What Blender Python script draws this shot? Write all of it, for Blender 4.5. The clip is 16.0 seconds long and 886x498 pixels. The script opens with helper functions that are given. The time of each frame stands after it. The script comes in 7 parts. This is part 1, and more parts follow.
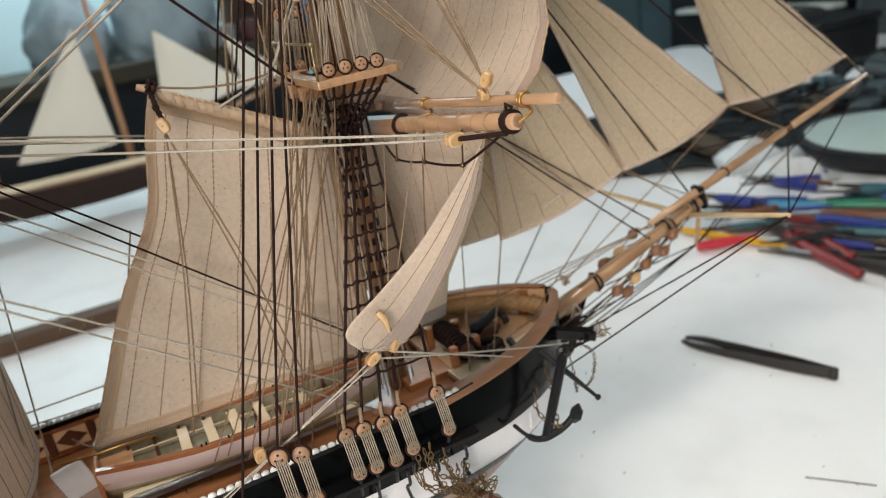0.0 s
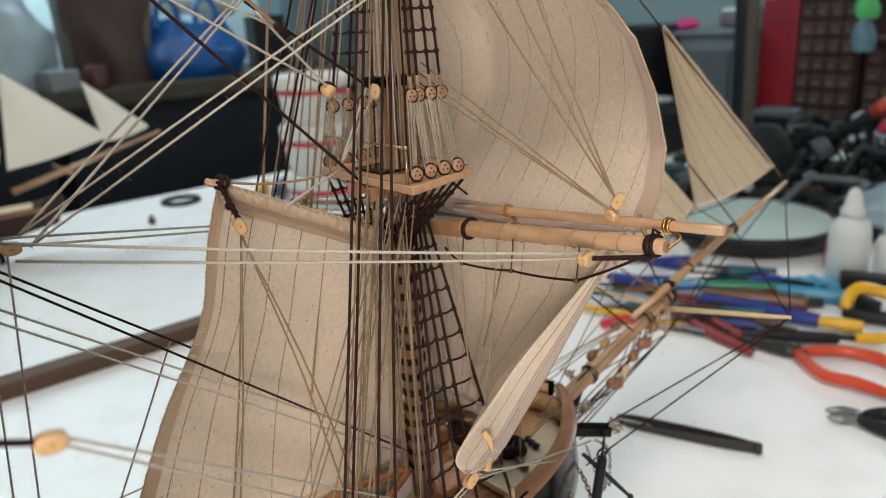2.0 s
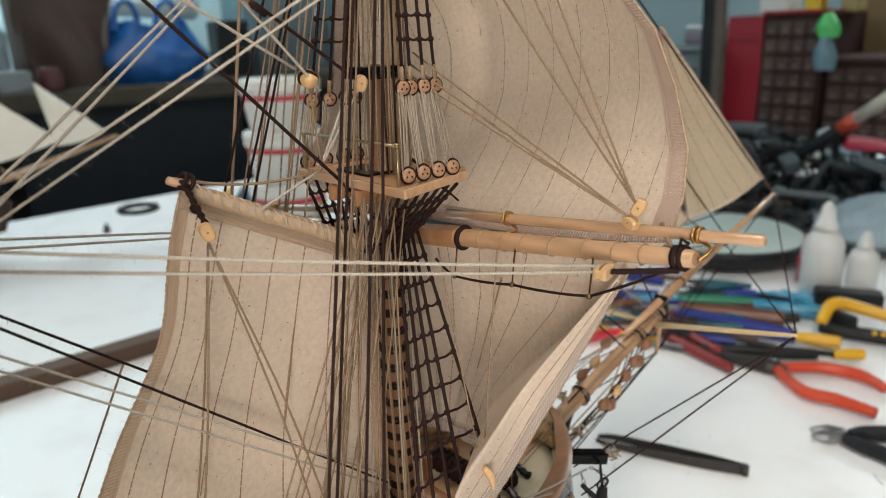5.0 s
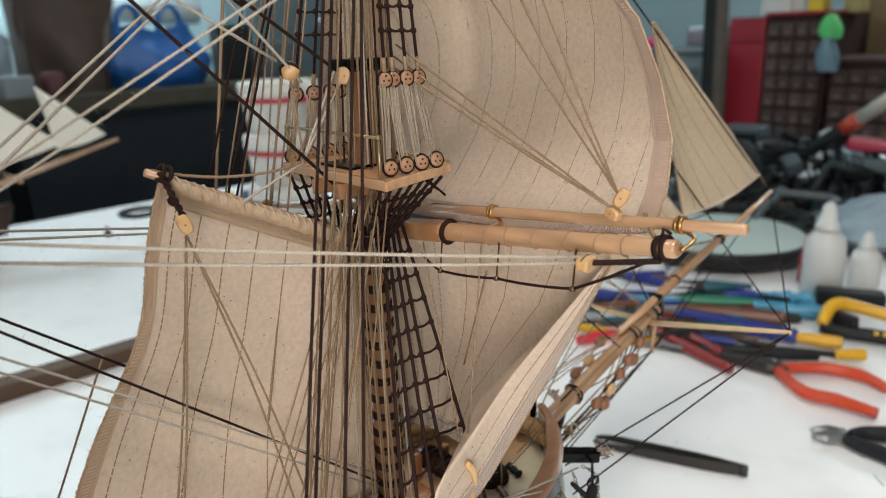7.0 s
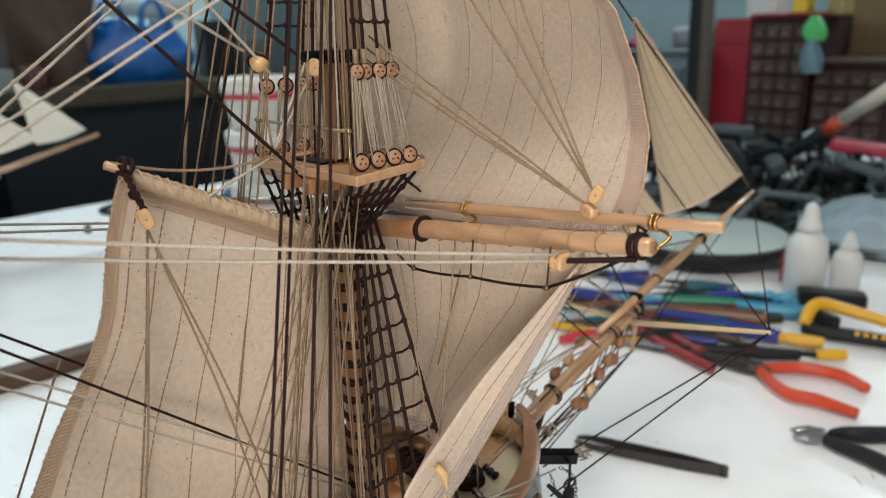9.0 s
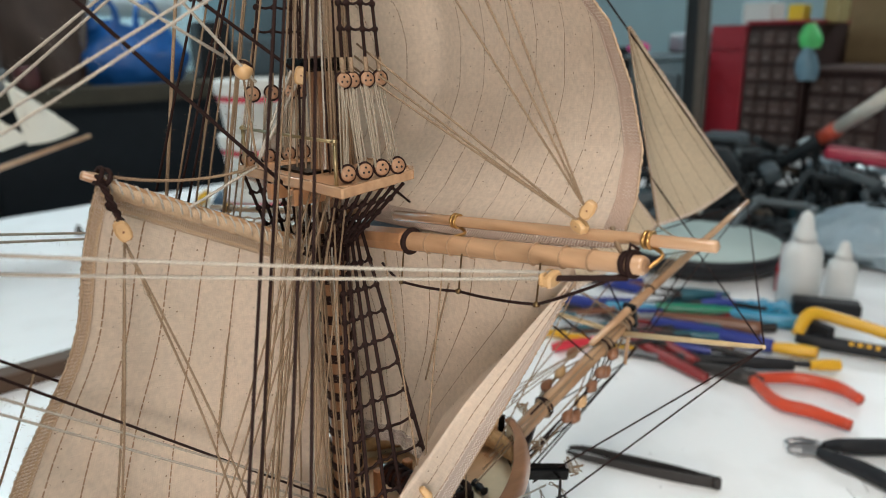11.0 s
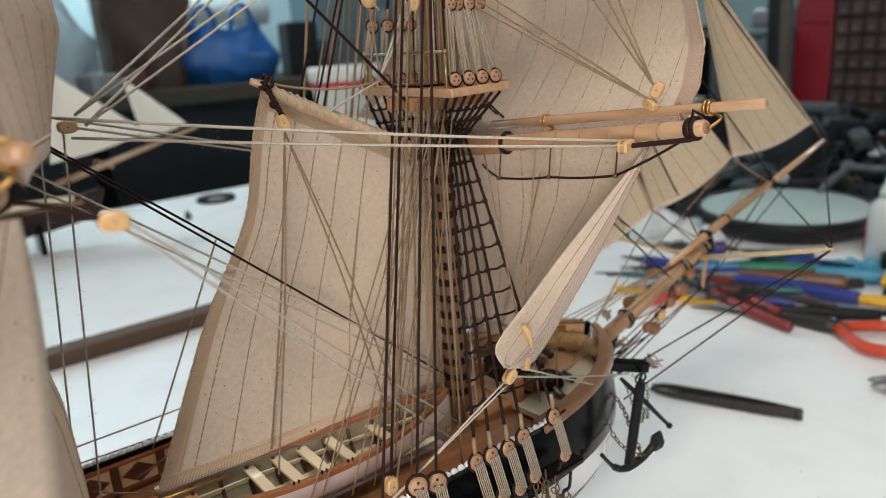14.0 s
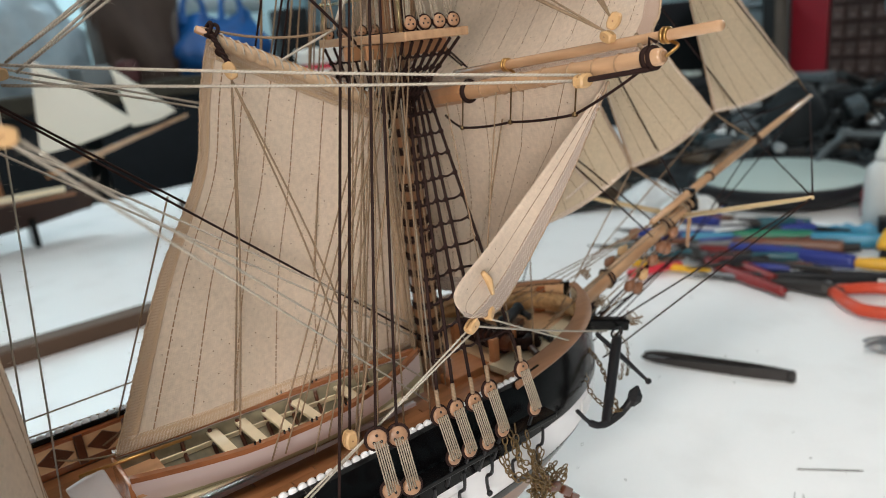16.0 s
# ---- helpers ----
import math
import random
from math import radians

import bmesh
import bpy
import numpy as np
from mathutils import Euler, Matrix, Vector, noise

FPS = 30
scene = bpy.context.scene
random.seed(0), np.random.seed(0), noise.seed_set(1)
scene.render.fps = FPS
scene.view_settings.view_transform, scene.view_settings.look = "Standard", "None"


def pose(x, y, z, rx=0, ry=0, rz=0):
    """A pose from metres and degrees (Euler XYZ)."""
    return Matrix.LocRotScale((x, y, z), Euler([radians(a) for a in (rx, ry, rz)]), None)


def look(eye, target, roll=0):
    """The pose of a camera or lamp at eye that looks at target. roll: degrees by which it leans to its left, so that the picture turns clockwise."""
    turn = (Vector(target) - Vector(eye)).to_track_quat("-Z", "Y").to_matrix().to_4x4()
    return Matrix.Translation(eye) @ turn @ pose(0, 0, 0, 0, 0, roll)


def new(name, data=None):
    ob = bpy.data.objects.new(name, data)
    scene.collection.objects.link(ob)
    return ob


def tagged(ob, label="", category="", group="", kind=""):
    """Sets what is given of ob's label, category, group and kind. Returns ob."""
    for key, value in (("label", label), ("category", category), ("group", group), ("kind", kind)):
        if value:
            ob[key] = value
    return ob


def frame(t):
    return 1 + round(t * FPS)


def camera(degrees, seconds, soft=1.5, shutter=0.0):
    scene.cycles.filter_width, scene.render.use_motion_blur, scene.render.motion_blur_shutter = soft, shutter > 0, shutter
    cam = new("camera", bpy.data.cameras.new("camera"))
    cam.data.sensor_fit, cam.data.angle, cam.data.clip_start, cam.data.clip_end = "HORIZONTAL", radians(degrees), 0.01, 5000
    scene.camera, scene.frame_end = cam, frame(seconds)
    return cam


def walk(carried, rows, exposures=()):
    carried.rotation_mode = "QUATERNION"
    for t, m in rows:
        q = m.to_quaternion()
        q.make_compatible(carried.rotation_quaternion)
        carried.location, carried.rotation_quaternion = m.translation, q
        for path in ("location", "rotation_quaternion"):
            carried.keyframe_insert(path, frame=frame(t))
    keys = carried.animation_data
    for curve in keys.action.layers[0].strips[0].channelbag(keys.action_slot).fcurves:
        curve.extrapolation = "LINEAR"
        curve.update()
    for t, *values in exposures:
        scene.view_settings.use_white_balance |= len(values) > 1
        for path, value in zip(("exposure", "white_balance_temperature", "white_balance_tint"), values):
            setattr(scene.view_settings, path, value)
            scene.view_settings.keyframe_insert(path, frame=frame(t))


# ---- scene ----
cam = camera(63.5, 16.0, 0.75)
cam.data.dof.use_dof, cam.data.dof.focus_distance, cam.data.dof.aperture_fstop = True, 0.310, 9.5
PATH = [
    (0, (-0.125, -0.38, 0.391), (0.642, 1.324, -0.322), -9.2),
    (0.5, (-0.145, -0.322, 0.413), (0.667, 1.363, -0.296), -6.0),
    (1, (-0.147, -0.312, 0.422), (0.727, 1.354, -0.257), -4.2),
    (1.5, (-0.169, -0.307, 0.421), (0.658, 1.389, -0.244), -4.8),
    (2, (-0.218, -0.296, 0.424), (0.997, 1.17, -0.188), -3.2),
    (2.5, (-0.206, -0.288, 0.462), (1.079, 1.145, -0.082), -4.5),
    (3, (-0.201, -0.263, 0.483), (1.117, 1.14, -0.06), -4.5),
    (3.5, (-0.215, -0.255, 0.472), (1.106, 1.145, -0.07), -2.3),
    (4, (-0.203, -0.249, 0.447), (1.123, 1.135, -0.124), -2.2),
    (4.5, (-0.206, -0.256, 0.417), (1.102, 1.141, -0.167), -1.7),
    (7, (-0.198, -0.265, 0.407), (1.096, 1.149, -0.164), -2.1),
    (7.5, (-0.191, -0.264, 0.402), (1.116, 1.136, -0.172), -1.5),
    (8, (-0.191, -0.264, 0.4), (1.114, 1.134, -0.186), -1.5),
    (8.5, (-0.188, -0.266, 0.401), (1.122, 1.127, -0.185), -1.8),
    (9, (-0.189, -0.264, 0.404), (1.131, 1.125, -0.171), -1.5),
    (11.5, (-0.18, -0.26, 0.407), (1.151, 1.121, -0.161), -0.9),
    (12, (-0.18, -0.264, 0.408), (1.138, 1.128, -0.162), -1.7),
    (12.5, (-0.198, -0.297, 0.405), (1.075, 1.151, -0.128), -3.3),
    (13, (-0.198, -0.308, 0.389), (1.01, 1.181, -0.178), -4.6),
    (13.5, (-0.216, -0.31, 0.384), (0.955, 1.218, -0.158), -5.0),
    (14, (-0.236, -0.306, 0.374), (0.928, 1.221, -0.187), -3.9),
    (14.5, (-0.257, -0.304, 0.373), (0.862, 1.257, -0.184), -4.3),
    (15, (-0.255, -0.311, 0.372), (0.828, 1.274, -0.189), -6.0),
    (15.5, (-0.24, -0.313, 0.359), (0.818, 1.287, -0.207), -6.0),
    (16, (-0.218, -0.314, 0.352), (0.928, 1.216, -0.237), -5.7),
]
walk(cam, [(t, look(eye, target, roll)) for t, eye, target, roll in PATH],
     [(0, 0.0, 6600, 10), (2, -0.03, 6600, 10), (2.6, 0.0, 6700, 10), (3.7, 0.0, 6950, 10), (4.5, 0.0, 6750, 10), (7, 0.0, 6550, 10), (11.5, 0.04, 6500, 10), (13, -0.05, 6600, 10), (14.5, -0.09, 6500, 10), (16, 0.0, 6500, 10)])

# ---- world and lights ----
world = bpy.data.worlds.new("room_air")
scene.world = world
world.use_nodes = True
world.node_tree.nodes["Background"].inputs[0].default_value = (0.35, 0.45, 0.5, 1)
world.node_tree.nodes["Background"].inputs[1].default_value = 0.008


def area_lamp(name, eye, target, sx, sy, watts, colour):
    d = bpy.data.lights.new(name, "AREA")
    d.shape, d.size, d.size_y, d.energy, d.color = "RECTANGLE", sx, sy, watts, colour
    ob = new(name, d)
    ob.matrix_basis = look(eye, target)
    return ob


# unseen key light added behind the camera; no fixture stands there
area_lamp("key_behind_camera", (-0.79, -0.85, 0.37), (0.0, 0.0, 0.34), 0.60, 0.45, 12.0, (1.0, 0.915, 0.83))
area_lamp("lamp_over_bench", (-0.25, -0.50, 1.70), (-0.05, -0.1, 0.25), 0.8, 0.35, 14.5, (1.0, 0.935, 0.86))
area_lamp("lamp_on_east_wall", (3.48, -0.05, 1.50), (0.4, -0.1, 0.0), 1.1, 0.5, 27.0, (0.84, 0.95, 1.0))
area_lamp("lamp_over_far_bench", (0.9, 1.3, 1.78), (0.9, 1.6, 0.0), 1.2, 0.25, 2.6, (0.82, 0.96, 1.0))
# out-of-view wash added to brighten the back wall
area_lamp("back_wall_wash", (0.2, 2.45, 1.72), (0.3, 2.95, 0.6), 1.3, 0.15, 40.0, (0.78, 0.94, 1.0))


# ---- materials ----
def shader(name, base, rough=0.5, metal=0.0, grain=0.0, scale=60.0, bump=0.0, stretch=(1, 1, 1), dirt_or_tone=0.0, dirt_or_tone_scale=8.0,
           dirt_or_tone_colour=(0.05, 0.04, 0.03), coat=0.0, random_tone=0.0):
    """A surface with fine grain, larger stains or painted-in tones, and relief, laid out in metres."""
    m = bpy.data.materials.new(name)
    m.use_nodes = True
    n, l = m.node_tree.nodes, m.node_tree.links
    b = n["Principled BSDF"]
    b.inputs["Roughness"].default_value, b.inputs["Metallic"].default_value = rough, metal
    b.inputs["Coat Weight"].default_value = coat
    b.inputs["Coat Roughness"].default_value = 0.12
    if max(base) < 0.06 and coat < 0.1 and not metal:
        b.inputs["Specular IOR Level"].default_value = 0.2
    co = n.new("ShaderNodeTexCoord")
    mp = n.new("ShaderNodeMapping")
    mp.inputs["Scale"].default_value = stretch
    l.new(co.outputs["Object"], mp.inputs["Vector"])
    fine = n.new("ShaderNodeTexNoise")
    fine.inputs["Scale"].default_value, fine.inputs["Detail"].default_value = scale, 5
    l.new(mp.outputs[0], fine.inputs["Vector"])
    colour = n.new("ShaderNodeMixRGB")
    colour.blend_type = "MIX"
    colour.inputs[1].default_value = (*[c * (1 - grain) for c in base], 1)
    colour.inputs[2].default_value = (*[min(1, c * (1 + grain)) for c in base], 1)
    l.new(fine.outputs[0], colour.inputs[0])
    out = colour.outputs[0]
    if dirt_or_tone:
        big = n.new("ShaderNodeTexNoise")
        big.inputs["Scale"].default_value, big.inputs["Detail"].default_value = dirt_or_tone_scale, 8
        l.new(co.outputs["Object"], big.inputs["Vector"])
        ramp = n.new("ShaderNodeValToRGB")
        ramp.color_ramp.elements[0].position, ramp.color_ramp.elements[1].position = 0.5, 0.75
        l.new(big.outputs[0], ramp.inputs[0])
        times = n.new("ShaderNodeMath")
        times.operation = "MULTIPLY"
        times.inputs[1].default_value = dirt_or_tone
        l.new(ramp.outputs[0], times.inputs[0])
        mix = n.new("ShaderNodeMixRGB")
        mix.inputs[2].default_value = (*dirt_or_tone_colour, 1)
        l.new(times.outputs[0], mix.inputs[0])
        l.new(out, mix.inputs[1])
        out = mix.outputs[0]
    if random_tone:
        info = n.new("ShaderNodeObjectInfo")
        hsv = n.new("ShaderNodeHueSaturation")
        span = n.new("ShaderNodeMapRange")
        span.inputs[3].default_value, span.inputs[4].default_value = 1 - random_tone, 1 + random_tone
        l.new(info.outputs["Random"], span.inputs[0])
        l.new(span.outputs[0], hsv.inputs["Value"])
        l.new(out, hsv.inputs["Color"])
        out = hsv.outputs[0]
    l.new(out, b.inputs["Base Color"])
    if bump:
        bm_ = n.new("ShaderNodeBump")
        bm_.inputs["Strength"].default_value, bm_.inputs["Distance"].default_value = 0.6, bump
        l.new(fine.outputs[0], bm_.inputs["Height"])
        l.new(bm_.outputs[0], b.inputs["Normal"])
    return m


def rope_shader(name, base, rough=0.85):
    """Laid cordage: the shade of the valleys is painted in, winding round the strand."""
    m = shader(name, base, rough, grain=0.38, scale=1100)
    m.node_tree.nodes["Principled BSDF"].inputs["Specular IOR Level"].default_value = 0.2
    n, l = m.node_tree.nodes, m.node_tree.links
    b = n["Principled BSDF"]
    uv = n.new("ShaderNodeUVMap")
    sep = n.new("ShaderNodeSeparateXYZ")
    l.new(uv.outputs[0], sep.inputs[0])
    turn = n.new("ShaderNodeMath")
    turn.operation = "MULTIPLY_ADD"
    turn.inputs[1].default_value = 2 * math.pi * 620
    l.new(sep.outputs[1], turn.inputs[0])
    a = n.new("ShaderNodeMath")
    a.operation = "MULTIPLY"
    a.inputs[1].default_value = 4 * math.pi
    l.new(sep.outputs[0], a.inputs[0])
    l.new(a.outputs[0], turn.inputs[2])
    wave = n.new("ShaderNodeMath")
    wave.operation = "SINE"
    l.new(turn.outputs[0], wave.inputs[0])
    old = b.inputs["Base Color"].links[0].from_socket
    dark = n.new("ShaderNodeMixRGB")
    dark.blend_type = "MULTIPLY"
    dark.inputs[2].default_value = (0.86, 0.83, 0.80, 1)
    rng = n.new("ShaderNodeMapRange")
    rng.inputs[1].default_value, rng.inputs[2].default_value = -1, 0.6
    rng.inputs[3].default_value, rng.inputs[4].default_value = 1, 0
    l.new(wave.outputs[0], rng.inputs[0])
    l.new(rng.outputs[0], dark.inputs[0])
    l.new(old, dark.inputs[1])
    l.new(dark.outputs[0], b.inputs["Base Color"])
    bp = n.new("ShaderNodeBump")
    bp.inputs["Strength"].default_value, bp.inputs["Distance"].default_value = 0.16, 0.0002
    l.new(wave.outputs[0], bp.inputs["Height"])
    l.new(bp.outputs[0], b.inputs["Normal"])
    return m


def cloth_shader(name, base, through_light=0.42):
    """Unbleached cotton: plain weave, slubs, a few dark specks, some light coming through."""
    m = shader(name, base, 0.95, grain=0.20, scale=420, bump=0.0003, dirt_or_tone=0.14, dirt_or_tone_scale=26, dirt_or_tone_colour=[c * 0.76 for c in base])
    n, l = m.node_tree.nodes, m.node_tree.links
    b = n["Principled BSDF"]
    b.inputs["Specular IOR Level"].default_value = 0.15
    uv = n.new("ShaderNodeUVMap")
    weave = []
    for axis in ("X", "Y"):
        w = n.new("ShaderNodeTexWave")
        w.wave_type, w.bands_direction = "BANDS", axis
        w.inputs["Scale"].default_value, w.inputs["Distortion"].default_value = 330, 5.0
        w.inputs["Detail Scale"].default_value = 0.8
        l.new(uv.outputs[0], w.inputs["Vector"])
        weave.append(w)
    add = n.new("ShaderNodeMath")
    l.new(weave[0].outputs["Fac"], add.inputs[0])
    l.new(weave[1].outputs["Fac"], add.inputs[1])
    bp = n.new("ShaderNodeBump")
    bp.inputs["Strength"].default_value, bp.inputs["Distance"].default_value = 0.17, 0.0002
    l.new(add.outputs[0], bp.inputs["Height"])
    l.new(bp.outputs[0], b.inputs["Normal"])
    co = n.new("ShaderNodeTexCoord")
    spots = n.new("ShaderNodeTexVoronoi")
    spots.inputs["Scale"].default_value = 210
    l.new(co.outputs["Object"], spots.inputs["Vector"])
    less = n.new("ShaderNodeMath")
    less.operation = "LESS_THAN"
    less.inputs[1].default_value = 0.072
    l.new(spots.outputs["Distance"], less.inputs[0])
    old = b.inputs["Base Color"].links[0].from_socket
    mix = n.new("ShaderNodeMixRGB")
    mix.inputs[2].default_value = (0.24, 0.14, 0.09, 1)
    l.new(less.outputs[0], mix.inputs[0])
    l.new(old, mix.inputs[1])
    woven = mix.outputs[0]
    for stretch in ((230, 1500, 1), (1500, 230, 1)):
        lay = n.new("ShaderNodeMapping")
        lay.inputs["Scale"].default_value = stretch
        l.new(uv.outputs[0], lay.inputs["Vector"])
        yarn = n.new("ShaderNodeTexNoise")
        yarn.inputs["Scale"].default_value, yarn.inputs["Detail"].default_value = 1.0, 2
        l.new(lay.outputs[0], yarn.inputs["Vector"])
        for lo, hi, tone, most in ((0.60, 0.78, 1.28, 0.42), (0.40, 0.22, 0.64, 0.34)):
            thick = n.new("ShaderNodeMapRange")
            thick.inputs[1].default_value, thick.inputs[2].default_value, thick.inputs[4].default_value = lo, hi, most
            l.new(yarn.outputs[0], thick.inputs[0])
            tint = n.new("ShaderNodeMixRGB")
            tint.inputs[2].default_value = (*[min(0.95, c * tone) for c in base], 1)
            l.new(thick.outputs[0], tint.inputs[0])
            l.new(woven, tint.inputs[1])
            woven = tint.outputs[0]
    slub = n.new("ShaderNodeMixRGB")
    slub.blend_type = "MULTIPLY"
    slub.inputs[2].default_value = (0.96, 0.955, 0.95, 1)
    half = n.new("ShaderNodeMath")
    half.operation = "MULTIPLY"
    half.inputs[1].default_value = 0.5
    l.new(add.outputs[0], half.inputs[0])
    l.new(half.outputs[0], slub.inputs[0])
    l.new(woven, slub.inputs[1])
    l.new(slub.outputs[0], b.inputs["Base Color"])
    tr = n.new("ShaderNodeBsdfTranslucent")
    l.new(slub.outputs[0], tr.inputs["Color"])
    ms = n.new("ShaderNodeMixShader")
    ms.inputs[0].default_value = through_light
    l.new(b.outputs[0], ms.inputs[1])
    l.new(tr.outputs[0], ms.inputs[2])
    l.new(ms.outputs[0], n["Material Output"].inputs["Surface"])
    return m


def hem_shader(name, base, thread):
    """Folded cloth edge sewn down with a zigzag."""
    m = shader(name, base, 0.9, grain=0.2, scale=1200)
    n, l = m.node_tree.nodes, m.node_tree.links
    b = n["Principled BSDF"]
    uv = n.new("ShaderNodeUVMap")
    sep = n.new("ShaderNodeSeparateXYZ")
    l.new(uv.outputs[0], sep.inputs[0])
    pv = n.new("ShaderNodeMath")
    pv.operation = "PINGPONG"
    pv.inputs[1].default_value = 0.0011
    l.new(sep.outputs[1], pv.inputs[0])
    lint = n.new("ShaderNodeTexNoise")
    lint.inputs["Scale"].default_value = 420
    lint.inputs["Detail"].default_value = 4
    co = n.new("ShaderNodeTexCoord")
    l.new(co.outputs["Object"], lint.inputs["Vector"])
    loose = n.new("ShaderNodeMath")
    loose.operation = "MULTIPLY_ADD"
    loose.inputs[1].default_value = 0.0016
    l.new(lint.outputs[0], loose.inputs[0])
    l.new(pv.outputs[0], loose.inputs[2])
    run = n.new("ShaderNodeMath")
    l.new(sep.outputs[0], run.inputs[0])
    l.new(loose.outputs[0], run.inputs[1])
    turns = n.new("ShaderNodeMath")
    turns.operation = "MULTIPLY"
    turns.inputs[1].default_value = 2 * math.pi / 0.0010
    l.new(run.outputs[0], turns.inputs[0])
    wave = n.new("ShaderNodeMath")
    wave.operation = "SINE"
    l.new(turns.outputs[0], wave.inputs[0])
    near = n.new("ShaderNodeMapRange")
    near.inputs[1].default_value, near.inputs[2].default_value = -0.4, 1.2
    near.inputs[3].default_value, near.inputs[4].default_value = 0, 0.24
    l.new(wave.outputs[0], near.inputs[0])
    old = b.inputs["Base Color"].links[0].from_socket
    mix = n.new("ShaderNodeMixRGB")
    mix.inputs[2].default_value = (*thread, 1)
    l.new(near.outputs[0], mix.inputs[0])
    l.new(old, mix.inputs[1])
    l.new(mix.outputs[0], b.inputs["Base Color"])
    bp = n.new("ShaderNodeBump")
    bp.inputs["Strength"].default_value, bp.inputs["Distance"].default_value = 0.8, 0.0003
    l.new(near.outputs[0], bp.inputs["Height"])
    l.new(bp.outputs[0], b.inputs["Normal"])
    return m


SAIL = cloth_shader("sail_cotton", (0.775, 0.658, 0.548))
JIB = cloth_shader("jib_cotton", (0.68, 0.565, 0.42))
HEM = hem_shader("sail_hem", (0.47, 0.335, 0.220), (0.25, 0.155, 0.085))
HEM_PALE = hem_shader("pale_sail_hem", (0.43, 0.310, 0.245), (0.24, 0.155, 0.110))
HEM_GREY = hem_shader("grey_sail_hem", (0.36, 0.290, 0.250), (0.22, 0.16, 0.13))
BOLT = shader("edge_thread", (0.36, 0.250, 0.165), 0.9, grain=0.5, scale=600)
THREAD = shader("zigzag_thread", (0.68, 0.58, 0.50), 0.9, grain=0.35, scale=700)
SEAM = shader("seam_thread", (0.30, 0.185, 0.105), 0.9, grain=0.4, scale=700)
JIB_SEAM = shader("jib_seam_thread", (0.26, 0.155, 0.08), 0.9, grain=0.3, scale=900)
HEART = shader("heart_wood", (0.20, 0.085, 0.040), 0.45, grain=0.3, scale=400, coat=0.2)
TAN = rope_shader("tan_cord", (0.255, 0.180, 0.118))
DARK = rope_shader("dark_cord", (0.0185, 0.0078, 0.0066))
LANYARD = rope_shader("grey_lanyard", (0.30, 0.255, 0.200))
PALE = rope_shader("pale_lanyard", (0.40, 0.365, 0.315))
SPAR = shader("beech_spar", (0.44, 0.270, 0.155), 0.27, grain=0.35, scale=260, dirt_or_tone=0.95, dirt_or_tone_scale=19, dirt_or_tone_colour=(0.27, 0.125, 0.060), stretch=(1, 0.12, 1), bump=0.00008, coat=0.4)
SPAR_X = shader("beech_boom", (0.44, 0.270, 0.155), 0.27, grain=0.35, scale=260, dirt_or_tone=0.95, dirt_or_tone_scale=19, dirt_or_tone_colour=(0.27, 0.125, 0.060), stretch=(0.12, 1, 1), bump=0.00008, coat=0.4)
CREAMWOOD = shader("pale_lime_wood", (0.58, 0.44, 0.25), 0.4, grain=0.25, scale=240, stretch=(1, 0.15, 1), coat=0.2)
SPAR_Z = shader("beech_mast", (0.36, 0.18, 0.085), 0.35, grain=0.25, scale=240, stretch=(1, 1, 0.1), bump=0.00008, coat=0.3)
LOWER_MAST = shader("brown_lower_mast", (0.225, 0.108, 0.050), 0.30, grain=0.4, scale=240, stretch=(1, 1, 0.1), bump=0.00008, dirt_or_tone=0.6, dirt_or_tone_scale=40, dirt_or_tone_colour=(0.09, 0.035, 0.018), coat=0.4)
TOPMAST = shader("pale_topmast", (0.44, 0.300, 0.190), 0.32, grain=0.3, scale=240, stretch=(1, 1, 0.1), bump=0.00008, dirt_or_tone=0.6, dirt_or_tone_scale=30, dirt_or_tone_colour=(0.24, 0.13, 0.07), coat=0.3)
END_GRAIN = shader("end_grain", (0.24, 0.135, 0.070), 0.55, grain=0.5, scale=900)
PLATE = shader("varnished_top", (0.56, 0.31, 0.165), 0.34, grain=0.16, scale=160, stretch=(1, 0.15, 1), coat=0.3)
BOXWOOD = shader("boxwood", (0.52, 0.325, 0.155), 0.4, grain=0.2, scale=300, coat=0.2)
DEADEYE = shader("deadeye_wood", (0.30, 0.165, 0.092), 0.5, grain=0.4, scale=500, bump=0.0001, dirt_or_tone=0.7, dirt_or_tone_scale=120, dirt_or_tone_colour=(0.10, 0.04, 0.022), coat=0.08)
MAHOGANY = shader("mahogany", (0.085, 0.026, 0.012), 0.28, grain=0.35, scale=260, stretch=(0.12, 1, 1), coat=0.6)
WALNUT = shader("red_walnut", (0.40, 0.165, 0.070), 0.20, grain=0.3, scale=260, stretch=(0.3, 1, 1), bump=0.0007, coat=0.7)
DECKING = shader("deck_planking", (0.29, 0.122, 0.050), 0.33, grain=0.2, scale=260, stretch=(0.1, 1, 1), coat=0.4, random_tone=0.18)
BLACK = shader("black_paint", (0.0030, 0.0030, 0.0034), 0.20, grain=0.3, scale=80, bump=0.0002, coat=0.0)
IRON = shader("black_iron", (0.014, 0.014, 0.016), 0.42, grain=0.3, scale=400, bump=0.0001)
WHITE = shader("white_hull_paint", (0.70, 0.70, 0.72), 0.4, grain=0.06, scale=120, bump=0.0002, dirt_or_tone=0.25, dirt_or_tone_scale=40, dirt_or_tone_colour=(0.42, 0.38, 0.34))
BOAT_WHITE = shader("boat_enamel", (0.66, 0.55, 0.54), 0.25, grain=0.06, scale=90, bump=0.0002, coat=0.5)
CREAM = shader("cream_paint", (0.72, 0.62, 0.44), 0.35, grain=0.1, scale=200, coat=0.3)
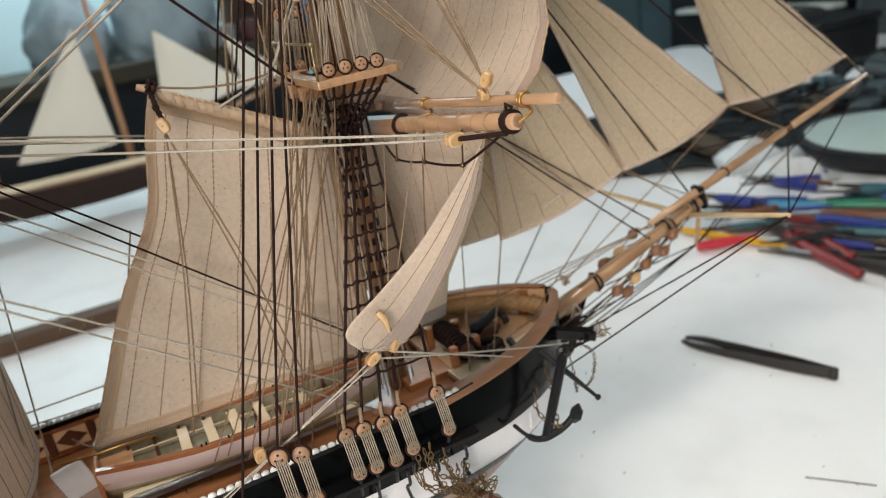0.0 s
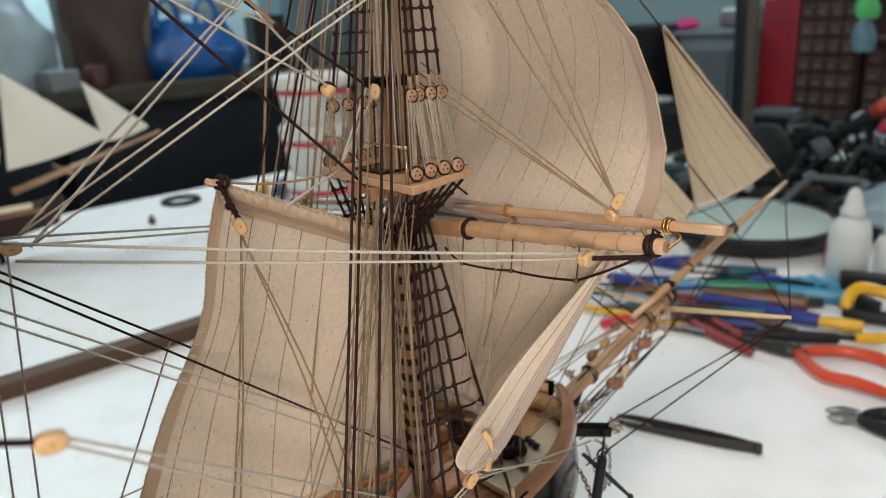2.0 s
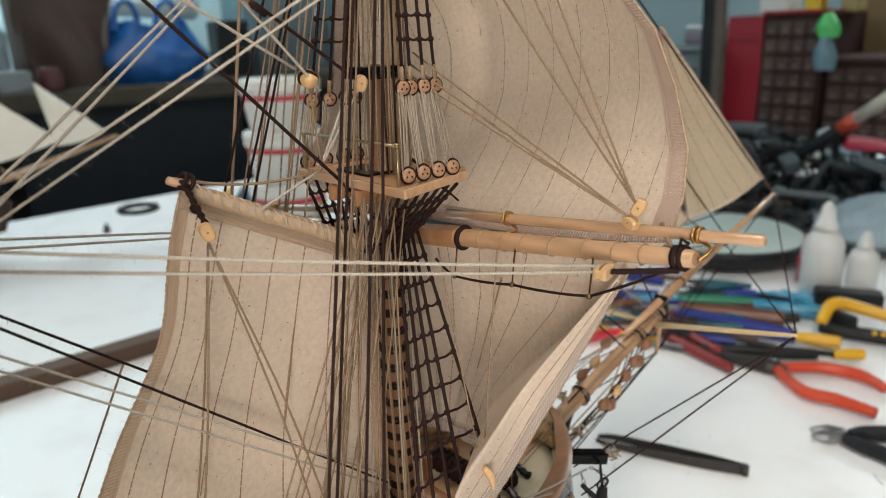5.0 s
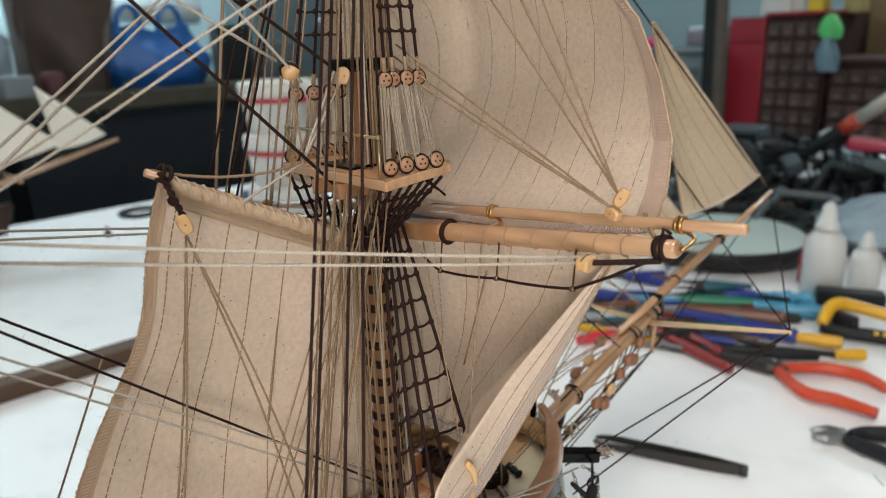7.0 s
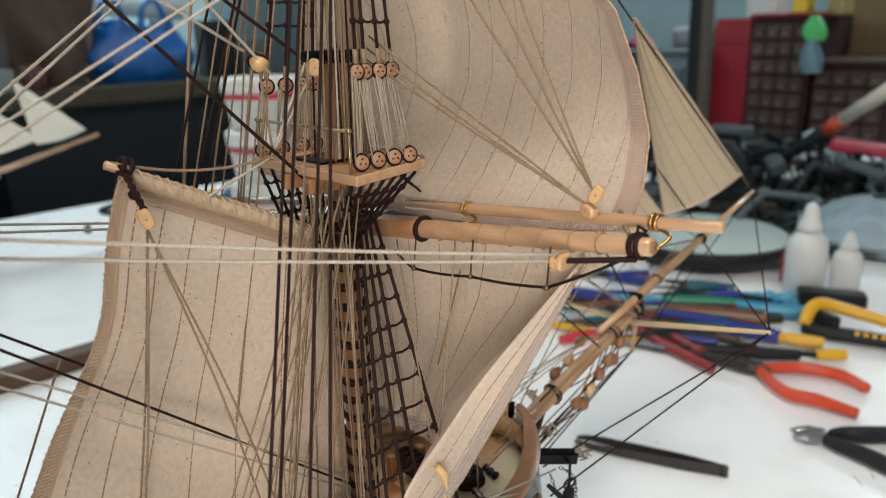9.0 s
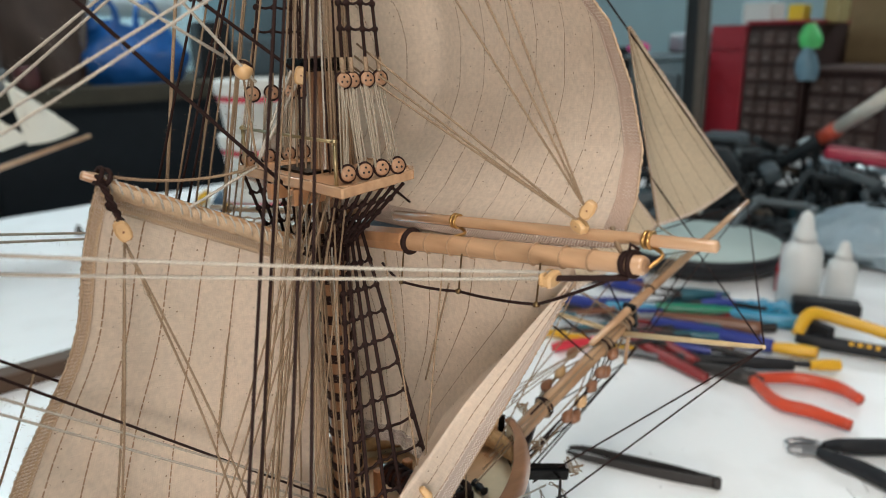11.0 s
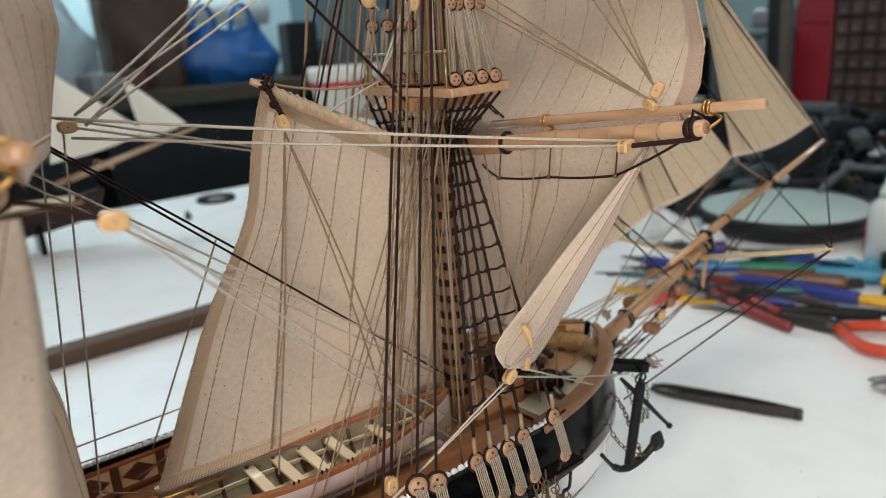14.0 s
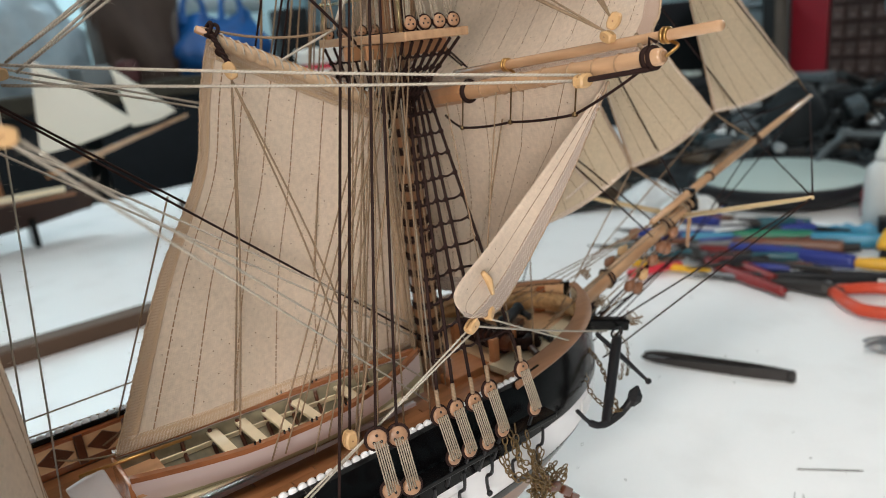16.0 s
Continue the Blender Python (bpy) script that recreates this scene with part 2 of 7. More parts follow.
REDWOOD = shader("red_inner_wood", (0.36, 0.115, 0.045), 0.22, grain=0.4, scale=160, stretch=(0.2, 1, 1), bump=0.0004, dirt_or_tone=0.5, dirt_or_tone_scale=60, dirt_or_tone_colour=(0.07, 0.02, 0.01), coat=0.5)
RAIL_BROWN = shader("brown_rail", (0.30, 0.150, 0.080), 0.38, grain=0.4, scale=220, stretch=(0.2, 1, 1), bump=0.0002, coat=0.12)
COPPER = shader("bottom_wood", (0.22, 0.13, 0.09), 0.4, grain=0.3, scale=120, stretch=(0.1, 1, 1), bump=0.0003)
BRASS = shader("brass", (0.44, 0.25, 0.09), 0.33, 0.95, grain=0.2, scale=300)
DULL_BRASS = shader("dull_brass_wire", (0.34, 0.27, 0.15), 0.34, 0.9, grain=0.3, scale=400)
OLD_BRASS = shader("dark_brass_chain", (0.17, 0.11, 0.05), 0.35, 0.85, grain=0.3, scale=500)
TABLE = shader("white_table_top", (0.91, 0.915, 0.92), 0.30, grain=0.02, scale=300, bump=0.00006, dirt_or_tone=0.22, dirt_or_tone_scale=13, dirt_or_tone_colour=(0.60, 0.58, 0.56))
STRIP = shader("brown_wood_strip", (0.095, 0.052, 0.030), 0.7, grain=0.3, scale=120, stretch=(0.1, 1, 1))


# ---- mesh helpers ----
class Geo:
    """Vertices, faces and a plan of the surface in metres."""

    def __init__(self):
        self.v, self.f, self.uv = [], [], []

    def add(self, verts, faces, uvs=None):
        k = len(self.v)
        self.v += [tuple(p) for p in verts]
        self.uv += uvs if uvs else [(0.0, 0.0)] * len(verts)
        self.f += [tuple(i + k for i in f) for f in faces]
        return self

    def tube(self, pts, r, sides=6, caps=True):
        pts = [Vector(p) for p in pts]
        rs = r if isinstance(r, (list, tuple)) else [r] * len(pts)
        verts, uvs, faces = [], [], []
        ahead = (pts[1] - pts[0]).normalized()
        side = ahead.orthogonal().normalized()
        run = 0.0
        for i, p in enumerate(pts):
            a = (pts[min(i + 1, len(pts) - 1)] - pts[max(i - 1, 0)]).normalized()
            side = (side - a * side.dot(a)).normalized()
            up = a.cross(side)
            if i:
                run += (p - pts[i - 1]).length
            for k in range(sides + 1):
                q = 2 * math.pi * k / sides
                verts.append(p + (side * math.cos(q) + up * math.sin(q)) * rs[i])
                uvs.append((k / sides, run))
        w = sides + 1
        for i in range(len(pts) - 1):
            for k in range(sides):
                faces.append((i * w + k, i * w + k + 1, (i + 1) * w + k + 1, (i + 1) * w + k))
        if caps:
            faces.append(tuple(range(sides - 1, -1, -1)))
            faces.append(tuple((len(pts) - 1) * w + k for k in range(sides)))
        return self.add(verts, faces, uvs)

    def ring(self, centre, axis, radius, r, n=14, sides=6):
        centre, axis = Vector(centre), Vector(axis).normalized()
        a = axis.orthogonal().normalized()
        b = axis.cross(a)
        pts = [centre + (a * math.cos(2 * math.pi * k / n) + b * math.sin(2 * math.pi * k / n)) * radius for k in range(n + 1)]
        return self.tube(pts, r, sides, False)

    def box(self, centre, size, m=None, bevel=0.0):
        bm = bmesh.new()
        bmesh.ops.create_cube(bm, size=1.0)
        bmesh.ops.scale(bm, vec=size, verts=bm.verts)
        if bevel:
            bmesh.ops.bevel(bm, geom=bm.edges[:], offset=bevel, segments=2, profile=0.5, affect="EDGES")
        t = Matrix.Translation(centre) @ (m or Matrix())
        self.add([t @ v.co for v in bm.verts], [[v.index for v in f.verts] for f in self._ix(bm)])
        bm.free()
        return self

    @staticmethod
    def _ix(bm):
        bm.verts.index_update()
        return bm.faces

    def lathe(self, base, axis, profile, n=20):
        """profile: (along, radius) pairs turned about the axis from base."""
        base, axis = Vector(base), Vector(axis).normalized()
        a = axis.orthogonal().normalized()
        b = axis.cross(a)
        verts, faces, uvs = [], [], []
        for h, r in profile:
            for k in range(n):
                q = 2 * math.pi * k / n
                verts.append(base + axis * h + (a * math.cos(q) + b * math.sin(q)) * max(r, 1e-5))
                uvs.append((k / n, h))
        for i in range(len(profile) - 1):
            for k in range(n):
                j = (k + 1) % n
                faces.append((i * n + k, i * n + j, (i + 1) * n + j, (i + 1) * n + k))
        faces.append(tuple(range(n - 1, -1, -1)))
        faces.append(tuple((len(profile) - 1) * n + k for k in range(n)))
        return self.add(verts, faces, uvs)

    def sheet(self, fn, nu, nv, thick=0.0, su=1.0, sv=1.0):
        """A closed skin of that thickness over fn(u, v), u and v from 0 to 1."""
        P = [[Vector(fn(i / nu, j / nv)) for j in range(nv + 1)] for i in range(nu + 1)]

        def normal(i, j):
            a = P[min(i + 1, nu)][j] - P[max(i - 1, 0)][j]
            b = P[i][min(j + 1, nv)] - P[i][max(j - 1, 0)]
            c = a.cross(b)
            return c.normalized() if c.length > 1e-12 else Vector((0, 1, 0))

        w = nv + 1
        idx = lambda i, j: i * w + j
        front, back, uvs = [], [], []
        for i in range(nu + 1):
            for j in range(nv + 1):
                n = normal(i, j) * thick / 2
                front.append(P[i][j] + n)
                back.append(P[i][j] - n)
                uvs.append((i / nu * su, j / nv * sv))
        faces = [(idx(i, j), idx(i + 1, j), idx(i + 1, j + 1), idx(i, j + 1)) for i in range(nu) for j in range(nv)]
        if not thick:
            return self.add(front, faces, uvs)
        m = len(front)
        faces += [tuple(m + k for k in reversed(f)) for f in faces]
        rim = [idx(i, 0) for i in range(nu)] + [idx(nu, j) for j in range(nv)] + [idx(i, nv) for i in range(nu, 0, -1)] + [idx(0, j) for j in range(nv, 0, -1)]
        edge = [front[k] for k in rim] + [back[k] for k in rim]
        e, c = len(rim), 2 * m
        faces += [(c + k, c + e + k, c + e + (k + 1) % e, c + (k + 1) % e) for k in range(e)]
        return self.add(front + back + edge, faces, uvs + uvs + [uvs[k] for k in rim] * 2)


def thing(name, at, label, category, group="", kind=""):
    ob = new(name)
    ob.empty_display_size = 0.02
    ob.location = at
    return tagged(ob, label, category, group, kind)


def origin_of(ob):
    o = Vector((0, 0, 0))
    while ob:
        o += ob.location
        ob = ob.parent
    return o


def part(name, geo, mat, parent, label="", smooth=True):
    """Link a Geo as one mesh under a thing or a part; its vertices are given in the world."""
    me = bpy.data.meshes.new(name)
    base = origin_of(parent) if parent else Vector((0, 0, 0))
    me.from_pydata([(x - base.x, y - base.y, z - base.z) for x, y, z in geo.v], [], geo.f)
    lay = me.uv_layers.new(name="plan")
    if geo.uv:
        flat = np.array(geo.uv, np.float32)
        loops = np.empty(len(me.loops), np.int32)
        me.loops.foreach_get("vertex_index", loops)
        lay.data.foreach_set("uv", flat[loops].ravel())
    me.materials.append(mat)
    me.polygons.foreach_set("use_smooth", [smooth] * len(me.polygons))
    me.validate()
    me.update()
    ob = new(name, me)
    if parent:
        ob.parent = parent
    if label:
        ob["label"] = label
    return ob


def solo(name, geo, mat, label, category, group="", kind="", smooth=True):
    return tagged(part(name, geo, mat, None, "", smooth), label, category, group, kind)


def P3(a, b, k):
    return Vector(a).lerp(Vector(b), k)


def rope_line(a, b, sag=0.0, n=10):
    a, b = Vector(a), Vector(b)
    return [a.lerp(b, k / n) + Vector((0, 0, -4 * sag * (k / n) * (1 - k / n))) for k in range(n + 1)]


LINT = random.Random(3)


def fuzz(g, pts, r, per_metre=2000):
    """Loose fibres standing off a cord."""
    for a, b in zip(pts, pts[1:]):
        d = b - a
        n = d.length * per_metre
        for _ in range(int(n) + (LINT.random() < n % 1)):
            out = Vector((LINT.gauss(0, 1), LINT.gauss(0, 1), LINT.gauss(0, 1)))
            out = (out - d * out.dot(d) / d.length_squared).normalized()
            p = a + d * LINT.random() + out * r * 0.8
            h = LINT.uniform(0.0003, 0.0008) * LINT.choice((1, 1, 1, 2, 3))
            lean = d.normalized() * LINT.uniform(-0.0012, 0.0012)
            g.tube([p, p + out * h + lean], 0.000035, 3, False)
    return g


def cord(pts, r, mat):
    g = Geo().tube(pts, r, 7)
    return fuzz(g, pts, r) if mat is not DARK else fuzz(g, pts, r, 250)


def rope(parent, a, b, r=0.0005, mat=None, sag=0.0, name="rope"):
    pts = rope_line(a, b, sag + (LINT.uniform(0, 0.0012) if (mat or TAN) is TAN else 0), 10)
    return part(name, cord(pts, r, mat or TAN), mat or TAN, parent)


def bent_rope(parent, pts, r=0.0005, mat=None, name="rope"):
    return part(name, cord(smooth_line(pts), r, mat or TAN), mat or TAN, parent)


def smooth_line(pts, n=6):
    pts = [Vector(p) for p in pts]
    out = []
    for i in range(len(pts) - 1):
        p0, p1, p2, p3 = pts[max(i - 1, 0)], pts[i], pts[i + 1], pts[min(i + 2, len(pts) - 1)]
        for k in range(n):
            t = k / n
            out.append(0.5 * (2 * p1 + (p2 - p0) * t + (2 * p0 - 5 * p1 + 4 * p2 - p3) * t * t + (3 * p1 - p0 - 3 * p2 + p3) * t ** 3))
    return out + [pts[-1]]


def spar(name, a, b, radii, mat, parent, sides=16, label=""):
    n = len(radii) - 1
    a, b = Vector(a), Vector(b)
    d = (b - a).normalized()
    pts = [a - d * radii[0] * 0.25] + [a.lerp(b, k / n) for k in range(n + 1)] + [b + d * radii[-1] * 0.25]
    rr = [radii[0] * 0.75, *radii, radii[-1] * 0.75]
    return part(name, Geo().tube(pts, rr, sides), mat, parent, label)


def frame_of(axis, up=(0, 0, 1)):
    z = Vector(axis).normalized()
    x = Vector(up).cross(z)
    x = x.normalized() if x.length > 1e-4 else z.orthogonal().normalized()
    y = z.cross(x)
    return Matrix((x, y, z)).transposed().to_4x4()


def block(parent, at, axis, size=0.006, mat=None):
    """A rigging block: a grooved wooden shell with its sheave slot and a pin."""
    m = frame_of(axis)
    g = Geo()
    at = Vector(at)
    for s in (-1, 1):
        cheek = [(-0.56, 0.16), (-0.46, 0.30), (-0.22, 0.38), (0.0, 0.40), (0.22, 0.38), (0.46, 0.30), (0.56, 0.16)]
        vs, n = [], len(cheek)
        for dx, k in ((0.07, 1.0), (0.22, 1.0), (0.33, 0.72)):
            vs += [at + m @ Vector((s * dx * size, k * w * size, z * size * (1 if dx < 0.3 else 0.85))) for z, w in cheek]
            vs += [at + m @ Vector((s * dx * size, -k * w * size, z * size * (1 if dx < 0.3 else 0.85))) for z, w in reversed(cheek)]
        c = 2 * n
        fs = [(r * c + q, r * c + (q + 1) % c, (r + 1) * c + (q + 1) % c, (r + 1) * c + q) for r in range(2) for q in range(c)]
        g.add(vs, fs + [tuple(range(c)), tuple(range(2 * c, 3 * c))])
    for z in (0.44, -0.44):
        g.box(at + m @ Vector((0, 0, size * z)), (size * 0.3, size * 0.44, size * 0.2), m, size * 0.05)
    ob = part("block", g, mat or BOXWOOD, parent, "small boxwood rigging block", False)
    g = Geo()
    g.lathe(Vector(at) + m @ Vector((-size * 0.34, 0, 0)), m @ Vector((1, 0, 0)), [(0, size * 0.06), (size * 0.68, size * 0.06)], 8)
    part("pin", g, HEART, ob)
    return ob


def deadeye(parent, at, axis, r=0.0034):
    """A round, three-holed deadeye in a dark strop; axis points out of its face."""
    ax = Vector(axis).normalized()
    g = Geo()
    t = r * 0.45
    g.lathe(Vector(at) - ax * t, ax, [(0, r * 0.72), (t * 0.35, r * 0.95), (t * 0.8, r), (t, r * 0.9), (t * 1.2, r), (t * 1.65, r * 0.95), (t * 2, r * 0.72)], 18)
    ob = part("deadeye", g, DEADEYE, parent)
    m = frame_of(ax)
    g = Geo()
    # dark discs paint in the shade of the three lanyard holes
    for q in (90, 210, 330):
        c = Vector(at) + ax * (t + 0.00005) + m @ Vector((math.cos(radians(q)) * r * 0.42, math.sin(radians(q)) * r * 0.42, 0))
        g.lathe(c - ax * 0.0003, ax, [(0, r * 0.15), (0.0004, r * 0.15)], 8)
    part("hole_disc", g, IRON, ob)
    part("strop", Geo().ring(at, ax, r * 1.06, r * 0.20, 18, 6), DARK, ob)
    return ob


# ---- the room and the bench ----
g = Geo().box((0.75, 0.55, -0.015), (3.9, 2.30, 0.03), None, 0.004)
solo("bench_top", g, TABLE, "long white laminate bench top with scuffs and scratches", "bench", kind="structure", smooth=False)
WALL = shader("pale_blue_wall", (0.49, 0.66, 0.70), 0.45, grain=0.06, scale=6, dirt_or_tone=0.25, dirt_or_tone_scale=1.5, dirt_or_tone_colour=(0.20, 0.26, 0.29))
FLOOR = shader("grey_floor", (0.10, 0.10, 0.10), 0.6, grain=0.2, scale=12, dirt_or_tone=0.4)
CEIL = shader("grey_ceiling", (0.30, 0.32, 0.33), 0.8, grain=0.05, scale=8)
for nm, c, s in (("wall_north", (0.75, 3.05, 0.55), (6.0, 0.1, 2.6)), ("wall_south", (0.75, -2.45, 0.55), (6.0, 0.1, 2.6)),
                 ("wall_east", (3.7, 0.3, 0.55), (0.1, 5.4, 2.6)), ("wall_west", (-2.2, 0.3, 0.55), (0.1, 5.4, 2.6))):
    solo(nm, Geo().box(c, s), WALL, "plain pale blue-grey workshop wall", "wall", kind="structure", smooth=False)
solo("floor", Geo().box((0.75, 0.3, -0.78), (5.8, 5.4, 0.06)), FLOOR, "dark grey workshop floor", "floor", kind="structure", smooth=False)
solo("ceiling", Geo().box((0.75, 0.3, 1.88), (5.8, 5.4, 0.06)), CEIL, "plain grey workshop ceiling", "ceiling", kind="structure", smooth=False)
g = Geo().box((-0.35, 0.69, 0.011), (1.5, 0.034, 0.022), None, 0.002)
solo("wood_strip", g, STRIP, "dark brown square wooden strip lying on the white bench", "wood strip", smooth=False)


# ---- the ship: hull ----
ship = thing("model_ship", (0, 0, 0.03), "wooden sailing ship model with cotton sails on the bench", "model ship")


def stem_x(z):
    return 0.123 - 1.28 * max(0.0, 0.127 - z) - 4.0 * max(0.0, 0.09 - z) ** 1.4


def breadth(x, z):
    """Half the hull's width."""
    d = max(0.0, stem_x(z) - x)
    b = 0.080 * (1 - math.exp(-d / 0.040))
    if x < -0.35:
        b *= 1 - 0.25 * ((-0.35 - x) / 0.27) ** 2
    if z > 0.150:
        k = 1 - 0.10 * (z - 0.150) / 0.03
    else:
        k = max(0.04, 1 - ((0.150 - z) / 0.125) ** 2.2)
    return max(0.0009, b * k)


def heel(y):
    return -0.045 * y


def rail_z(x):
    return 0.174 - 0.05 * max(0.0, x + 0.02) + 0.012 * max(0.0, (x - 0.0)) / 0.12


def wale_z(x):
    return 0.1440 - 0.02 * max(0.0, x + 0.03) + 0.055 * max(0.0, x - 0.035)


def band_z(x):
    return 0.1220


def hull_skin(name, lo, hi, mat, label, out=0.0, inner=False, nx=90, nz=8, x0=-0.62, x1=0.1225):
    def fn(side):
        def point(u, v):
            x = x0 + (x1 - x0) * (1 - (1 - u) ** 1.7)
            z = lo(x) + (hi(x) - lo(x)) * v
            xx = min(x, stem_x(z) - 0.0002) if not inner else x
            y = side * (breadth(xx, z) + out)
            return (xx, y, z + heel(y))
        return point
    for side in (-1, 1):
        part(name, Geo().sheet(fn(side), nx, nz, 0.0022), mat, ship, label)


hull_skin("bottom", lambda x: 0.034, lambda x: 0.1160, COPPER, "brown wooden lower hull")
hull_skin("lower_wale", lambda x: 0.1160, band_z, BLACK, "black stripe under the white strake", 0.0004, nz=3)
hull_skin("white_strake", band_z, wale_z, WHITE, "white painted gun strake")
hull_skin("bulwark", wale_z, rail_z, BLACK, "glossy black upper side", 0.0006)
hull_skin("inner_bulwark", lambda x: 0.150, lambda x: rail_z(x) - 0.001, REDWOOD, "varnished red-brown inner bulwark", -0.0034, True, x1=0.112)
# rail caps, one each side, and the planksheer round the bow
for s in (-1, 1):
    def cap_line(u, v, s=s):
        x = -0.62 + (0.02 + 0.62) * u
        y = s * (breadth(x, rail_z(x)) + 0.0016 - 0.0045 * v)
        return (x, y, rail_z(x) + 0.0012 + heel(y))
    part("rail_cap", Geo().sheet(cap_line, 60, 1, 0.0022), BLACK, ship)

    def sheer(u, v, s=s):
        x = 0.0 + 0.1215 * (1 - (1 - u) ** 1.6)
        y = s * max(0.0, breadth(x, rail_z(x)) + 0.0038 - 0.0104 * v * min(1, (0.126 - x) / 0.03))
        return (x - 0.006 * v * (u ** 3), y, rail_z(x) + 0.0016 - 0.0022 * (1 - v) ** 4 + heel(y))
    part("planksheer", Geo().sheet(sheer, 30, 5, 0.0022), RAIL_BROWN, ship, "flat brown bow rail")

# hammock scallops along both rails
for s in (-1, 1):
    x = -0.40
    while x < 0.012:
        y = s * (breadth(x, rail_z(x)) - 0.0004)
        g = Geo().lathe((x, y - 0.0012, rail_z(x) + 0.0022 + heel(y)), (0, 1, 0), [(0, 0.0014), (0.0005, 0.0021), (0.0019, 0.0021), (0.0024, 0.0014)], 12)
        part("hammock", g, WHITE, ship)
        x += 0.0043

# deck, plank by plank
deck_base = Geo().sheet(lambda u, v: ((x := -0.6 + 0.712 * u), (2 * v - 1) * max(0.001, breadth(x, 0.156) - 0.003), 0.1512 + heel((2 * v - 1) * breadth(x, 0.156))), 60, 4, 0.002)
deck = part("deck", deck_base, MAHOGANY, ship, "dark deck under the planks")
for k in range(-15, 16):
    y0 = k * 0.0048
    for j in range(9):
        xa = -0.34 + 0.0545 * j + (0.0136 * (k % 4))
        xb = xa + 0.0540
        xe = xb
        while xe > xa and breadth(xe, 0.156) - 0.005 < abs(y0) + 0.0024:
            xe -= 0.004
        if xe - xa < 0.006:
            continue
        part("plank", Geo().box(((xa + xe) / 2, y0, 0.1531 + heel(y0)), (xe - xa, 0.0044, 0.0014)), DECKING, deck, "", False)

def bow_at_(x, dz=0.0):
    return Vector((x, -0.001, 0.1600 + (x - 0.125) * 0.318 + dz))


# raised forecastle: pale painted coaming and a round bow deck
def bow_floor(lo, hi):
    def fn(u, v):
        x = 0.028 + 0.086 * u
        w = lo + (hi - lo) * v
        y = w * max(0.001, breadth(x, 0.16) - 0.010)
        return (x, y, 0.1575 + heel(y))
    return fn
ORANGE = shader("orange_varnish", (0.62, 0.385, 0.215), 0.28, grain=0.2, scale=240, stretch=(0.1, 1, 1), coat=0.4)
part("forecastle_deck", Geo().sheet(bow_floor(-0.32, 1), 20, 6, 0.003), ORANGE, ship, "warm varnished bow deck")
part("waterway", Geo().sheet(bow_floor(-1, -0.33), 20, 4, 0.0036), CREAM, ship, "cream painted waterway along the bow")
MAT = shader("furry_brown_rope", (0.40, 0.235, 0.105), 0.9, grain=0.6, scale=420, bump=0.0012)


def bow_roll(u, v):
    """A fat roll of rope matting laid along the port rail and round the bow."""
    w = 1 - 1.45 * u
    x = 0.040 + 0.071 * (1 - abs(w) ** 2.2)
    y = max(-1.0, min(1.0, 3.2 * w)) * max(0.0, breadth(x, 0.166) - 0.0085)
    q = 2 * math.pi * v
    r = (0.0052 + 0.0008 * noise.noise((u * 30, math.cos(q) * 2, math.sin(q) * 2))) * min(1.0, 6 * u + 0.05, 6 * (1 - u) + 0.05) ** 0.5
    return (x - r * math.cos(q) * (1 - abs(w)), y - r * math.cos(q) * max(-1.0, min(1.0, 2 * w)), 0.1680 + 1.15 * r * math.sin(q) + heel(y))


part("bow_mat", fuzz(Geo().sheet(bow_roll, 60, 14), [Vector(bow_roll(k / 40, 0.2 + 0.02 * (k % 3))) for k in range(41)], 0.0008, 9000), MAT, ship, "golden-brown rope matting inside the bow rail")
for s in (-1, 1):
    def lining(u, v, s=s):
        x = 0.030 + 0.0885 * (1 - (1 - u) ** 1.5)
        z = 0.1565 + (rail_z(x) - 0.1570) * v
        y = s * max(0.0006, breadth(x, z) - 0.0042)
        return (x, y, z + heel(y))
    part("bow_lining", Geo().sheet(lining, 30, 4, 0.0012), CREAM if s < 0 else ORANGE, ship, "pale lining inside the bow")
for k in range(9):
    part("gammoning", Geo().tube([bow_at_(0.146 + 0.0016 * k, 0.006), (0.124 + 0.0007 * k, -0.0035, 0.150 - 0.001 * k), (0.121 + 0.0007 * k, -0.003, 0.132)], 0.0008, 6), DARK, ship)
part("coil", Geo().ring((0.060, -0.016, 0.1620), (0.1, 0.05, 1), 0.0085, 0.0026, 20, 8).ring((0.060, -0.016, 0.1655), (0.0, 0.1, 1), 0.0078, 0.0022, 20, 8), DARK, ship, "dark coil of cable")
for s in (-1, 1):
    def coaming(u, v, s=s):
        x = 0.0 + 0.105 * u
        y = s * max(0.003, breadth(x, 0.16) - 0.0095 + 0.003 * v)
        return (x, y, 0.152 + 0.019 * v + heel(y))
    part("coaming", Geo().sheet(coaming, 24, 2, 0.0015), CREAM, ship, "pale cream inner side of the bow")
# stem, knee of the head and keel
part("stem", Geo().sheet(lambda u, v: (stem_x(0.03 + 0.135 * u) + 0.002 + 0.012 * (v - 0.5) + 0.020 * u ** 4 * v, 0, 0.03 + 0.135 * u), 24, 3, 0.005), BLACK, ship)
part("keel", Geo().box((-0.27, 0, 0.033), (0.62, 0.006, 0.010), None, 0.001), COPPER, ship, "", False)
for x in (-0.42, -0.05):
    g = Geo()
    g.box((x, 0, 0.015), (0.014, 0.11, 0.03), None, 0.002)
    for s in (-1, 1):
        g.box((x, s * 0.045, 0.045), (0.014, 0.010, 0.05), pose(0, 0, 0, s * -18, 0, 0), 0.002)
    solo("cradle", g, WALNUT, "brown wooden cradle under the ship's keel", "ship cradle", "cradles under the hull", smooth=False)
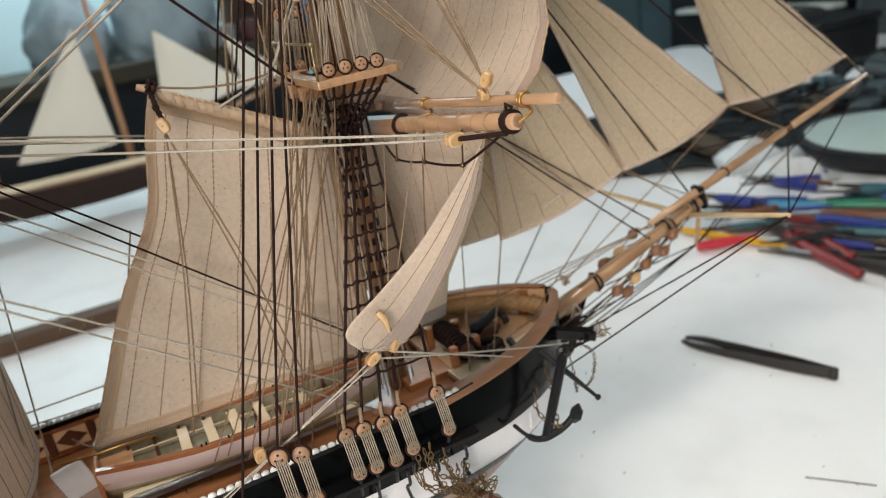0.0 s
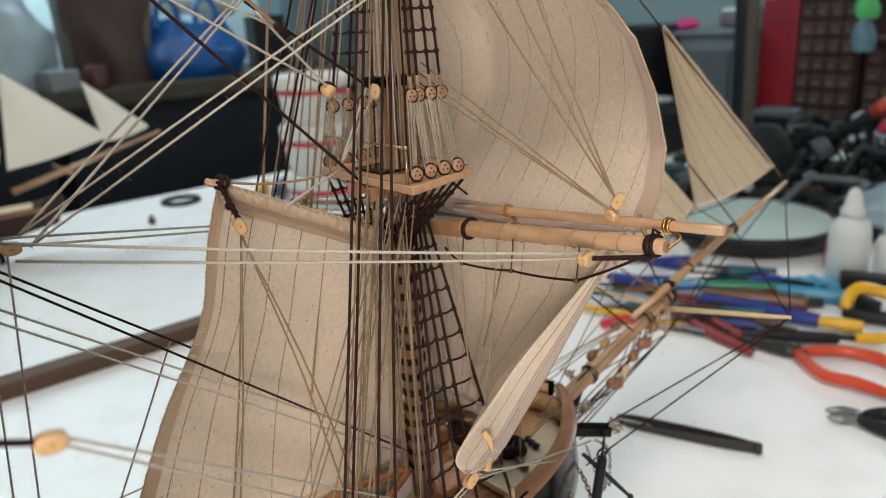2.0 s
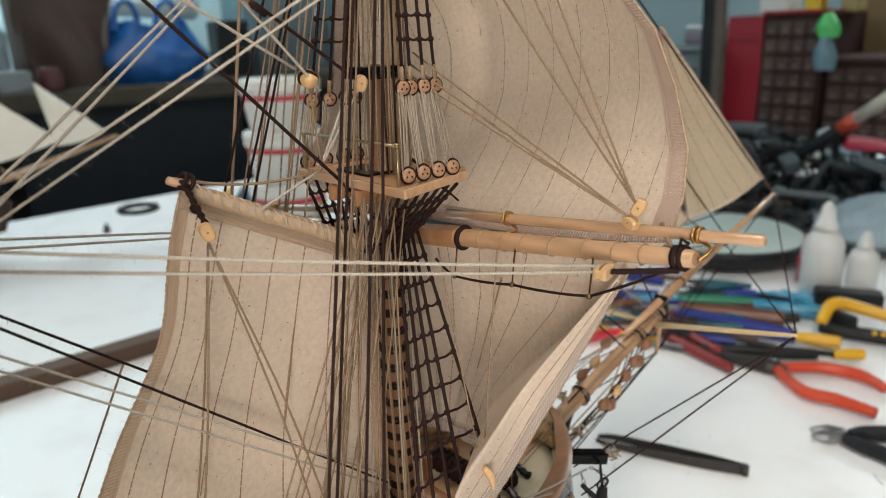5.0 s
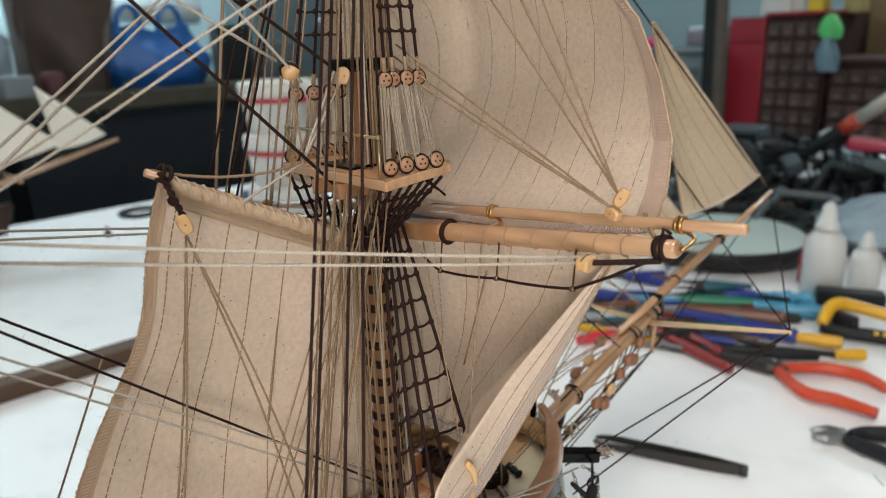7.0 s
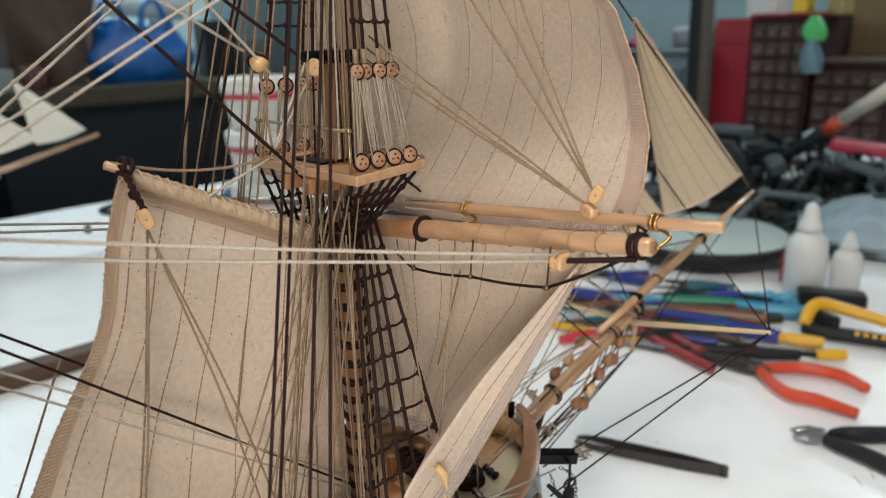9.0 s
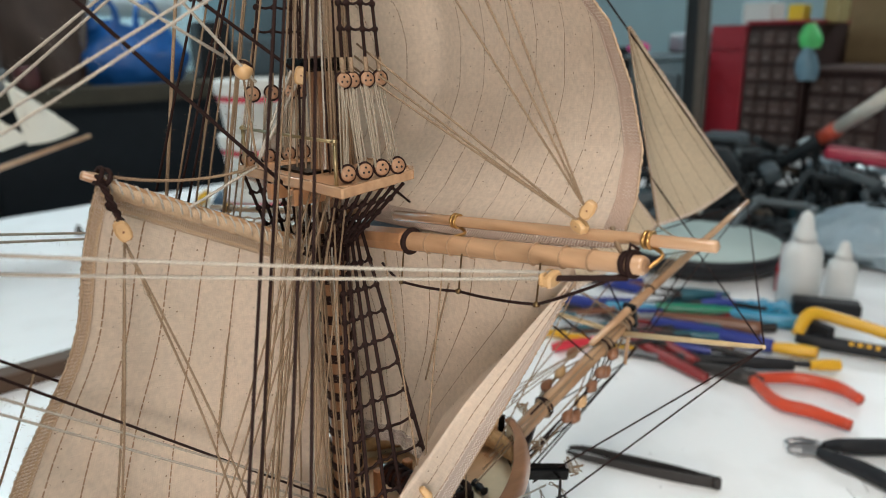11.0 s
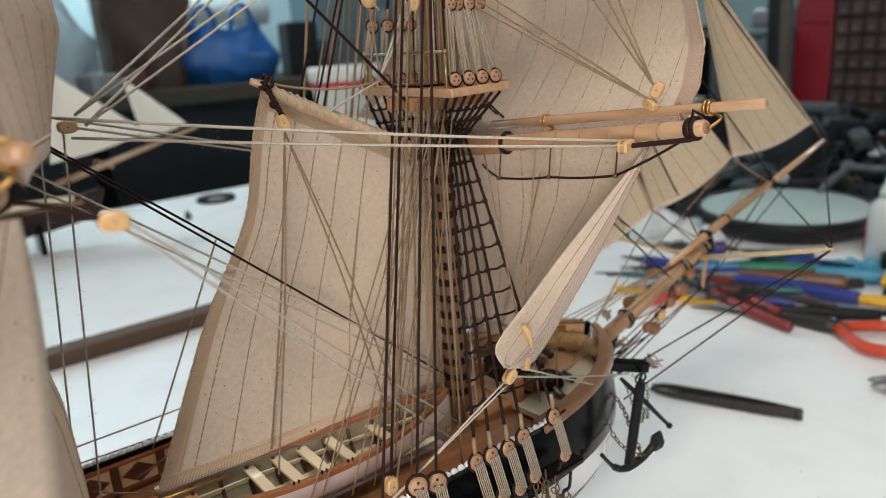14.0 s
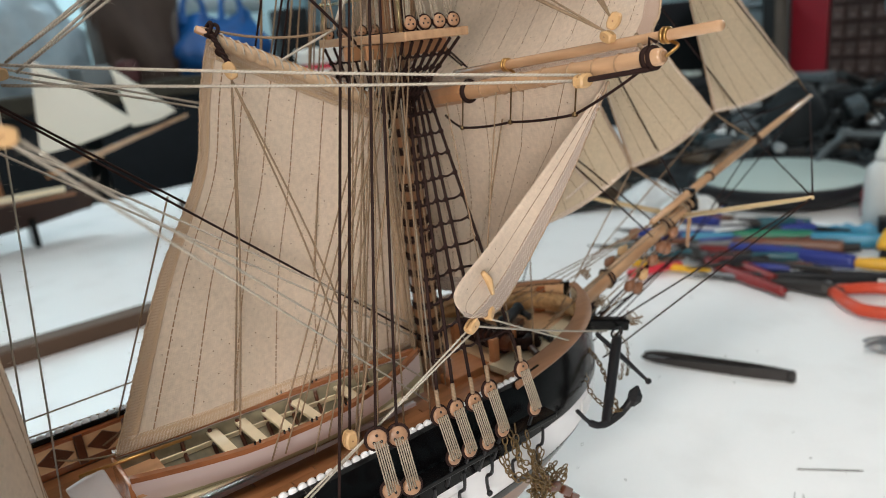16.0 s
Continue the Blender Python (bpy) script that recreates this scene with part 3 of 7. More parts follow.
# catheads
for s in (-1, 1):
    a, b = Vector((0.096, s * 0.030, 0.1650 + heel(s * 0.03))), Vector((0.1215, s * 0.0475, 0.1600 + heel(s * 0.05)))
    m = frame_of(b - a)
    part("cathead", Geo().box((a + b) / 2, (0.0072, 0.0074, (b - a).length), m, 0.0010), BLACK, ship, "", False)
# channels with lower deadeyes
for s in (-1, 1):
    part("channel", Geo().box((-0.053, s * 0.0870, 0.1600 + heel(s * 0.08)), (0.124, 0.009, 0.0028), None, 0.0006), BLACK, ship, "", False)


# ---- masts, tops and standing rigging ----
def ladder_line(row, r, sag):
    """A ratline: one cord with a knot round each shroud."""
    pts, rr = [], []
    for i, p in enumerate(row):
        ahead = (row[min(i + 1, len(row) - 1)] - row[max(i - 1, 0)]).normalized()
        for k, w in ((-0.0013, 1.0), (-0.0008, 2.2), (0.0, 2.6), (0.0008, 2.2), (0.0013, 1.0)):
            pts.append(p + ahead * k)
            rr.append(r * w)
        if i + 1 < len(row):
            pts.append(p.lerp(row[i + 1], 0.5) + Vector((0, 0, -sag)))
            rr.append(r)
    return Geo().tube(pts, rr, 7)


def mast_set(dx, dz, fore=True):
    """One mast with its top, cap, topmast, shrouds, ratlines and deadeyes."""
    o = Vector((dx, 0, 0))
    spar("lower_mast", o + Vector((0.0015 if fore else -0.006, 0, 0.150)), o + Vector((-0.002 if fore else -0.004, 0, 0.398 + dz)), [0.0070, 0.0070, 0.0064, 0.0054], LOWER_MAST, ship, 20, "varnished wooden lower mast with dark bands")
    z = 0.172
    while fore and z < 0.332 + dz:
        r = 0.0074 - 0.0010 * max(0.0, (z - 0.25) / 0.1)
        part("mast_band", Geo().lathe(o + Vector((0.0015 - 0.0141 * (z - 0.150), 0, z)), (0, 0, 1), [(0, r - 0.0004), (0.0004, r + 0.0003), (0.0013, r), (0.0022, r + 0.0003), (0.0031, r), (0.0040, r + 0.0003), (0.0044, r - 0.0004)], 18), DARK, ship)
        z += 0.0098
    zt = 0.3500 + dz
    # the top: a D-shaped platform with a rim, built of one board and a lubber's hole
    g = Geo()
    board = [(-0.0225, -0.041), (0.0215, -0.031), (0.0275, -0.024), (0.0300, 0), (0.0275, 0.024), (0.0215, 0.031), (-0.0225, 0.036)]
    k = len(board)
    for za, zb, grow in ((zt - 0.0022, zt + 0.0010, 1.0),):
        vs = [o + Vector((x * grow, y * grow, za)) for x, y in board] + [o + Vector((x * grow, y * grow, zb)) for x, y in board]
        fs = [tuple(range(k - 1, -1, -1)), tuple(range(k, 2 * k))] + [(i, (i + 1) % k, k + (i + 1) % k, k + i) for i in range(k)]
        g.add(vs, fs)
    top = part("top", g, PLATE, ship, "flat varnished wooden fighting top", False)
    rim = Geo()
    for i in range(k):
        a, b = Vector((*board[i], 0)) + o, Vector((*board[(i + 1) % k], 0)) + o
        a.z = b.z = zt - 0.0004
        rim.box((a + b) / 2, (0.0022, 0.0042, (b - a).length + 0.0018), frame_of(b - a), 0.0005)
    part("rim", rim, SPAR, top, "", False)
    part("trestle", Geo().box(o + Vector((0, -0.009, zt - 0.0065)), (0.050, 0.0035, 0.007), None, 0.0005).box(o + Vector((0, 0.009, zt - 0.0065)), (0.050, 0.0035, 0.007), None, 0.0005), SPAR_Z, ship, "", False)
    part("hatch", Geo().box(o + Vector((-0.006, 0.006, zt + 0.0016)), (0.017, 0.024, 0.0012)), BLACK, ship, "", False)
    # topmast and cap
    spar("topmast", o + Vector((0.0075, 0, 0.338 + dz)), o + Vector((0.0085, 0, 0.600 + dz)), [0.0052, 0.0050, 0.0046, 0.0040], TOPMAST, ship, 18, "wooden topmast")
    part("mast_cap", Geo().box(o + Vector((-0.0015, 0, 0.3960 + dz)), (0.0235, 0.0135, 0.0055), None, 0.001), BLACK, ship, "black mast cap", False)
    # brass rail across the top's after edge
    g = Geo().tube([o + Vector((-0.0215, -0.036, zt + 0.0185)), o + Vector((-0.0215, 0.033, zt + 0.0185))], 0.0007, 8)
    rail = part("top_rail", g, DULL_BRASS, ship, "thin brass rail")
    for y in (-0.036, 0.033):
        part("stanchion", Geo().tube([o + Vector((-0.0215, y, zt)), o + Vector((-0.0215, y, zt + 0.019))], 0.0008, 8).lathe(o + Vector((-0.0215, y, zt + 0.0175)), (0, 0, 1), [(0, 0.0004), (0.0008, 0.0014), (0.0016, 0.0014), (0.0024, 0.0004)], 10), DULL_BRASS, rail)
    # topmast shrouds
    for s in (-1, 1):
        xs = (-0.0150, -0.0068, 0.0018, 0.0104)
        heads = []
        for i, x in enumerate(xs):
            if s < 0:
                lo = o + Vector((-0.0145 + 0.0086 * i, -0.0340, zt + 0.0052))
                hi_at = o + Vector((-0.0064 + (0, 0.0044, 0.0118, 0.0186)[i], -0.0235, zt + 0.0402))
            else:
                lo = o + Vector(((-0.0182, -0.0080, 0.0030, 0.0112)[i], 0.0362, zt + 0.0040))
                hi_at = o + Vector(((-0.0148, -0.0048, 0.0048, 0.0105)[i], 0.0335, zt + 0.0330))
            out = Vector((-0.25 if s < 0 else -0.5, -0.97, 0.15))
            deadeye(ship, lo, out, 0.0031)
            deadeye(ship, hi_at, out, 0.0030)
            g = Geo()
            for d in (-0.0021, -0.0013, -0.0004, 0.0005, 0.0013, 0.0021):
                q = Vector((-0.0012, 0, 0)) if s < 0 else Vector((-0.0014, 0, 0))
                line_ = [lo + Vector((d * LINT.uniform(0.5, 1.3), 0, 0.0006)) + q, (lo + hi_at) / 2 + Vector((d + LINT.uniform(-0.0003, 0.0003), LINT.uniform(-0.0006, 0.0006), 0)) + q, hi_at + Vector((d * LINT.uniform(0.5, 1.3), 0, -0.0006)) + q]
                fuzz(g.tube(line_, 0.00036, 5), line_, 0.00036, 500)
            part("lanyard", g, LANYARD, ship, "pale cord lanyards")
            part("seizing", Geo().tube([hi_at + Vector((0, 0, 0.003)), hi_at + Vector((0.0002, -s * 0.0008, 0.0088))], 0.0010, 8), TAN, ship)
            head = o + Vector((0.0075 + 0.0015 * (i - 1.5), s * 0.0045, 0.585 + dz))
            heads.append((hi_at + Vector((0, 0, 0.006)), head))
            rope(ship, hi_at + Vector((0, 0, 0.003)), head, 0.00072, DARK, name="shroud")
        steps = int((0.58 + dz - zt - 0.052) / 0.0098) if fore else 9
        for j in range(1, steps):
            zz = zt + 0.050 + 0.0098 * j
            row = []
            for a, b in heads:
                kk = (zz - a.z) / (b.z - a.z)
                row.append(a.lerp(b, kk) + Vector((-0.0003, 0, random.uniform(-0.0004, 0.0004))))
            part("ratline", ladder_line(row, 0.00056, 0.0005), DARK, ship)
    # futtock shrouds under the top
    for s in (-1, 1):
        rows = []
        for i in range(7):
            x = -0.019 + 0.0057 * i
            a = o + Vector((x - 0.0025 * (s > 0), s * (0.0330 + 0.0025 * (s > 0)), zt - 0.003))
            b = o + Vector((-0.006 + 0.0020 * (i - 3), -0.0095, zt - 0.034)) if s < 0 else o + Vector((-0.0075 + 0.0030 * (i - 3), 0.0200, zt - 0.038))
            rows.append((a, b))
            rope(ship, a, b, 0.00080, DARK, name="futtock_shroud")
        for j in range(1, 5):
            row = [a.lerp(b, j / 5 + 0.02) for a, b in rows]
            part("ratline", ladder_line(row, 0.00056, 0.0007), DARK, ship)
        part("collar", Geo().ring(o + Vector((-0.0045, 0, zt - 0.033 + 0.0012 * s)), (0, 0, 1), 0.0098, 0.0016, 18, 7), DARK, ship)
    # lower shrouds, four a side with ratlines, and a foremost one
    for s in (-1, 1):
        feet = [(-0.0600, 0.1925), (-0.0510, 0.1920), (-0.0406, 0.1909), (-0.0310, 0.1931), (-0.0102, 0.1952)]
        lines = []
        for i, (x, zz) in enumerate(feet if fore else feet[:0]):
            y = s * (0.0885 if x < 0 else 0.0830)
            up = o + Vector((x, y, zz + heel(y) - 0.004 + dz * 0.5))
            low = o + Vector((x + 0.001, s * (0.0945 if x < 0 else 0.0870), zz - 0.0185 + heel(y) - 0.004 + dz * 0.5))
            if s < 0 or not fore:
                out = Vector((0.02, s * 0.97, 0.2))
                deadeye(ship, up, out, 0.0038)
                deadeye(ship, low, out, 0.0036)
                g = Geo()
                for d in (-0.0026, -0.0015, -0.0005, 0.0006, 0.0016, 0.0026):
                    g.tube([low + Vector((d, s * 0.0022, 0)), up + Vector((d, s * 0.0022, 0))], 0.00036, 5)
                part("lanyard", g, LANYARD, ship, "pale cord lanyards")
                part("seizing", Geo().tube([up + Vector((0, 0, 0.004)), up + Vector((0.001, -s * 0.002, 0.011))], 0.0010, 8), TAN, ship)
                part("chain_plate", Geo().tube([low + Vector((0, -s * 0.001, -0.003)), low + Vector((0.001, -s * 0.009, -0.020))], 0.0009, 6), IRON, ship)
            head = o + Vector((-0.0005 + 0.0024 * i, s * 0.0075, zt - 0.020))
            rope(ship, up + Vector((0, 0, 0.003)), head, 0.00080, DARK, name="shroud")
            lines.append((up, head))
        zz = 0.212 + dz * 0.5
        while lines and zz < zt - 0.036:
            row = []
            for a, b in lines:
                kk = (zz - a.z) / (b.z - a.z)
                row.append(a.lerp(b, kk) + Vector((-0.0003, s * 0.0003, random.uniform(-0.0004, 0.0004))))
            part("ratline", ladder_line(row, 0.00060, 0.0007), DARK, ship)
            zz += 0.0100


mast_set(0.0, 0.0)
mast_set(-0.235, 0.031, False)
# the main shrouds with their ratlines
main_lines = []
for k in range(4):
    hi_at, lo_at = Vector((-0.2369 + 0.0052 * k, -0.035, 0.3450 - 0.0009 * k)), Vector((-0.2642 + 0.0047 * k, -0.085, 0.2585 - 0.0024 * k))
    d = lo_at - hi_at
    main_lines.append((hi_at - d * 0.38, lo_at + d * 0.35))
    rope(ship, hi_at - d * 0.38, lo_at + d * 0.35, 0.00085, DARK, name="shroud")
zz = 0.240
while zz < 0.362:
    part("ratline", ladder_line([a.lerp(b, (zz - a.z) / (b.z - a.z)) + Vector((0, -0.0004, 0)) for a, b in main_lines], 0.00062, 0.0005), DARK, ship)
    zz += 0.0098
for k in range(9):
    rope(ship, (-0.236 + 0.0022 * k, -0.012 - 0.003 * (k % 3), 0.3800), (-0.266 + 0.0036 * k, -0.050, 0.190), 0.0006, (TAN, SEAM, PALE)[k % 3])
for k in range(7):
    rope(ship, (-0.262 + 0.0080 * k, -0.0330, 0.380), (-0.246 + 0.0040 * k, -0.0120, 0.340 - 0.002 * k), 0.0008, DARK, name="futtock_shroud")


# ---- sails ----
def lerp_list(v, keys, values):
    return float(np.interp(v, keys, values))


def sail(name, fn, su, sv, seams, mat, label, hem=0.0066, edges="lrtb", nu=36, nv=36, foot=0.0, half=None, hem_mat=None):
    """A cotton sail over fn(u, v) of about su by sv metres with sewn hems and stitched seams."""
    body = part(name, Geo().sheet(fn, nu, nv, 0.0005, su, sv), mat, ship, label)
    hu, hv = hem / su, (foot or hem) / sv
    strips = {"l": (lambda a, b: fn(b * hu, a), sv), "r": (lambda a, b: fn(1 - b * hu, a), sv),
              "t": (lambda a, b: fn(a, b * hv), su), "b": (lambda a, b: fn(a, 1 - b * hv), su)}
    for e in edges:
        f, length = strips[e]
        part("hem", fuzz(Geo().sheet(f, 48, 2, 0.0008, length, (foot or hem) if e in "tb" else hem), [Vector(f(k / 40, 0.0)) for k in range(41)], 0.0004, 2200), hem_mat or HEM, body, "zigzag-stitched hem")
        width = (foot or hem) if e in "tb" else hem
        for deep, wide in ((width * 0.12, 0.0009), (width * 0.34, 0.0010), (width * 0.56, 0.0009), (width * 0.92, 0.0006)):
            pitch = 0.00062
            count = int(length / pitch)
            path = []
            for k in range(count + 1):
                b = (deep + (wide if k % 2 else -wide) + LINT.uniform(-0.0003, 0.0003)) / width
                path.append(Vector(f(k / count, min(1.0, max(0.0, b)))))
            side = (Vector(f(0.52, 0.5)) - Vector(f(0.48, 0.5))).cross(Vector(f(0.5, 0.6)) - Vector(f(0.5, 0.4))).normalized()
            for way in (1, -1):
                part("stitching", Geo().tube([p + side * way * 0.00042 for p in path], 0.00019, 3), THREAD, body, "pale zigzag thread")
        if e in "lr":
            edge = [Vector(f(k / 150, 0.0)) + Vector((LINT.uniform(-1, 1), LINT.uniform(-1, 1), LINT.uniform(-1, 1))) * 0.00018 for k in range(151)]
            part("bolt_rope", Geo().tube(edge, [0.00042 + 0.00030 * (k % 2) for k in range(151)], 5), BOLT, body, "brown overcast stitching along the edge")
    for u in seams:
        g = Geo()
        n = max(8, int(sv / 0.0030))
        for k in range(n):
            va, vb = (k + 0.04) / n, (k + LINT.uniform(0.78, 0.97)) / n
            if half:
                ua, ub = 0.5 + 0.5 * u / half(va), 0.5 + 0.5 * u / half(vb)
                if min(ua, ub) < 0.03 or max(ua, ub) > 0.97:
                    continue
                a, b = fn(ua, va), fn(ub, vb)
            else:
                a, b = fn(u, va), fn(u, vb)
            if (Vector(a) - Vector(b)).length > 1e-4:
                g.tube([a, b], 0.00042 if mat is JIB else (0.00046 if name in ('trysail', 'main_course') else 0.00036), 5)
        part("seam", g, JIB_SEAM if mat is JIB else SEAM, body, "dashed brown stitching")
    return body


def trysail(u, v):
    a, b = Vector((-0.0950, 0, 0.3570)), Vector((-0.0095, 0, 0.3115))
    d, c = Vector((-0.1725, 0, 0.1845)), Vector((-0.0075, 0, 0.178))
    p = a.lerp(b, u).lerp(d.lerp(c, u), v)
    p.x += (0.0075 * math.exp(-((v - 0.33) / 0.17) ** 2) + 0.0015 * math.sin(math.pi * v)) * (1 - u) ** 2
    p.y = 0.003 + 0.004 * (1 - u) * (1 - v) + 0.009 * math.sin(math.pi * u) * math.sin(math.pi * v) + 0.0012 * math.sin(9 * u + 3 * v) * v
    return p


def topsail_fn(dx=0.0, dz=0.0, depth=1.0):
    keys = (0, 0.14, 0.28, 0.37, 0.48, 0.65, 0.81, 0.92, 1)
    ey = (0.0765, 0.070, 0.0785, 0.0910, 0.103, 0.1126, 0.122, 0.1266, 0.130)
    ex = (0.020, 0.038, 0.050, 0.055, 0.058, 0.060, 0.055, 0.045, 0.030)

    def fn(u, v):
        w = 2 * u - 1
        half = lerp_list(v, keys, ey)
        if w > 0 and not dx:
            half *= 1 + (lerp_list(v, keys, (1.15, 1.42, 1.27, 1.20, 1.12, 1.09, 1.07, 1.04, 1.0)) - 1) * w ** 2
        edge = lerp_list(v, keys, ex)
        z = 0.4755 + (0.3405 - 0.4755) * v - 0.0080 * u - 0.010 * (1 - w * w) * v ** 3 - 0.0060 * v ** 8
        belly = depth * 0.030 * (1 - abs(w) ** 1.8) * (math.sin(math.pi * min(1, 0.06 + v * 0.94)) ** 0.8 * (1 - 0.3 * v) + 0.10 * v)
        fold = 0.0016 * math.sin(10.5 * u + 2.2 * v) * math.sin(math.pi * v) * (1 - w ** 4)
        ridge = 0.0032 * math.exp(-((half * w - 0.018) / 0.010) ** 2) * math.sin(math.pi * v) ** 0.5
        return Vector((edge + belly + fold + ridge + dx, half * w, z + dz))
    return fn


def curve(pts, v):
    keys = np.linspace(0, 1, len(pts))
    return Vector([float(np.interp(v, keys, [p[k] for p in pts])) for k in range(3)])


def course_fn(leech, crease, centre_x, head_z, foot_z, slope, breadths, ripple=0.0012, braced=0.0):
    """A lower sail: the clew strip is drawn aft and folds over; the belly spreads in front of it."""
    lee, fold = smooth_line(leech, 5), smooth_line(crease, 5)

    def fn(u, v):
        s = -1 if u < 0.5 else 1
        q = abs(2 * u - 1)
        a, b = curve(lee, v), curve(fold, v)
        x = lerp_list(v, (0, 0.5, 1), centre_x)
        half = lerp_list(v, np.linspace(0, 1, len(breadths)), breadths)
        z = head_z + (foot_z - head_z) * v
        out = Vector((x - 0.004, -half, z + slope * half))
        if q >= 0.75:
            p = b.lerp(a, (q - 0.75) / 0.25)
        elif q >= 0.625:
            p = out.lerp(b, (q - 0.625) / 0.125)
        else:
            k = q / 0.625
            p = Vector((x, 0, z)).lerp(out, k)
            p.x += 0.004 * math.sin(math.pi * k) * math.sin(math.pi * v) + ripple * math.sin(17 * k + 5 * v) * v * (1 - k)
        if s > 0:
            p.z -= 2 * slope * abs(p.y)
            p.y = -p.y
            p.x += braced * p.y
        return p
    return fn


def triangle(tack, clew, peak, bulge, dy=0.0):
    """A headsail: u along the foot from clew to tack, v from the peak down."""
    tack, clew, peak = Vector(tack), Vector(clew), Vector(peak)

    def fn(u, v):
        vv = 0.015 + 0.985 * v
        p = peak.lerp(clew.lerp(tack, u), vv)
        p.y += dy + bulge * math.sin(math.pi * u) * math.sin(math.pi * vv)
        p.z -= 0.006 * math.sin(math.pi * u) * vv ** 4
        p.x += (0.0008 + 0.0006 * math.sin(31 * vv)) * u ** 6 * math.sin(math.pi * vv)
        return p
    return fn


sail("trysail", trysail, 0.135, 0.165, (0.09, 0.20, 0.33, 0.47, 0.62, 0.78), SAIL, "cream cotton trysail laced to a wooden gaff")
def topsail_half(v):
    return lerp_list(v, (0, 0.14, 0.28, 0.37, 0.48, 0.65, 0.81, 0.92, 1), (0.0765, 0.070, 0.0785, 0.0910, 0.103, 0.1126, 0.122, 0.1266, 0.130))


CLOTHS = [-0.110 + 0.0185 * k for k in range(13)]
sail("topsail", topsail_fn(), 0.235, 0.145, CLOTHS, SAIL, "billowing cream cotton topsail with stitched seams", hem=0.0085, nu=60, nv=48, foot=0.0042, half=topsail_half, hem_mat=HEM_PALE)
FORE_LEECH = [(0.0185, -0.1215, 0.3250), (0.0132, -0.1030, 0.2846), (-0.0022, -0.0930, 0.2527), (-0.0209, -0.0884, 0.2296), (-0.0395, -0.0920, 0.2322)]
FORE_FOLD = [(0.0205, -0.1190, 0.3245), (0.0075, -0.1052, 0.3005), (-0.0089, -0.0926, 0.2751), (-0.0292, -0.0934, 0.2613), (-0.0509, -0.0957, 0.2481), (-0.0440, -0.0925, 0.2345)]
sail("fore_course", course_fn(FORE_LEECH, FORE_FOLD, (0.025, 0.034, 0.032), 0.3125, 0.2000, 0.12, (0.118, 0.098, 0.066, 0.040, 0.028)), 0.25, 0.11,
     (0.045, 0.085, 0.25, 0.32, 0.40, 0.46, 0.54, 0.60, 0.68, 0.75, 0.915, 0.955), SAIL, "cream cotton lower sail with its clew drawn aft", hem=0.0110, foot=0.0085, edges="lrb", nu=160, nv=48, hem_mat=HEM_GREY)
MAIN_LEECH = [(-0.2205, -0.1280, 0.3430), (-0.2358, -0.1280, 0.3142), (-0.2448, -0.1280, 0.2967), (-0.2528, -0.1280, 0.2752), (-0.2680, -0.1240, 0.2300), (-0.2790, -0.1180, 0.1900)]
MAIN_FOLD = [(-0.2155, -0.1250, 0.3420), (-0.2145, -0.1135, 0.3195), (-0.2168, -0.1140, 0.2940), (-0.2200, -0.1140, 0.2660), (-0.2240, -0.1140, 0.2250), (-0.2290, -0.1140, 0.1850)]
sail("main_course", course_fn(MAIN_LEECH, MAIN_FOLD, (-0.220, -0.2075, -0.2020), 0.3270, 0.1800, 0.12, (0.118, 0.080, 0.066, 0.060, 0.052), 0.0, 0.04), 0.26, 0.16,
     (0.06, 0.19, 0.27, 0.35, 0.43, 0.5, 0.57, 0.65, 0.73, 0.81, 0.94), SAIL, "cream cotton mainsail hanging from the main yard", edges="lrb", nu=64, nv=40, hem_mat=HEM_PALE)


def main_topsail(u, v):
    w = 2 * u - 1
    half = lerp_list(v, (0, 0.14, 0.28, 0.37, 0.48, 0.65, 0.81, 0.92, 1), (0.0765, 0.070, 0.0785, 0.0910, 0.103, 0.1126, 0.120, 0.1246, 0.127))
    edge = lerp_list(v, (0, 0.5, 0.78, 1), (-0.235, -0.227, -0.2195, -0.2135))
    belly = lerp_list(v, (0, 0.2, 0.45, 0.70, 0.95, 1), (0.012, 0.038, 0.050, 0.047, 0.030, 0.026)) * ((1 - abs(w) ** 1.15) if w < 0 else 1 - 0.2 * w)
    if w > 0:
        edge += 0.010 * w
    return Vector((edge + belly + 0.0008 * math.sin(14 * u + 3 * v), half * w, 0.4885 - 0.1390 * v - 0.008 * u))


sail("main_topsail", main_topsail, 0.235, 0.145, CLOTHS, SAIL, "cream cotton main topsail", nu=48, nv=36, half=topsail_half)


def topgallant(dx, dz):
    def fn(u, v):
        y = -0.080 + 0.200 * u
        w = 2 * u - 1
        z = 0.625 - (0.625 - 0.496) * v - 0.010 * u * v + 0.006 * (1 - w * w) * v
        y = (0.02 + (y - 0.02) * (0.62 + 0.38 * v))
        return Vector((0.026 + 0.030 * math.sin(math.pi * v) * (1 - w * w) + dx, y, z + dz))
    return fn


sail("topgallant", topgallant(0, 0), 0.2, 0.13, (0.1, 0.22, 0.36, 0.5, 0.64, 0.78, 0.9), SAIL, "cream cotton topgallant sail above the topsail yard")
HEADSAILS = [  # tack, clew, peak, bulge
    ((0.4230, 0, 0.2805), (0.2930, 0, 0.2690), (0.2355, 0, 0.4130), 0.012),
    ((0.2960, 0.002, 0.2680), (0.1930, 0.002, 0.2440), (0.1150, 0.002, 0.4120), 0.014),
    ((0.1965, 0.004, 0.2450), (0.0900, 0.004, 0.2230), (0.0920, 0.004, 0.3890), 0.012),
    ((0.1510, 0.006, 0.2430), (0.0620, 0.006, 0.2270), (0.0600, 0.006, 0.3250), 0.008),
]
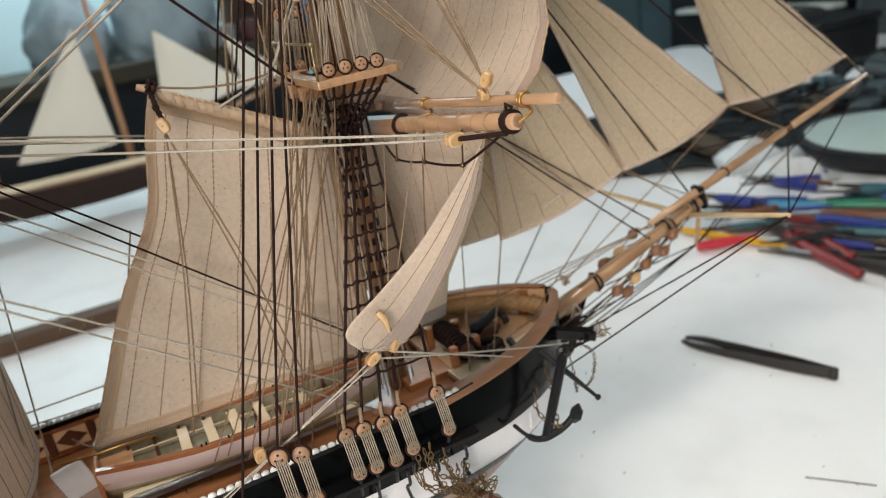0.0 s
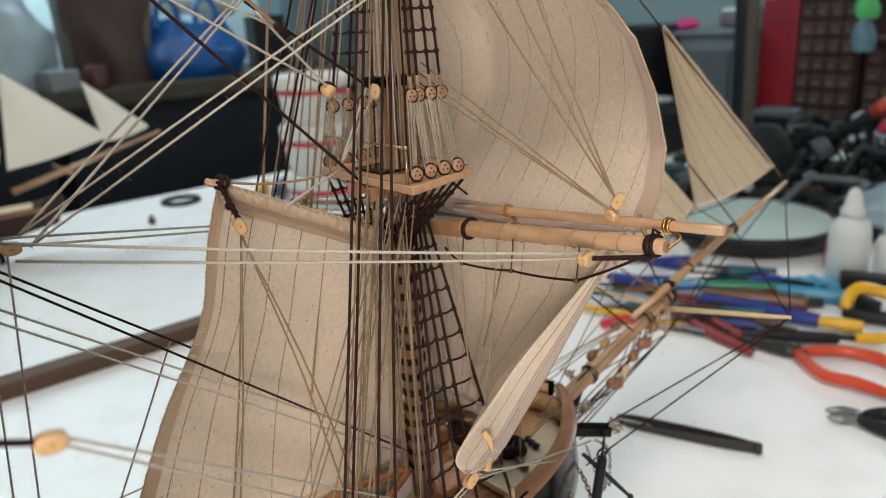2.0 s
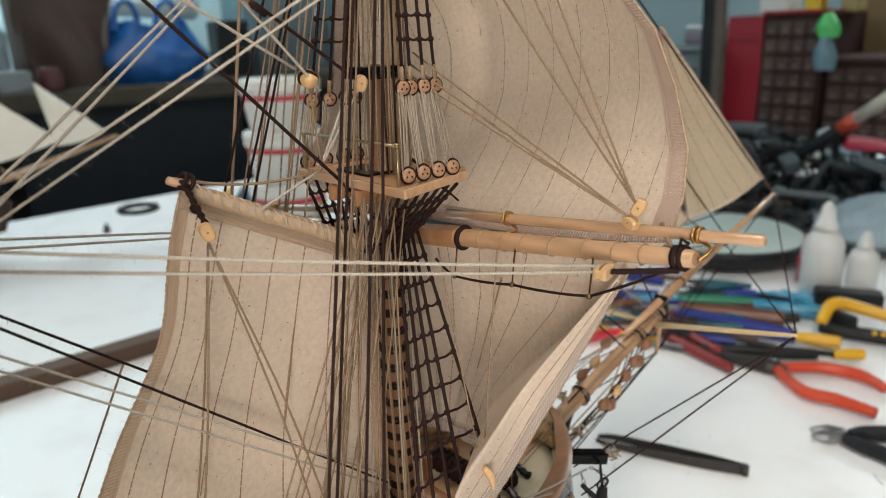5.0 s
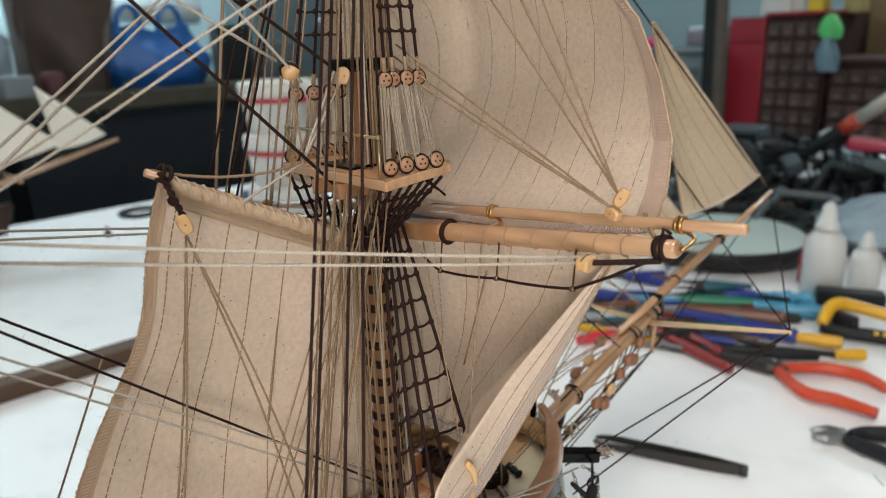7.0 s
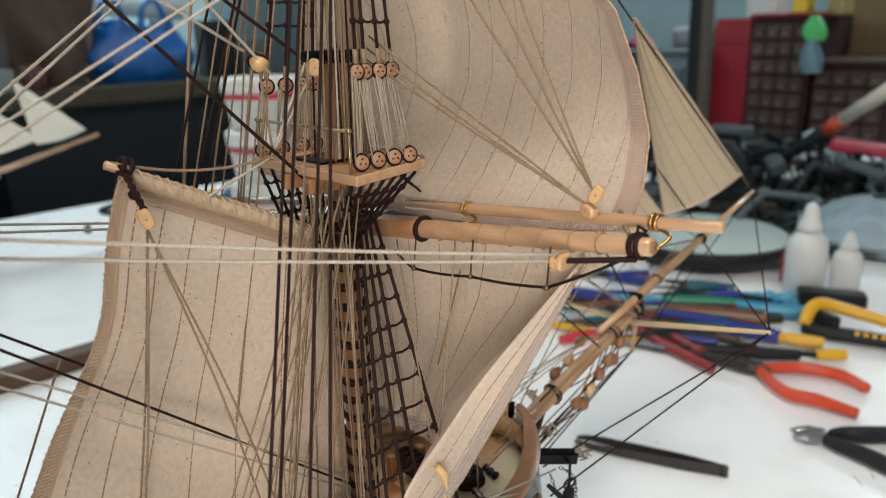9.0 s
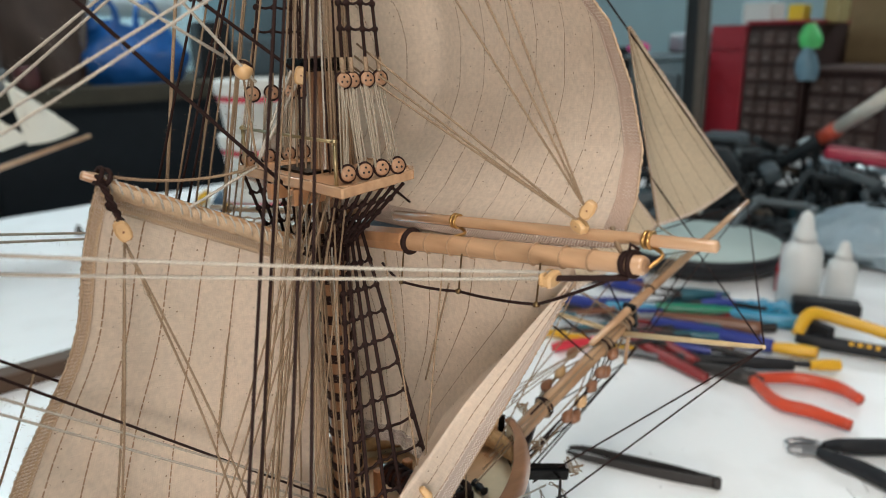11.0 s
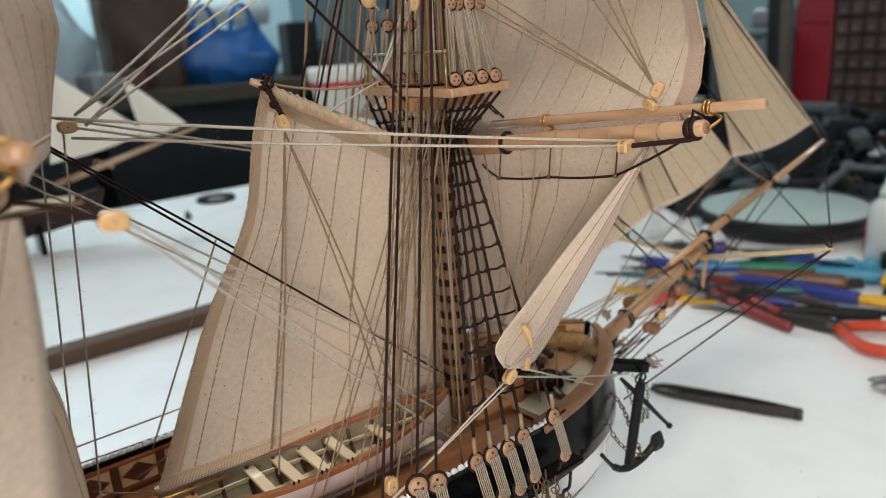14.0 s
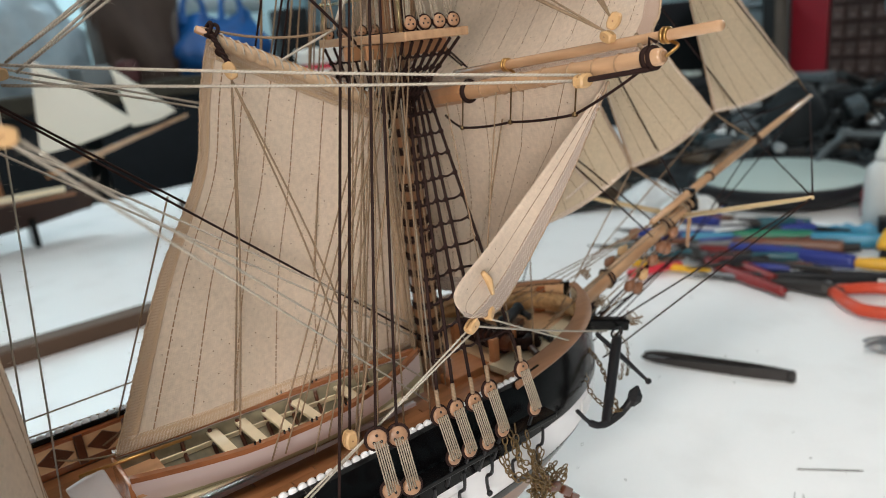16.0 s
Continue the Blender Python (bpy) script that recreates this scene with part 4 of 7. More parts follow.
for tk, cw, pk, bl in HEADSAILS:
    sail("headsail", triangle(tk, cw, pk, bl), 0.12, 0.17, (0.16, 0.34, 0.52, 0.70, 0.88), JIB, "triangular cream cotton headsail with brown seams", 0.0030, "lrb", 24, 30)

# ---- yards, booms and their gear ----
def yard_line(y, z0=0.3163, k=-0.12, x=0.020):
    return Vector((x, y, z0 + k * y))


def yard(dx, dz, half, z0, k, r, name, x=0.020, booms=True, far=True):
    o = Vector((dx, 0, dz))
    at = lambda y: o + yard_line(y, z0, k, x)
    spar(name, at(half), at(-half), [r * 0.76, r * 0.90, r * 0.97, r, r * 0.97, r * 0.90, r * 0.76], SPAR, ship, 18, "varnished light wooden yard")
    sides = (-1, 1) if far else (-1,)
    part("yard_batten", Geo().tube([at(0.030), at(0.0285), at(-0.0285), at(-0.030)], [r * 1.05, r * 1.25, r * 1.25, r * 1.05], 8), SPAR_Z, ship, "", False)
    for s in sides:
        part("yard_ring", Geo().ring(at(s * 0.0315), (0, 1, 0), r * 1.12, 0.0013, 18, 6), DARK, ship)
        y = 0.044
        while y < half - 0.014:
            part("roband", Geo().ring(at(s * y), (0, 1, 0), r * (1.0 - 0.14 * (y / half) ** 2), 0.00040, 18, 6), SEAM, ship)
            y += 0.0128 * (0.8 + 0.5 * abs(math.sin(57 * y + dx)))
        g = Geo()
        for d in (0, 0.0016, 0.0032):
            g.ring(at(s * (half - 0.0065 + d)), (0.25 * math.sin(900 * d), 1, 0.15 * s), r * (0.84 + 0.12 * math.sin(700 * d)), 0.0009, 16, 6)
        g.tube([at(s * (half - 0.0050)) + Vector((-0.001, 0, r * 0.8)), at(s * (half - 0.0040)) + Vector((-0.002, 0, r * 1.7)), at(s * (half - 0.0020)) + Vector((0, 0, r * 1.2))], 0.0007, 6)
        part("end_lashing", fuzz(g, [at(s * (half - 0.0065)), at(s * (half - 0.0030))], r, 6000), DARK, ship)
        if booms:
            tip, inn = at(s * (half + 0.0215)) + Vector((0.005, 0, 0.0070)), at(s * 0.0145) + Vector((0.006, 0, 0.0098))
            spar("studding_boom", inn, tip, [r * 0.52, r * 0.55, r * 0.52, r * 0.47], SPAR, ship, 14, "slim varnished studding-sail boom")
            for kk in (0.265, 0.855):
                c = inn.lerp(tip, kk)
                iron = part("boom_iron", Geo().ring(c, (0, 1, 0), r * 0.60, 0.00075, 18, 8).ring(c + Vector((0, 0.0018, 0)), (0, 1, 0), r * 0.60, 0.00075, 18, 8), BRASS, ship, "brass ring holding the boom")
                low = at(s * half) if kk > 0.5 else at(s * abs(c.y)) + Vector((0, 0, r * 0.9))
                part("hook", Geo().tube(smooth_line([c + Vector((0, s * 0.001, -r * 0.5)), c + Vector((-0.001, s * 0.005, -r * 0.9)), low + Vector((-0.001, s * 0.0025, 0))]), 0.0007, 7), BRASS, iron)
    return at


def yard_ends(at, half, r):
    for s in (-1, 1):
        a, d = at(s * half), (at(s * half) - at(s * (half - 0.01))).normalized()
        part("yard_end", Geo().lathe(a + d * r * 0.22, d, [(0, r * 0.70), (0.0004, r * 0.70), (0.0006, r * 0.50), (0.0007, 0.0)], 16), END_GRAIN, ship, "dark end grain")


fore_at = yard(0, 0, 0.1455, 0.3163, -0.12, 0.0044, "fore_yard")
main_at = yard(-0.241, 0.0165, 0.1345, 0.3170, -0.12, 0.0046, "main_yard")
top_at = yard(0, 0, 0.0990, 0.4745, -0.068, 0.0039, "topsail_yard", x=0.018)
yard(-0.243, 0.0145, 0.0990, 0.4745, -0.068, 0.0039, "main_topsail_yard", x=0.018)
spar("gaff", (-0.0990, 0.0076, 0.3615), (-0.0045, 0.002, 0.3150), [0.0017, 0.0021, 0.0024, 0.0026], SPAR_X, ship, 12, "slim wooden gaff")
LACE = random.Random(14)
HA, HB = Vector((-0.0930, 0.0066, 0.3578)), Vector((-0.0140, 0.0022, 0.3190))


def head_wrap(u, v):
    """The sail's head folded round the lower half of the gaff, puckered by its lacing."""
    q = math.radians(150 + 240 * v)
    r = 0.0029 + 0.00022 * math.sin(95 * u) + 0.0005 * noise.noise((u * 40, 3 * v, 1.0))
    up = Vector((0.44, 0, 0.90))
    return HA.lerp(HB, u) + Vector((0, 1, 0)) * r * math.cos(q) + up * (r * 1.15 * math.sin(q) - 0.0006)


lace = [HA.lerp(HB, k / 160) + Vector((0, 0.0034 * math.cos(k * 0.9), 0.0033 * math.sin(k * 0.9) - 0.0004 + LACE.uniform(-0.0004, 0.0004))) for k in range(161)]
part("head_wrap", fuzz(Geo().sheet(head_wrap, 90, 10, 0.0004, 0.085, 0.012), [Vector(head_wrap(k / 60, 0.2 + 0.1 * (k % 5))) for k in range(61)], 0.0004, 6000), HEM, ship, "furry sail head sewn round the gaff")
part("gaff_lacing", fuzz(Geo().tube(lace, 0.00042, 5), lace, 0.0004, 800), PALE, ship, "pale lacing wound round the gaff")


# foot ropes and their stirrups
def foot_rope(at, ys, drop, half, back=0.006):
    for s in (-1, 1):
        pts = [at(s * 0.018) + Vector((-back, 0, -0.010))]
        for y in ys:
            p = at(s * y) + Vector((-back, 0, -drop))
            pts.append(p)
            st = part("stirrup", Geo().tube([at(s * y) + Vector((-0.004, 0, -0.002)), p], 0.00042, 6).lathe(p + Vector((0, 0, -0.0012)), (0, 0, 1), [(0, 0.0004), (0.0006, 0.0014), (0.0018, 0.0012), (0.0024, 0.0004)], 10), OLD_BRASS, ship)
        pts.append(at(s * (half - 0.006)) + Vector((-0.002, 0, -0.003)))
        g = Geo()
        for a, b in zip(pts, pts[1:]):
            g.tube(rope_line(a, b, 0.0008, 6), 0.00062, 7)
        part("foot_rope", g, DARK, ship)


yard_ends(fore_at, 0.1455, 0.0036)
yard_ends(top_at, 0.0990, 0.0032)
yard_ends(main_at, 0.1345, 0.0038)
foot_rope(fore_at, (0.031, 0.0665, 0.1065), 0.0175, 0.1455)
foot_rope(main_at, (0.031, 0.0665, 0.1), 0.0175, 0.1345)
foot_rope(top_at, (0.024, 0.055), 0.0160, 0.0990)

# ---- bowsprit, jib boom and their gear ----
bow_at = lambda x, dy=0.0, dz=0.0: Vector((x, dy, 0.1600 + (x - 0.125) * 0.318 + dz))
spar("bowsprit", bow_at(0.105), bow_at(0.266), [0.0058, 0.0054, 0.0050, 0.0044], SPAR_X, ship, 18, "varnished bowsprit")
spar("jib_boom", (0.212, 0, 0.1995), (0.4480, 0, 0.2612), [0.0022, 0.0034, 0.0032, 0.0028, 0.0023], SPAR_X, ship, 14, "slim varnished jib boom")
part("bowsprit_cap", Geo().box((0.2615, 0, 0.2065), (0.0045, 0.0100, 0.0185), pose(0, 0, 0, 0, -17, 0), 0.0008), BLACK, ship, "", False)
lash = random.Random(4)
for x in (0.158, 0.224, 0.248):
    for k in range(6 if x > 0.2 else 3):
        part("lashing", Geo().ring(bow_at(x + 0.0011 * k) + Vector((0, 0, 0.0008 * (x > 0.2))), (0.95, lash.uniform(-0.25, 0.25), 0.3 + lash.uniform(-0.2, 0.2)), 0.0060 + lash.uniform(0, 0.0010), lash.uniform(0.0006, 0.0010), 16, 6), DARK if k % 3 else TAN, ship)
for x in (0.288, 0.354, 0.357):
    part("lashing", Geo().ring((x, 0, 0.1995 + (x - 0.212) * 0.2614), (0.95, 0, 0.25), 0.0037, 0.0008, 14, 6), DARK, ship)
WH_S, WH_P = Vector((0.2118, -0.1162, 0.2330)), Vector((0.2118, 0.105, 0.2130))
spar("whisker_boom", (0.2480, -0.003, 0.1965), WH_S, [0.0021, 0.0018, 0.0013], CREAMWOOD, ship, 12)
spar("whisker_boom", (0.2480, 0.003, 0.1965), WH_P, [0.0021, 0.0018, 0.0013], CREAMWOOD, ship, 12)
spar("dolphin_striker", (0.2600, -0.001, 0.2000), (0.2560, -0.001, 0.1690), [0.0017, 0.0014], SPAR_X, ship, 10)
JE, JC, DS = Vector((0.4470, 0, 0.2610)), Vector((0.3560, 0, 0.2370)), Vector((0.2562, -0.001, 0.1700))
for a, b, m in ((JE, WH_S, DARK), (JE, WH_P, DARK), (JC, WH_S, DARK), (JC, WH_P, DARK), (JE, DS, DARK), (JC, DS, DARK),
                (WH_S, (0.104, -0.036, 0.158), DARK), (WH_S, (0.0960, -0.0480, 0.1480), DARK), (WH_P, (0.104, 0.036, 0.158), DARK),
                (DS, (0.117, -0.008, 0.128), DARK), (DS, (0.116, 0.008, 0.120), DARK), (DS, (0.113, -0.020, 0.150), DARK), (DS, (0.113, 0.020, 0.150), DARK)):
    rope(ship, a, b, 0.00050, m)
# stays that carry the headsails, running on past their corners
for a, b in (((0.0085, 0.001, 0.57), JE), ((0.0085, 0.001, 0.53), JC + Vector((0.004, 0, 0.003))), ((0.0085, 0.003, 0.540), (0.2540, 0.003, 0.2110)), ((0.006, 0.005, 0.3620), (0.2220, 0.004, 0.1960)), ((0.006, -0.003, 0.3620), (0.2080, -0.004, 0.1900))):
    rope(ship, a, b, 0.00058, DARK, name="stay")
for a, b in (((0.2930, 0, 0.2690), JC), ((0.2930, 0, 0.2690), (0.15, 0.02, 0.170)), ((0.4230, 0, 0.2805), JE), ((0.1930, 0.002, 0.2440), (0.2560, 0.004, 0.209)), ((0.1930, 0.002, 0.2440), (0.10, -0.01, 0.170)),
             ((0.0900, 0.004, 0.2230), (0.055, -0.03, 0.165)), ((0.0620, 0.006, 0.2270), (0.035, -0.035, 0.165)), ((0.2960, 0.002, 0.2680), JC), ((0.1965, 0.004, 0.2450), (0.2480, 0, 0.206))):
    rope(ship, a, b, 0.00042, TAN)
for k in range(7):
    s = -1 if k % 2 else 1
    x0 = 0.252 - 0.004 * k
    rope(ship, (x0, s * 0.003, 0.204 - 0.001 * k), (0.098 - 0.006 * k, s * (0.010 + 0.003 * k), 0.170), 0.00036, TAN)
for k in range(5):
    rope(ship, (0.353 - 0.006 * k, 0.0015 * (k - 2), 0.2405), (0.238 + 0.003 * k, 0.003 * (k - 2), 0.2060), 0.00036, TAN)
hearts = ((0.186, -0.011, 0.168), (0.196, -0.012, 0.176), (0.178, -0.012, 0.160), (0.205, -0.013, 0.184), (0.214, -0.011, 0.180), (0.190, 0.010, 0.181), (0.176, 0.011, 0.176), (0.206, 0.012, 0.190), (0.224, -0.010, 0.190), (0.168, -0.013, 0.165))
for i, h in enumerate(hearts):
    h = Vector(h)
    ax = Vector((0.75, -0.05, 0.55))
    part("heart_block", Geo().lathe(h - ax.normalized() * 0.0042, ax, [(0, 0.0011), (0.0012, 0.0026), (0.0040, 0.0040), (0.0064, 0.0035), (0.0088, 0.0020), (0.0106, 0.0008)], 12), HEART if i % 5 else BOXWOOD, ship, "small pear-shaped wooden block")
    rope(ship, h + ax.normalized() * 0.004, bow_at(min(0.262, h.x + 0.035), h.y * 0.25, -0.003), 0.0005, DARK if i < 5 else TAN)
    rope(ship, h - ax.normalized() * 0.004, (0.122, h.y * 0.6, 0.142 + 0.004 * (i % 3)), 0.0005, DARK if i < 5 else TAN)

# ---- running rigging ----
STAY = Vector((-0.178, 0.004, 0.351))                     # where the main stay and its blocks meet
for dy, foot in ((-0.0012, (-0.0065, -0.004, 0.1850)), (0.0060, (-0.0065, 0.016, 0.1935))):
    rope(ship, Vector((-0.236, dy, 0.3870)), foot, 0.00056, DARK, name="stay")
rope(ship, (-0.2380, 0, 0.5620), (-0.0150, 0, 0.3400), 0.00080, DARK, name="stay")
# a thick hairy stay whose end is seized to a dark rope, and a dark one beside it
SEIZED = Vector((-0.0575, 0, 0.4228))
hairy = smooth_line([(-0.2380, 0, 0.5790), (-0.1300, 0, 0.4858), SEIZED])
part("stay", fuzz(fuzz(Geo().tube(hairy, 0.00105, 8), hairy, 0.0011, 5000), hairy, 0.0014, 1500), TAN, ship, "thick hairy tan stay")
rope(ship, SEIZED + Vector((-0.016, 0, 0.0125)), (-0.0140, 0, 0.3940), 0.00075, DARK, name="stay")
part("seizing", Geo().tube([SEIZED + Vector((-0.004, 0, 0.003)), SEIZED + Vector((0.003, 0, -0.002))], 0.0014, 8), DARK, ship)
rope(ship, (-0.2380, 0.003, 0.5630), (-0.0800, 0.002, 0.4405), 0.00080, DARK, name="stay")
for a, b in (((-0.2380, 0, 0.5075), SEIZED), ((-0.2380, 0, 0.5165), (-0.0420, 0.002, 0.3995)), (SEIZED + Vector((-0.012, 0, 0.009)), (-0.030, 0.003, 0.3900))):
    rope(ship, a, b, 0.00062, PALE)
BRACE_S = Vector((0.0060, -0.1185, 0.3265))
block(ship, BRACE_S, (1, 0.1, 0.06), 0.0075)
rope(ship, BRACE_S, fore_at(-0.1420) + Vector((-0.003, 0, -0.004)), 0.0011, DARK)
rope(ship, BRACE_S, STAY + Vector((0.0, -0.004, -0.004)), 0.00062, PALE, 0.001)
rope(ship, BRACE_S + Vector((0, 0, 0.0022)), STAY + Vector((-0.004, -0.004, 0.004)), 0.00062, PALE, 0.001)
BRACE_P = Vector((0.0060, 0.1185, 0.2985))
block(ship, BRACE_P, (1, -0.1, 0.06), 0.0075)
rope(ship, BRACE_P, fore_at(0.1420), 0.0009, DARK)
rope(ship, BRACE_P, STAY + Vector((0.0, 0.004, 0)), 0.00055, PALE)
rope(ship, BRACE_P + Vector((0, 0, 0.002)), STAY + Vector((-0.004, 0.005, 0.004)), 0.00055, PALE)
block(ship, STAY, (1, 0, 0.0), 0.0062)
TB_P, TB_S = Vector((-0.0098, 0.1016, 0.4558)), Vector((0.004, -0.0780, 0.4700))
for c, y in ((TB_P, 0.0960), (TB_S, -0.0960)):
    block(ship, c, (0.7, -c.y, 0.4), 0.0065)
    rope(ship, c, top_at(y), 0.0007, DARK)
    thick = 0.00065 if c.y > 0 else 0.00048
    rope(ship, c, STAY + Vector((0.004, 0.002, 0.004)), thick, PALE)
    rope(ship, c + Vector((0, 0, -0.002)), STAY + Vector((0.006, -0.003, 0.000)), thick, PALE)
# a pale pair under the main stay, and cords hanging from the brace block
for a, b in (((-0.2360, 0.002, 0.3684), (-0.0120, -0.006, 0.1950)), ((-0.2360, 0.002, 0.3631), (-0.0120, -0.006, 0.1874))):
    rope(ship, a, b, 0.00050, PALE)
for dx, dy in ((-0.010, 0.001), (-0.001, 0.003)):
    rope(ship, STAY + Vector((dx, dy, 0.0)), (-0.196 + dx, 0.010, 0.1650), 0.00042, PALE)
# main yard braces come forward: a block on a pendant beyond the main yard
MB = Vector((-0.1975, -0.1300, 0.3385))
block(ship, MB, (1, 0.0, -0.12), 0.0062)
rope(ship, main_at(-0.131), MB, 0.0009, DARK)
rope(ship, MB, (-0.028, -0.035, 0.1650), 0.00042, PALE)
rope(ship, MB + Vector((0, 0, 0.002)), (-0.024, -0.030, 0.1740), 0.00042, PALE)
# the gaff's hanging block and its falls
GB = Vector((-0.0935, -0.0085, 0.3430))
PEND = Vector((-0.0945, 0.0050, 0.3610))
for q in (0.0, math.pi):
    strand = [P3(PEND, GB + Vector((0, 0, 0.003)), k / 24) + Vector((math.cos(q + k * 0.8), math.sin(q + k * 0.8), 0)) * 0.00075 for k in range(25)]
    part("pendant", cord(strand, 0.00075, DARK), DARK, ship, "twisted dark rope")
part("pendant", Geo().ring(PEND, (0.9, 0, -0.45), 0.0030, 0.0009, 14, 6).ring(PEND + Vector((0.002, 0, -0.001)), (0.8, 0.3, -0.45), 0.0030, 0.0009, 14, 6).lathe(P3(PEND, GB, 0.45), (0, -0.3, -1), [(0, 0.0006), (0.0012, 0.0019), (0.0028, 0.0017), (0.0040, 0.0006)], 10), DARK, ship)
block(ship, GB, (0.35, -0.1, -1), 0.0068)
for foot in ((-0.124, -0.020, 0.183), (-0.066, -0.030, 0.190), (-0.060, -0.034, 0.190), (-0.118, 0.0, 0.185)):
    bent_rope(ship, [GB + Vector((0, 0, -0.004)), P3(GB, foot, 0.5) + Vector((0.003, 0.002, 0)), foot], 0.00045, TAN)
rope(ship, (-0.0970, 0.007, 0.3620), (-0.0330, 0.004, 0.3560), 0.0006, TAN, 0.004)
rope(ship, (-0.0640, 0.002, 0.3445), (-0.0330, 0.004, 0.3560), 0.0006, PALE)
rope(ship, (-0.0330, 0.004, 0.3560), (-0.0120, 0.003, 0.3960), 0.0006, PALE)
UB = Vector((-0.0345, 0.0050, 0.3950))
part("ball_block", Geo().lathe(UB + Vector((0, 0, -0.004)), (0.15, 0, 1), [(0, 0.001), (0.0012, 0.0030), (0.0035, 0.0040), (0.0048, 0.0040), (0.0066, 0.0028), (0.0080, 0.0008)], 14), BOXWOOD, ship, "round boxwood block")
part("ball_strop", Geo().ring(UB + Vector((0, 0, 0.0001)), (0.5, 0.6, 0.6), 0.0039, 0.0007, 16, 6), DARK, ship)
rope(ship, UB, (-0.0330, 0.002, 0.3560), 0.0005, TAN)
CB = Vector((-0.0135, -0.004, 0.3920))
block(ship, CB, (0.2, -0.1, 1), 0.0066)
rope(ship, CB, (-0.0330, 0.004, 0.3560), 0.0006, PALE)
# topmast backstays, set up with deadeyes at the channel
for i, (x, zz) in enumerate(((-0.0927, 0.1935), (-0.0828, 0.1905))):
    up = Vector((x, -0.0895, zz + 0.003))
    low = up + Vector((0.001, -0.0045, -0.0225))
    for p, r in ((up, 0.0043), (low, 0.0040)):
        deadeye(ship, p, (-0.35, -0.9, 0.2), r)
    g = Geo()
    for d in (-0.0026, -0.0015, -0.0005, 0.0006, 0.0016, 0.0026):
        g.tube([low + Vector((d, -0.0022, 0)), up + Vector((d, -0.0022, 0))], 0.00036, 5)
    part("lanyard", g, LANYARD, ship)
    rope(ship, up + Vector((0, 0, 0.003)), ((0.0094, -0.0047, 0.560), (0.0085, -0.0050, 0.560))[i], 0.00064, DARK, name="backstay")
for foot, head in (((-0.1160, -0.0935, 0.1750), (0.0035, 0.0030, 0.560)), ((-0.0985, -0.0786, 0.1980), (0.0070, 0.0030, 0.560))):
    rope(ship, foot, head, 0.00064, DARK, name="backstay")
rope(ship, (-0.0960, -0.0730, 0.1760), (0.0, -0.008, 0.3500), 0.00055, TAN, name="backstay")
for c in ((-0.0995, -0.0795, 0.1950), (-0.1160, -0.0935, 0.1720)):
    block(ship, c, (0.1, 0, 1), 0.0070)
for foot, head in (((-0.09, 0.083, 0.168), (0.006, 0.004, 0.555)), ((-0.08, 0.083, 0.168), (0.006, 0.004, 0.560)), ((-0.102, 0.08, 0.168), (0.005, 0.004, 0.588))):
    rope(ship, foot, head, 0.00060, DARK, name="backstay")
# falls: cords that come down from the top and the yards to the deck
rope(ship, (-0.0842, 0.0460, 0.1700), (0.0040, 0.0755, 0.5950), 0.00080, TAN, name="backstay")
falls = [(top_at(0.097), (-0.062, 0.085, 0.172)), (top_at(0.088), (-0.034, 0.085, 0.172)), ((0.0035, 0.005, 0.590), (-0.084, 0.078, 0.170)), ((0.0035, 0.005, 0.575), (-0.044, 0.080, 0.170)), (top_at(0.092), (-0.075, 0.066, 0.170)), ((0.004, 0.005, 0.585), (-0.066, 0.040, 0.170)), ((-0.028, -0.012, 0.345), (-0.0850, -0.040, 0.168)), ((-0.026, -0.010, 0.345), (-0.0780, -0.044, 0.168)), ((-0.024, -0.015, 0.345), (-0.0700, -0.050, 0.168)),
         ((-0.020, -0.018, 0.345), (-0.0560, -0.052, 0.168)), ((-0.012, -0.020, 0.345), (-0.0420, -0.055, 0.168)),
         ((0.003, 0.003, 0.520), (-0.0620, -0.018, 0.186)), ((0.003, -0.002, 0.535), (-0.0560, -0.022, 0.186)), ((0.003, 0.004, 0.550), (-0.072, 0.014, 0.170)),
         (top_at(0.060), (-0.058, 0.05, 0.170)), (top_at(0.075), (-0.050, 0.06, 0.170)), (top_at(0.085), (-0.070, 0.06, 0.170))]
for a, b in falls:
    rope(ship, a, b, 0.00045, TAN, 0.0)
for dx, dy in ((0.0, 0.0), (0.0016, 0.0012), (0.0032, -0.001), (0.005, 0.002), (-0.0018, 0.003), (0.007, 0.001)):
    rope(ship, (-0.004 + dx, -0.0065 + dy, 0.560), (-0.0075 + dx, -0.0120 + dy, 0.352), 0.00042, TAN if dy else DARK)
    rope(ship, (-0.012 + dx, -0.0065 + dy * 1.5, 0.345), (-0.016 + dx * 2, -0.018 + dy * 2, 0.165), 0.00042, TAN)
for k in range(14):
    q = 2.2 + 0.22 * k
    c, s_ = math.cos(q + math.pi * 0.25), math.sin(q + math.pi * 0.25)
    rope(ship, (0.006 + 0.0075 * c, 0.0075 * s_, 0.58), (-0.002 + 0.013 * c, -0.001 + 0.014 * s_, 0.354), 0.00045, (TAN, DARK, PALE)[k % 3 if k % 2 else 0])
    if k % 2:
        rope(ship, (-0.006 + 0.0115 * c, 0.011 * s_, 0.345), (-0.010 + 0.020 * c, 0.020 * s_, 0.160), 0.00045, (TAN, PALE)[k % 4 // 2])
    rope(ship, (-0.241 + 0.0120 * c, 0.012 * s_, 0.50), (-0.250 + 0.030 * c, 0.030 * s_, 0.160), 0.00055, (TAN, PALE, SEAM)[k % 3])
# a bundle of falls in front of the trysail
fall_rnd = random.Random(21)
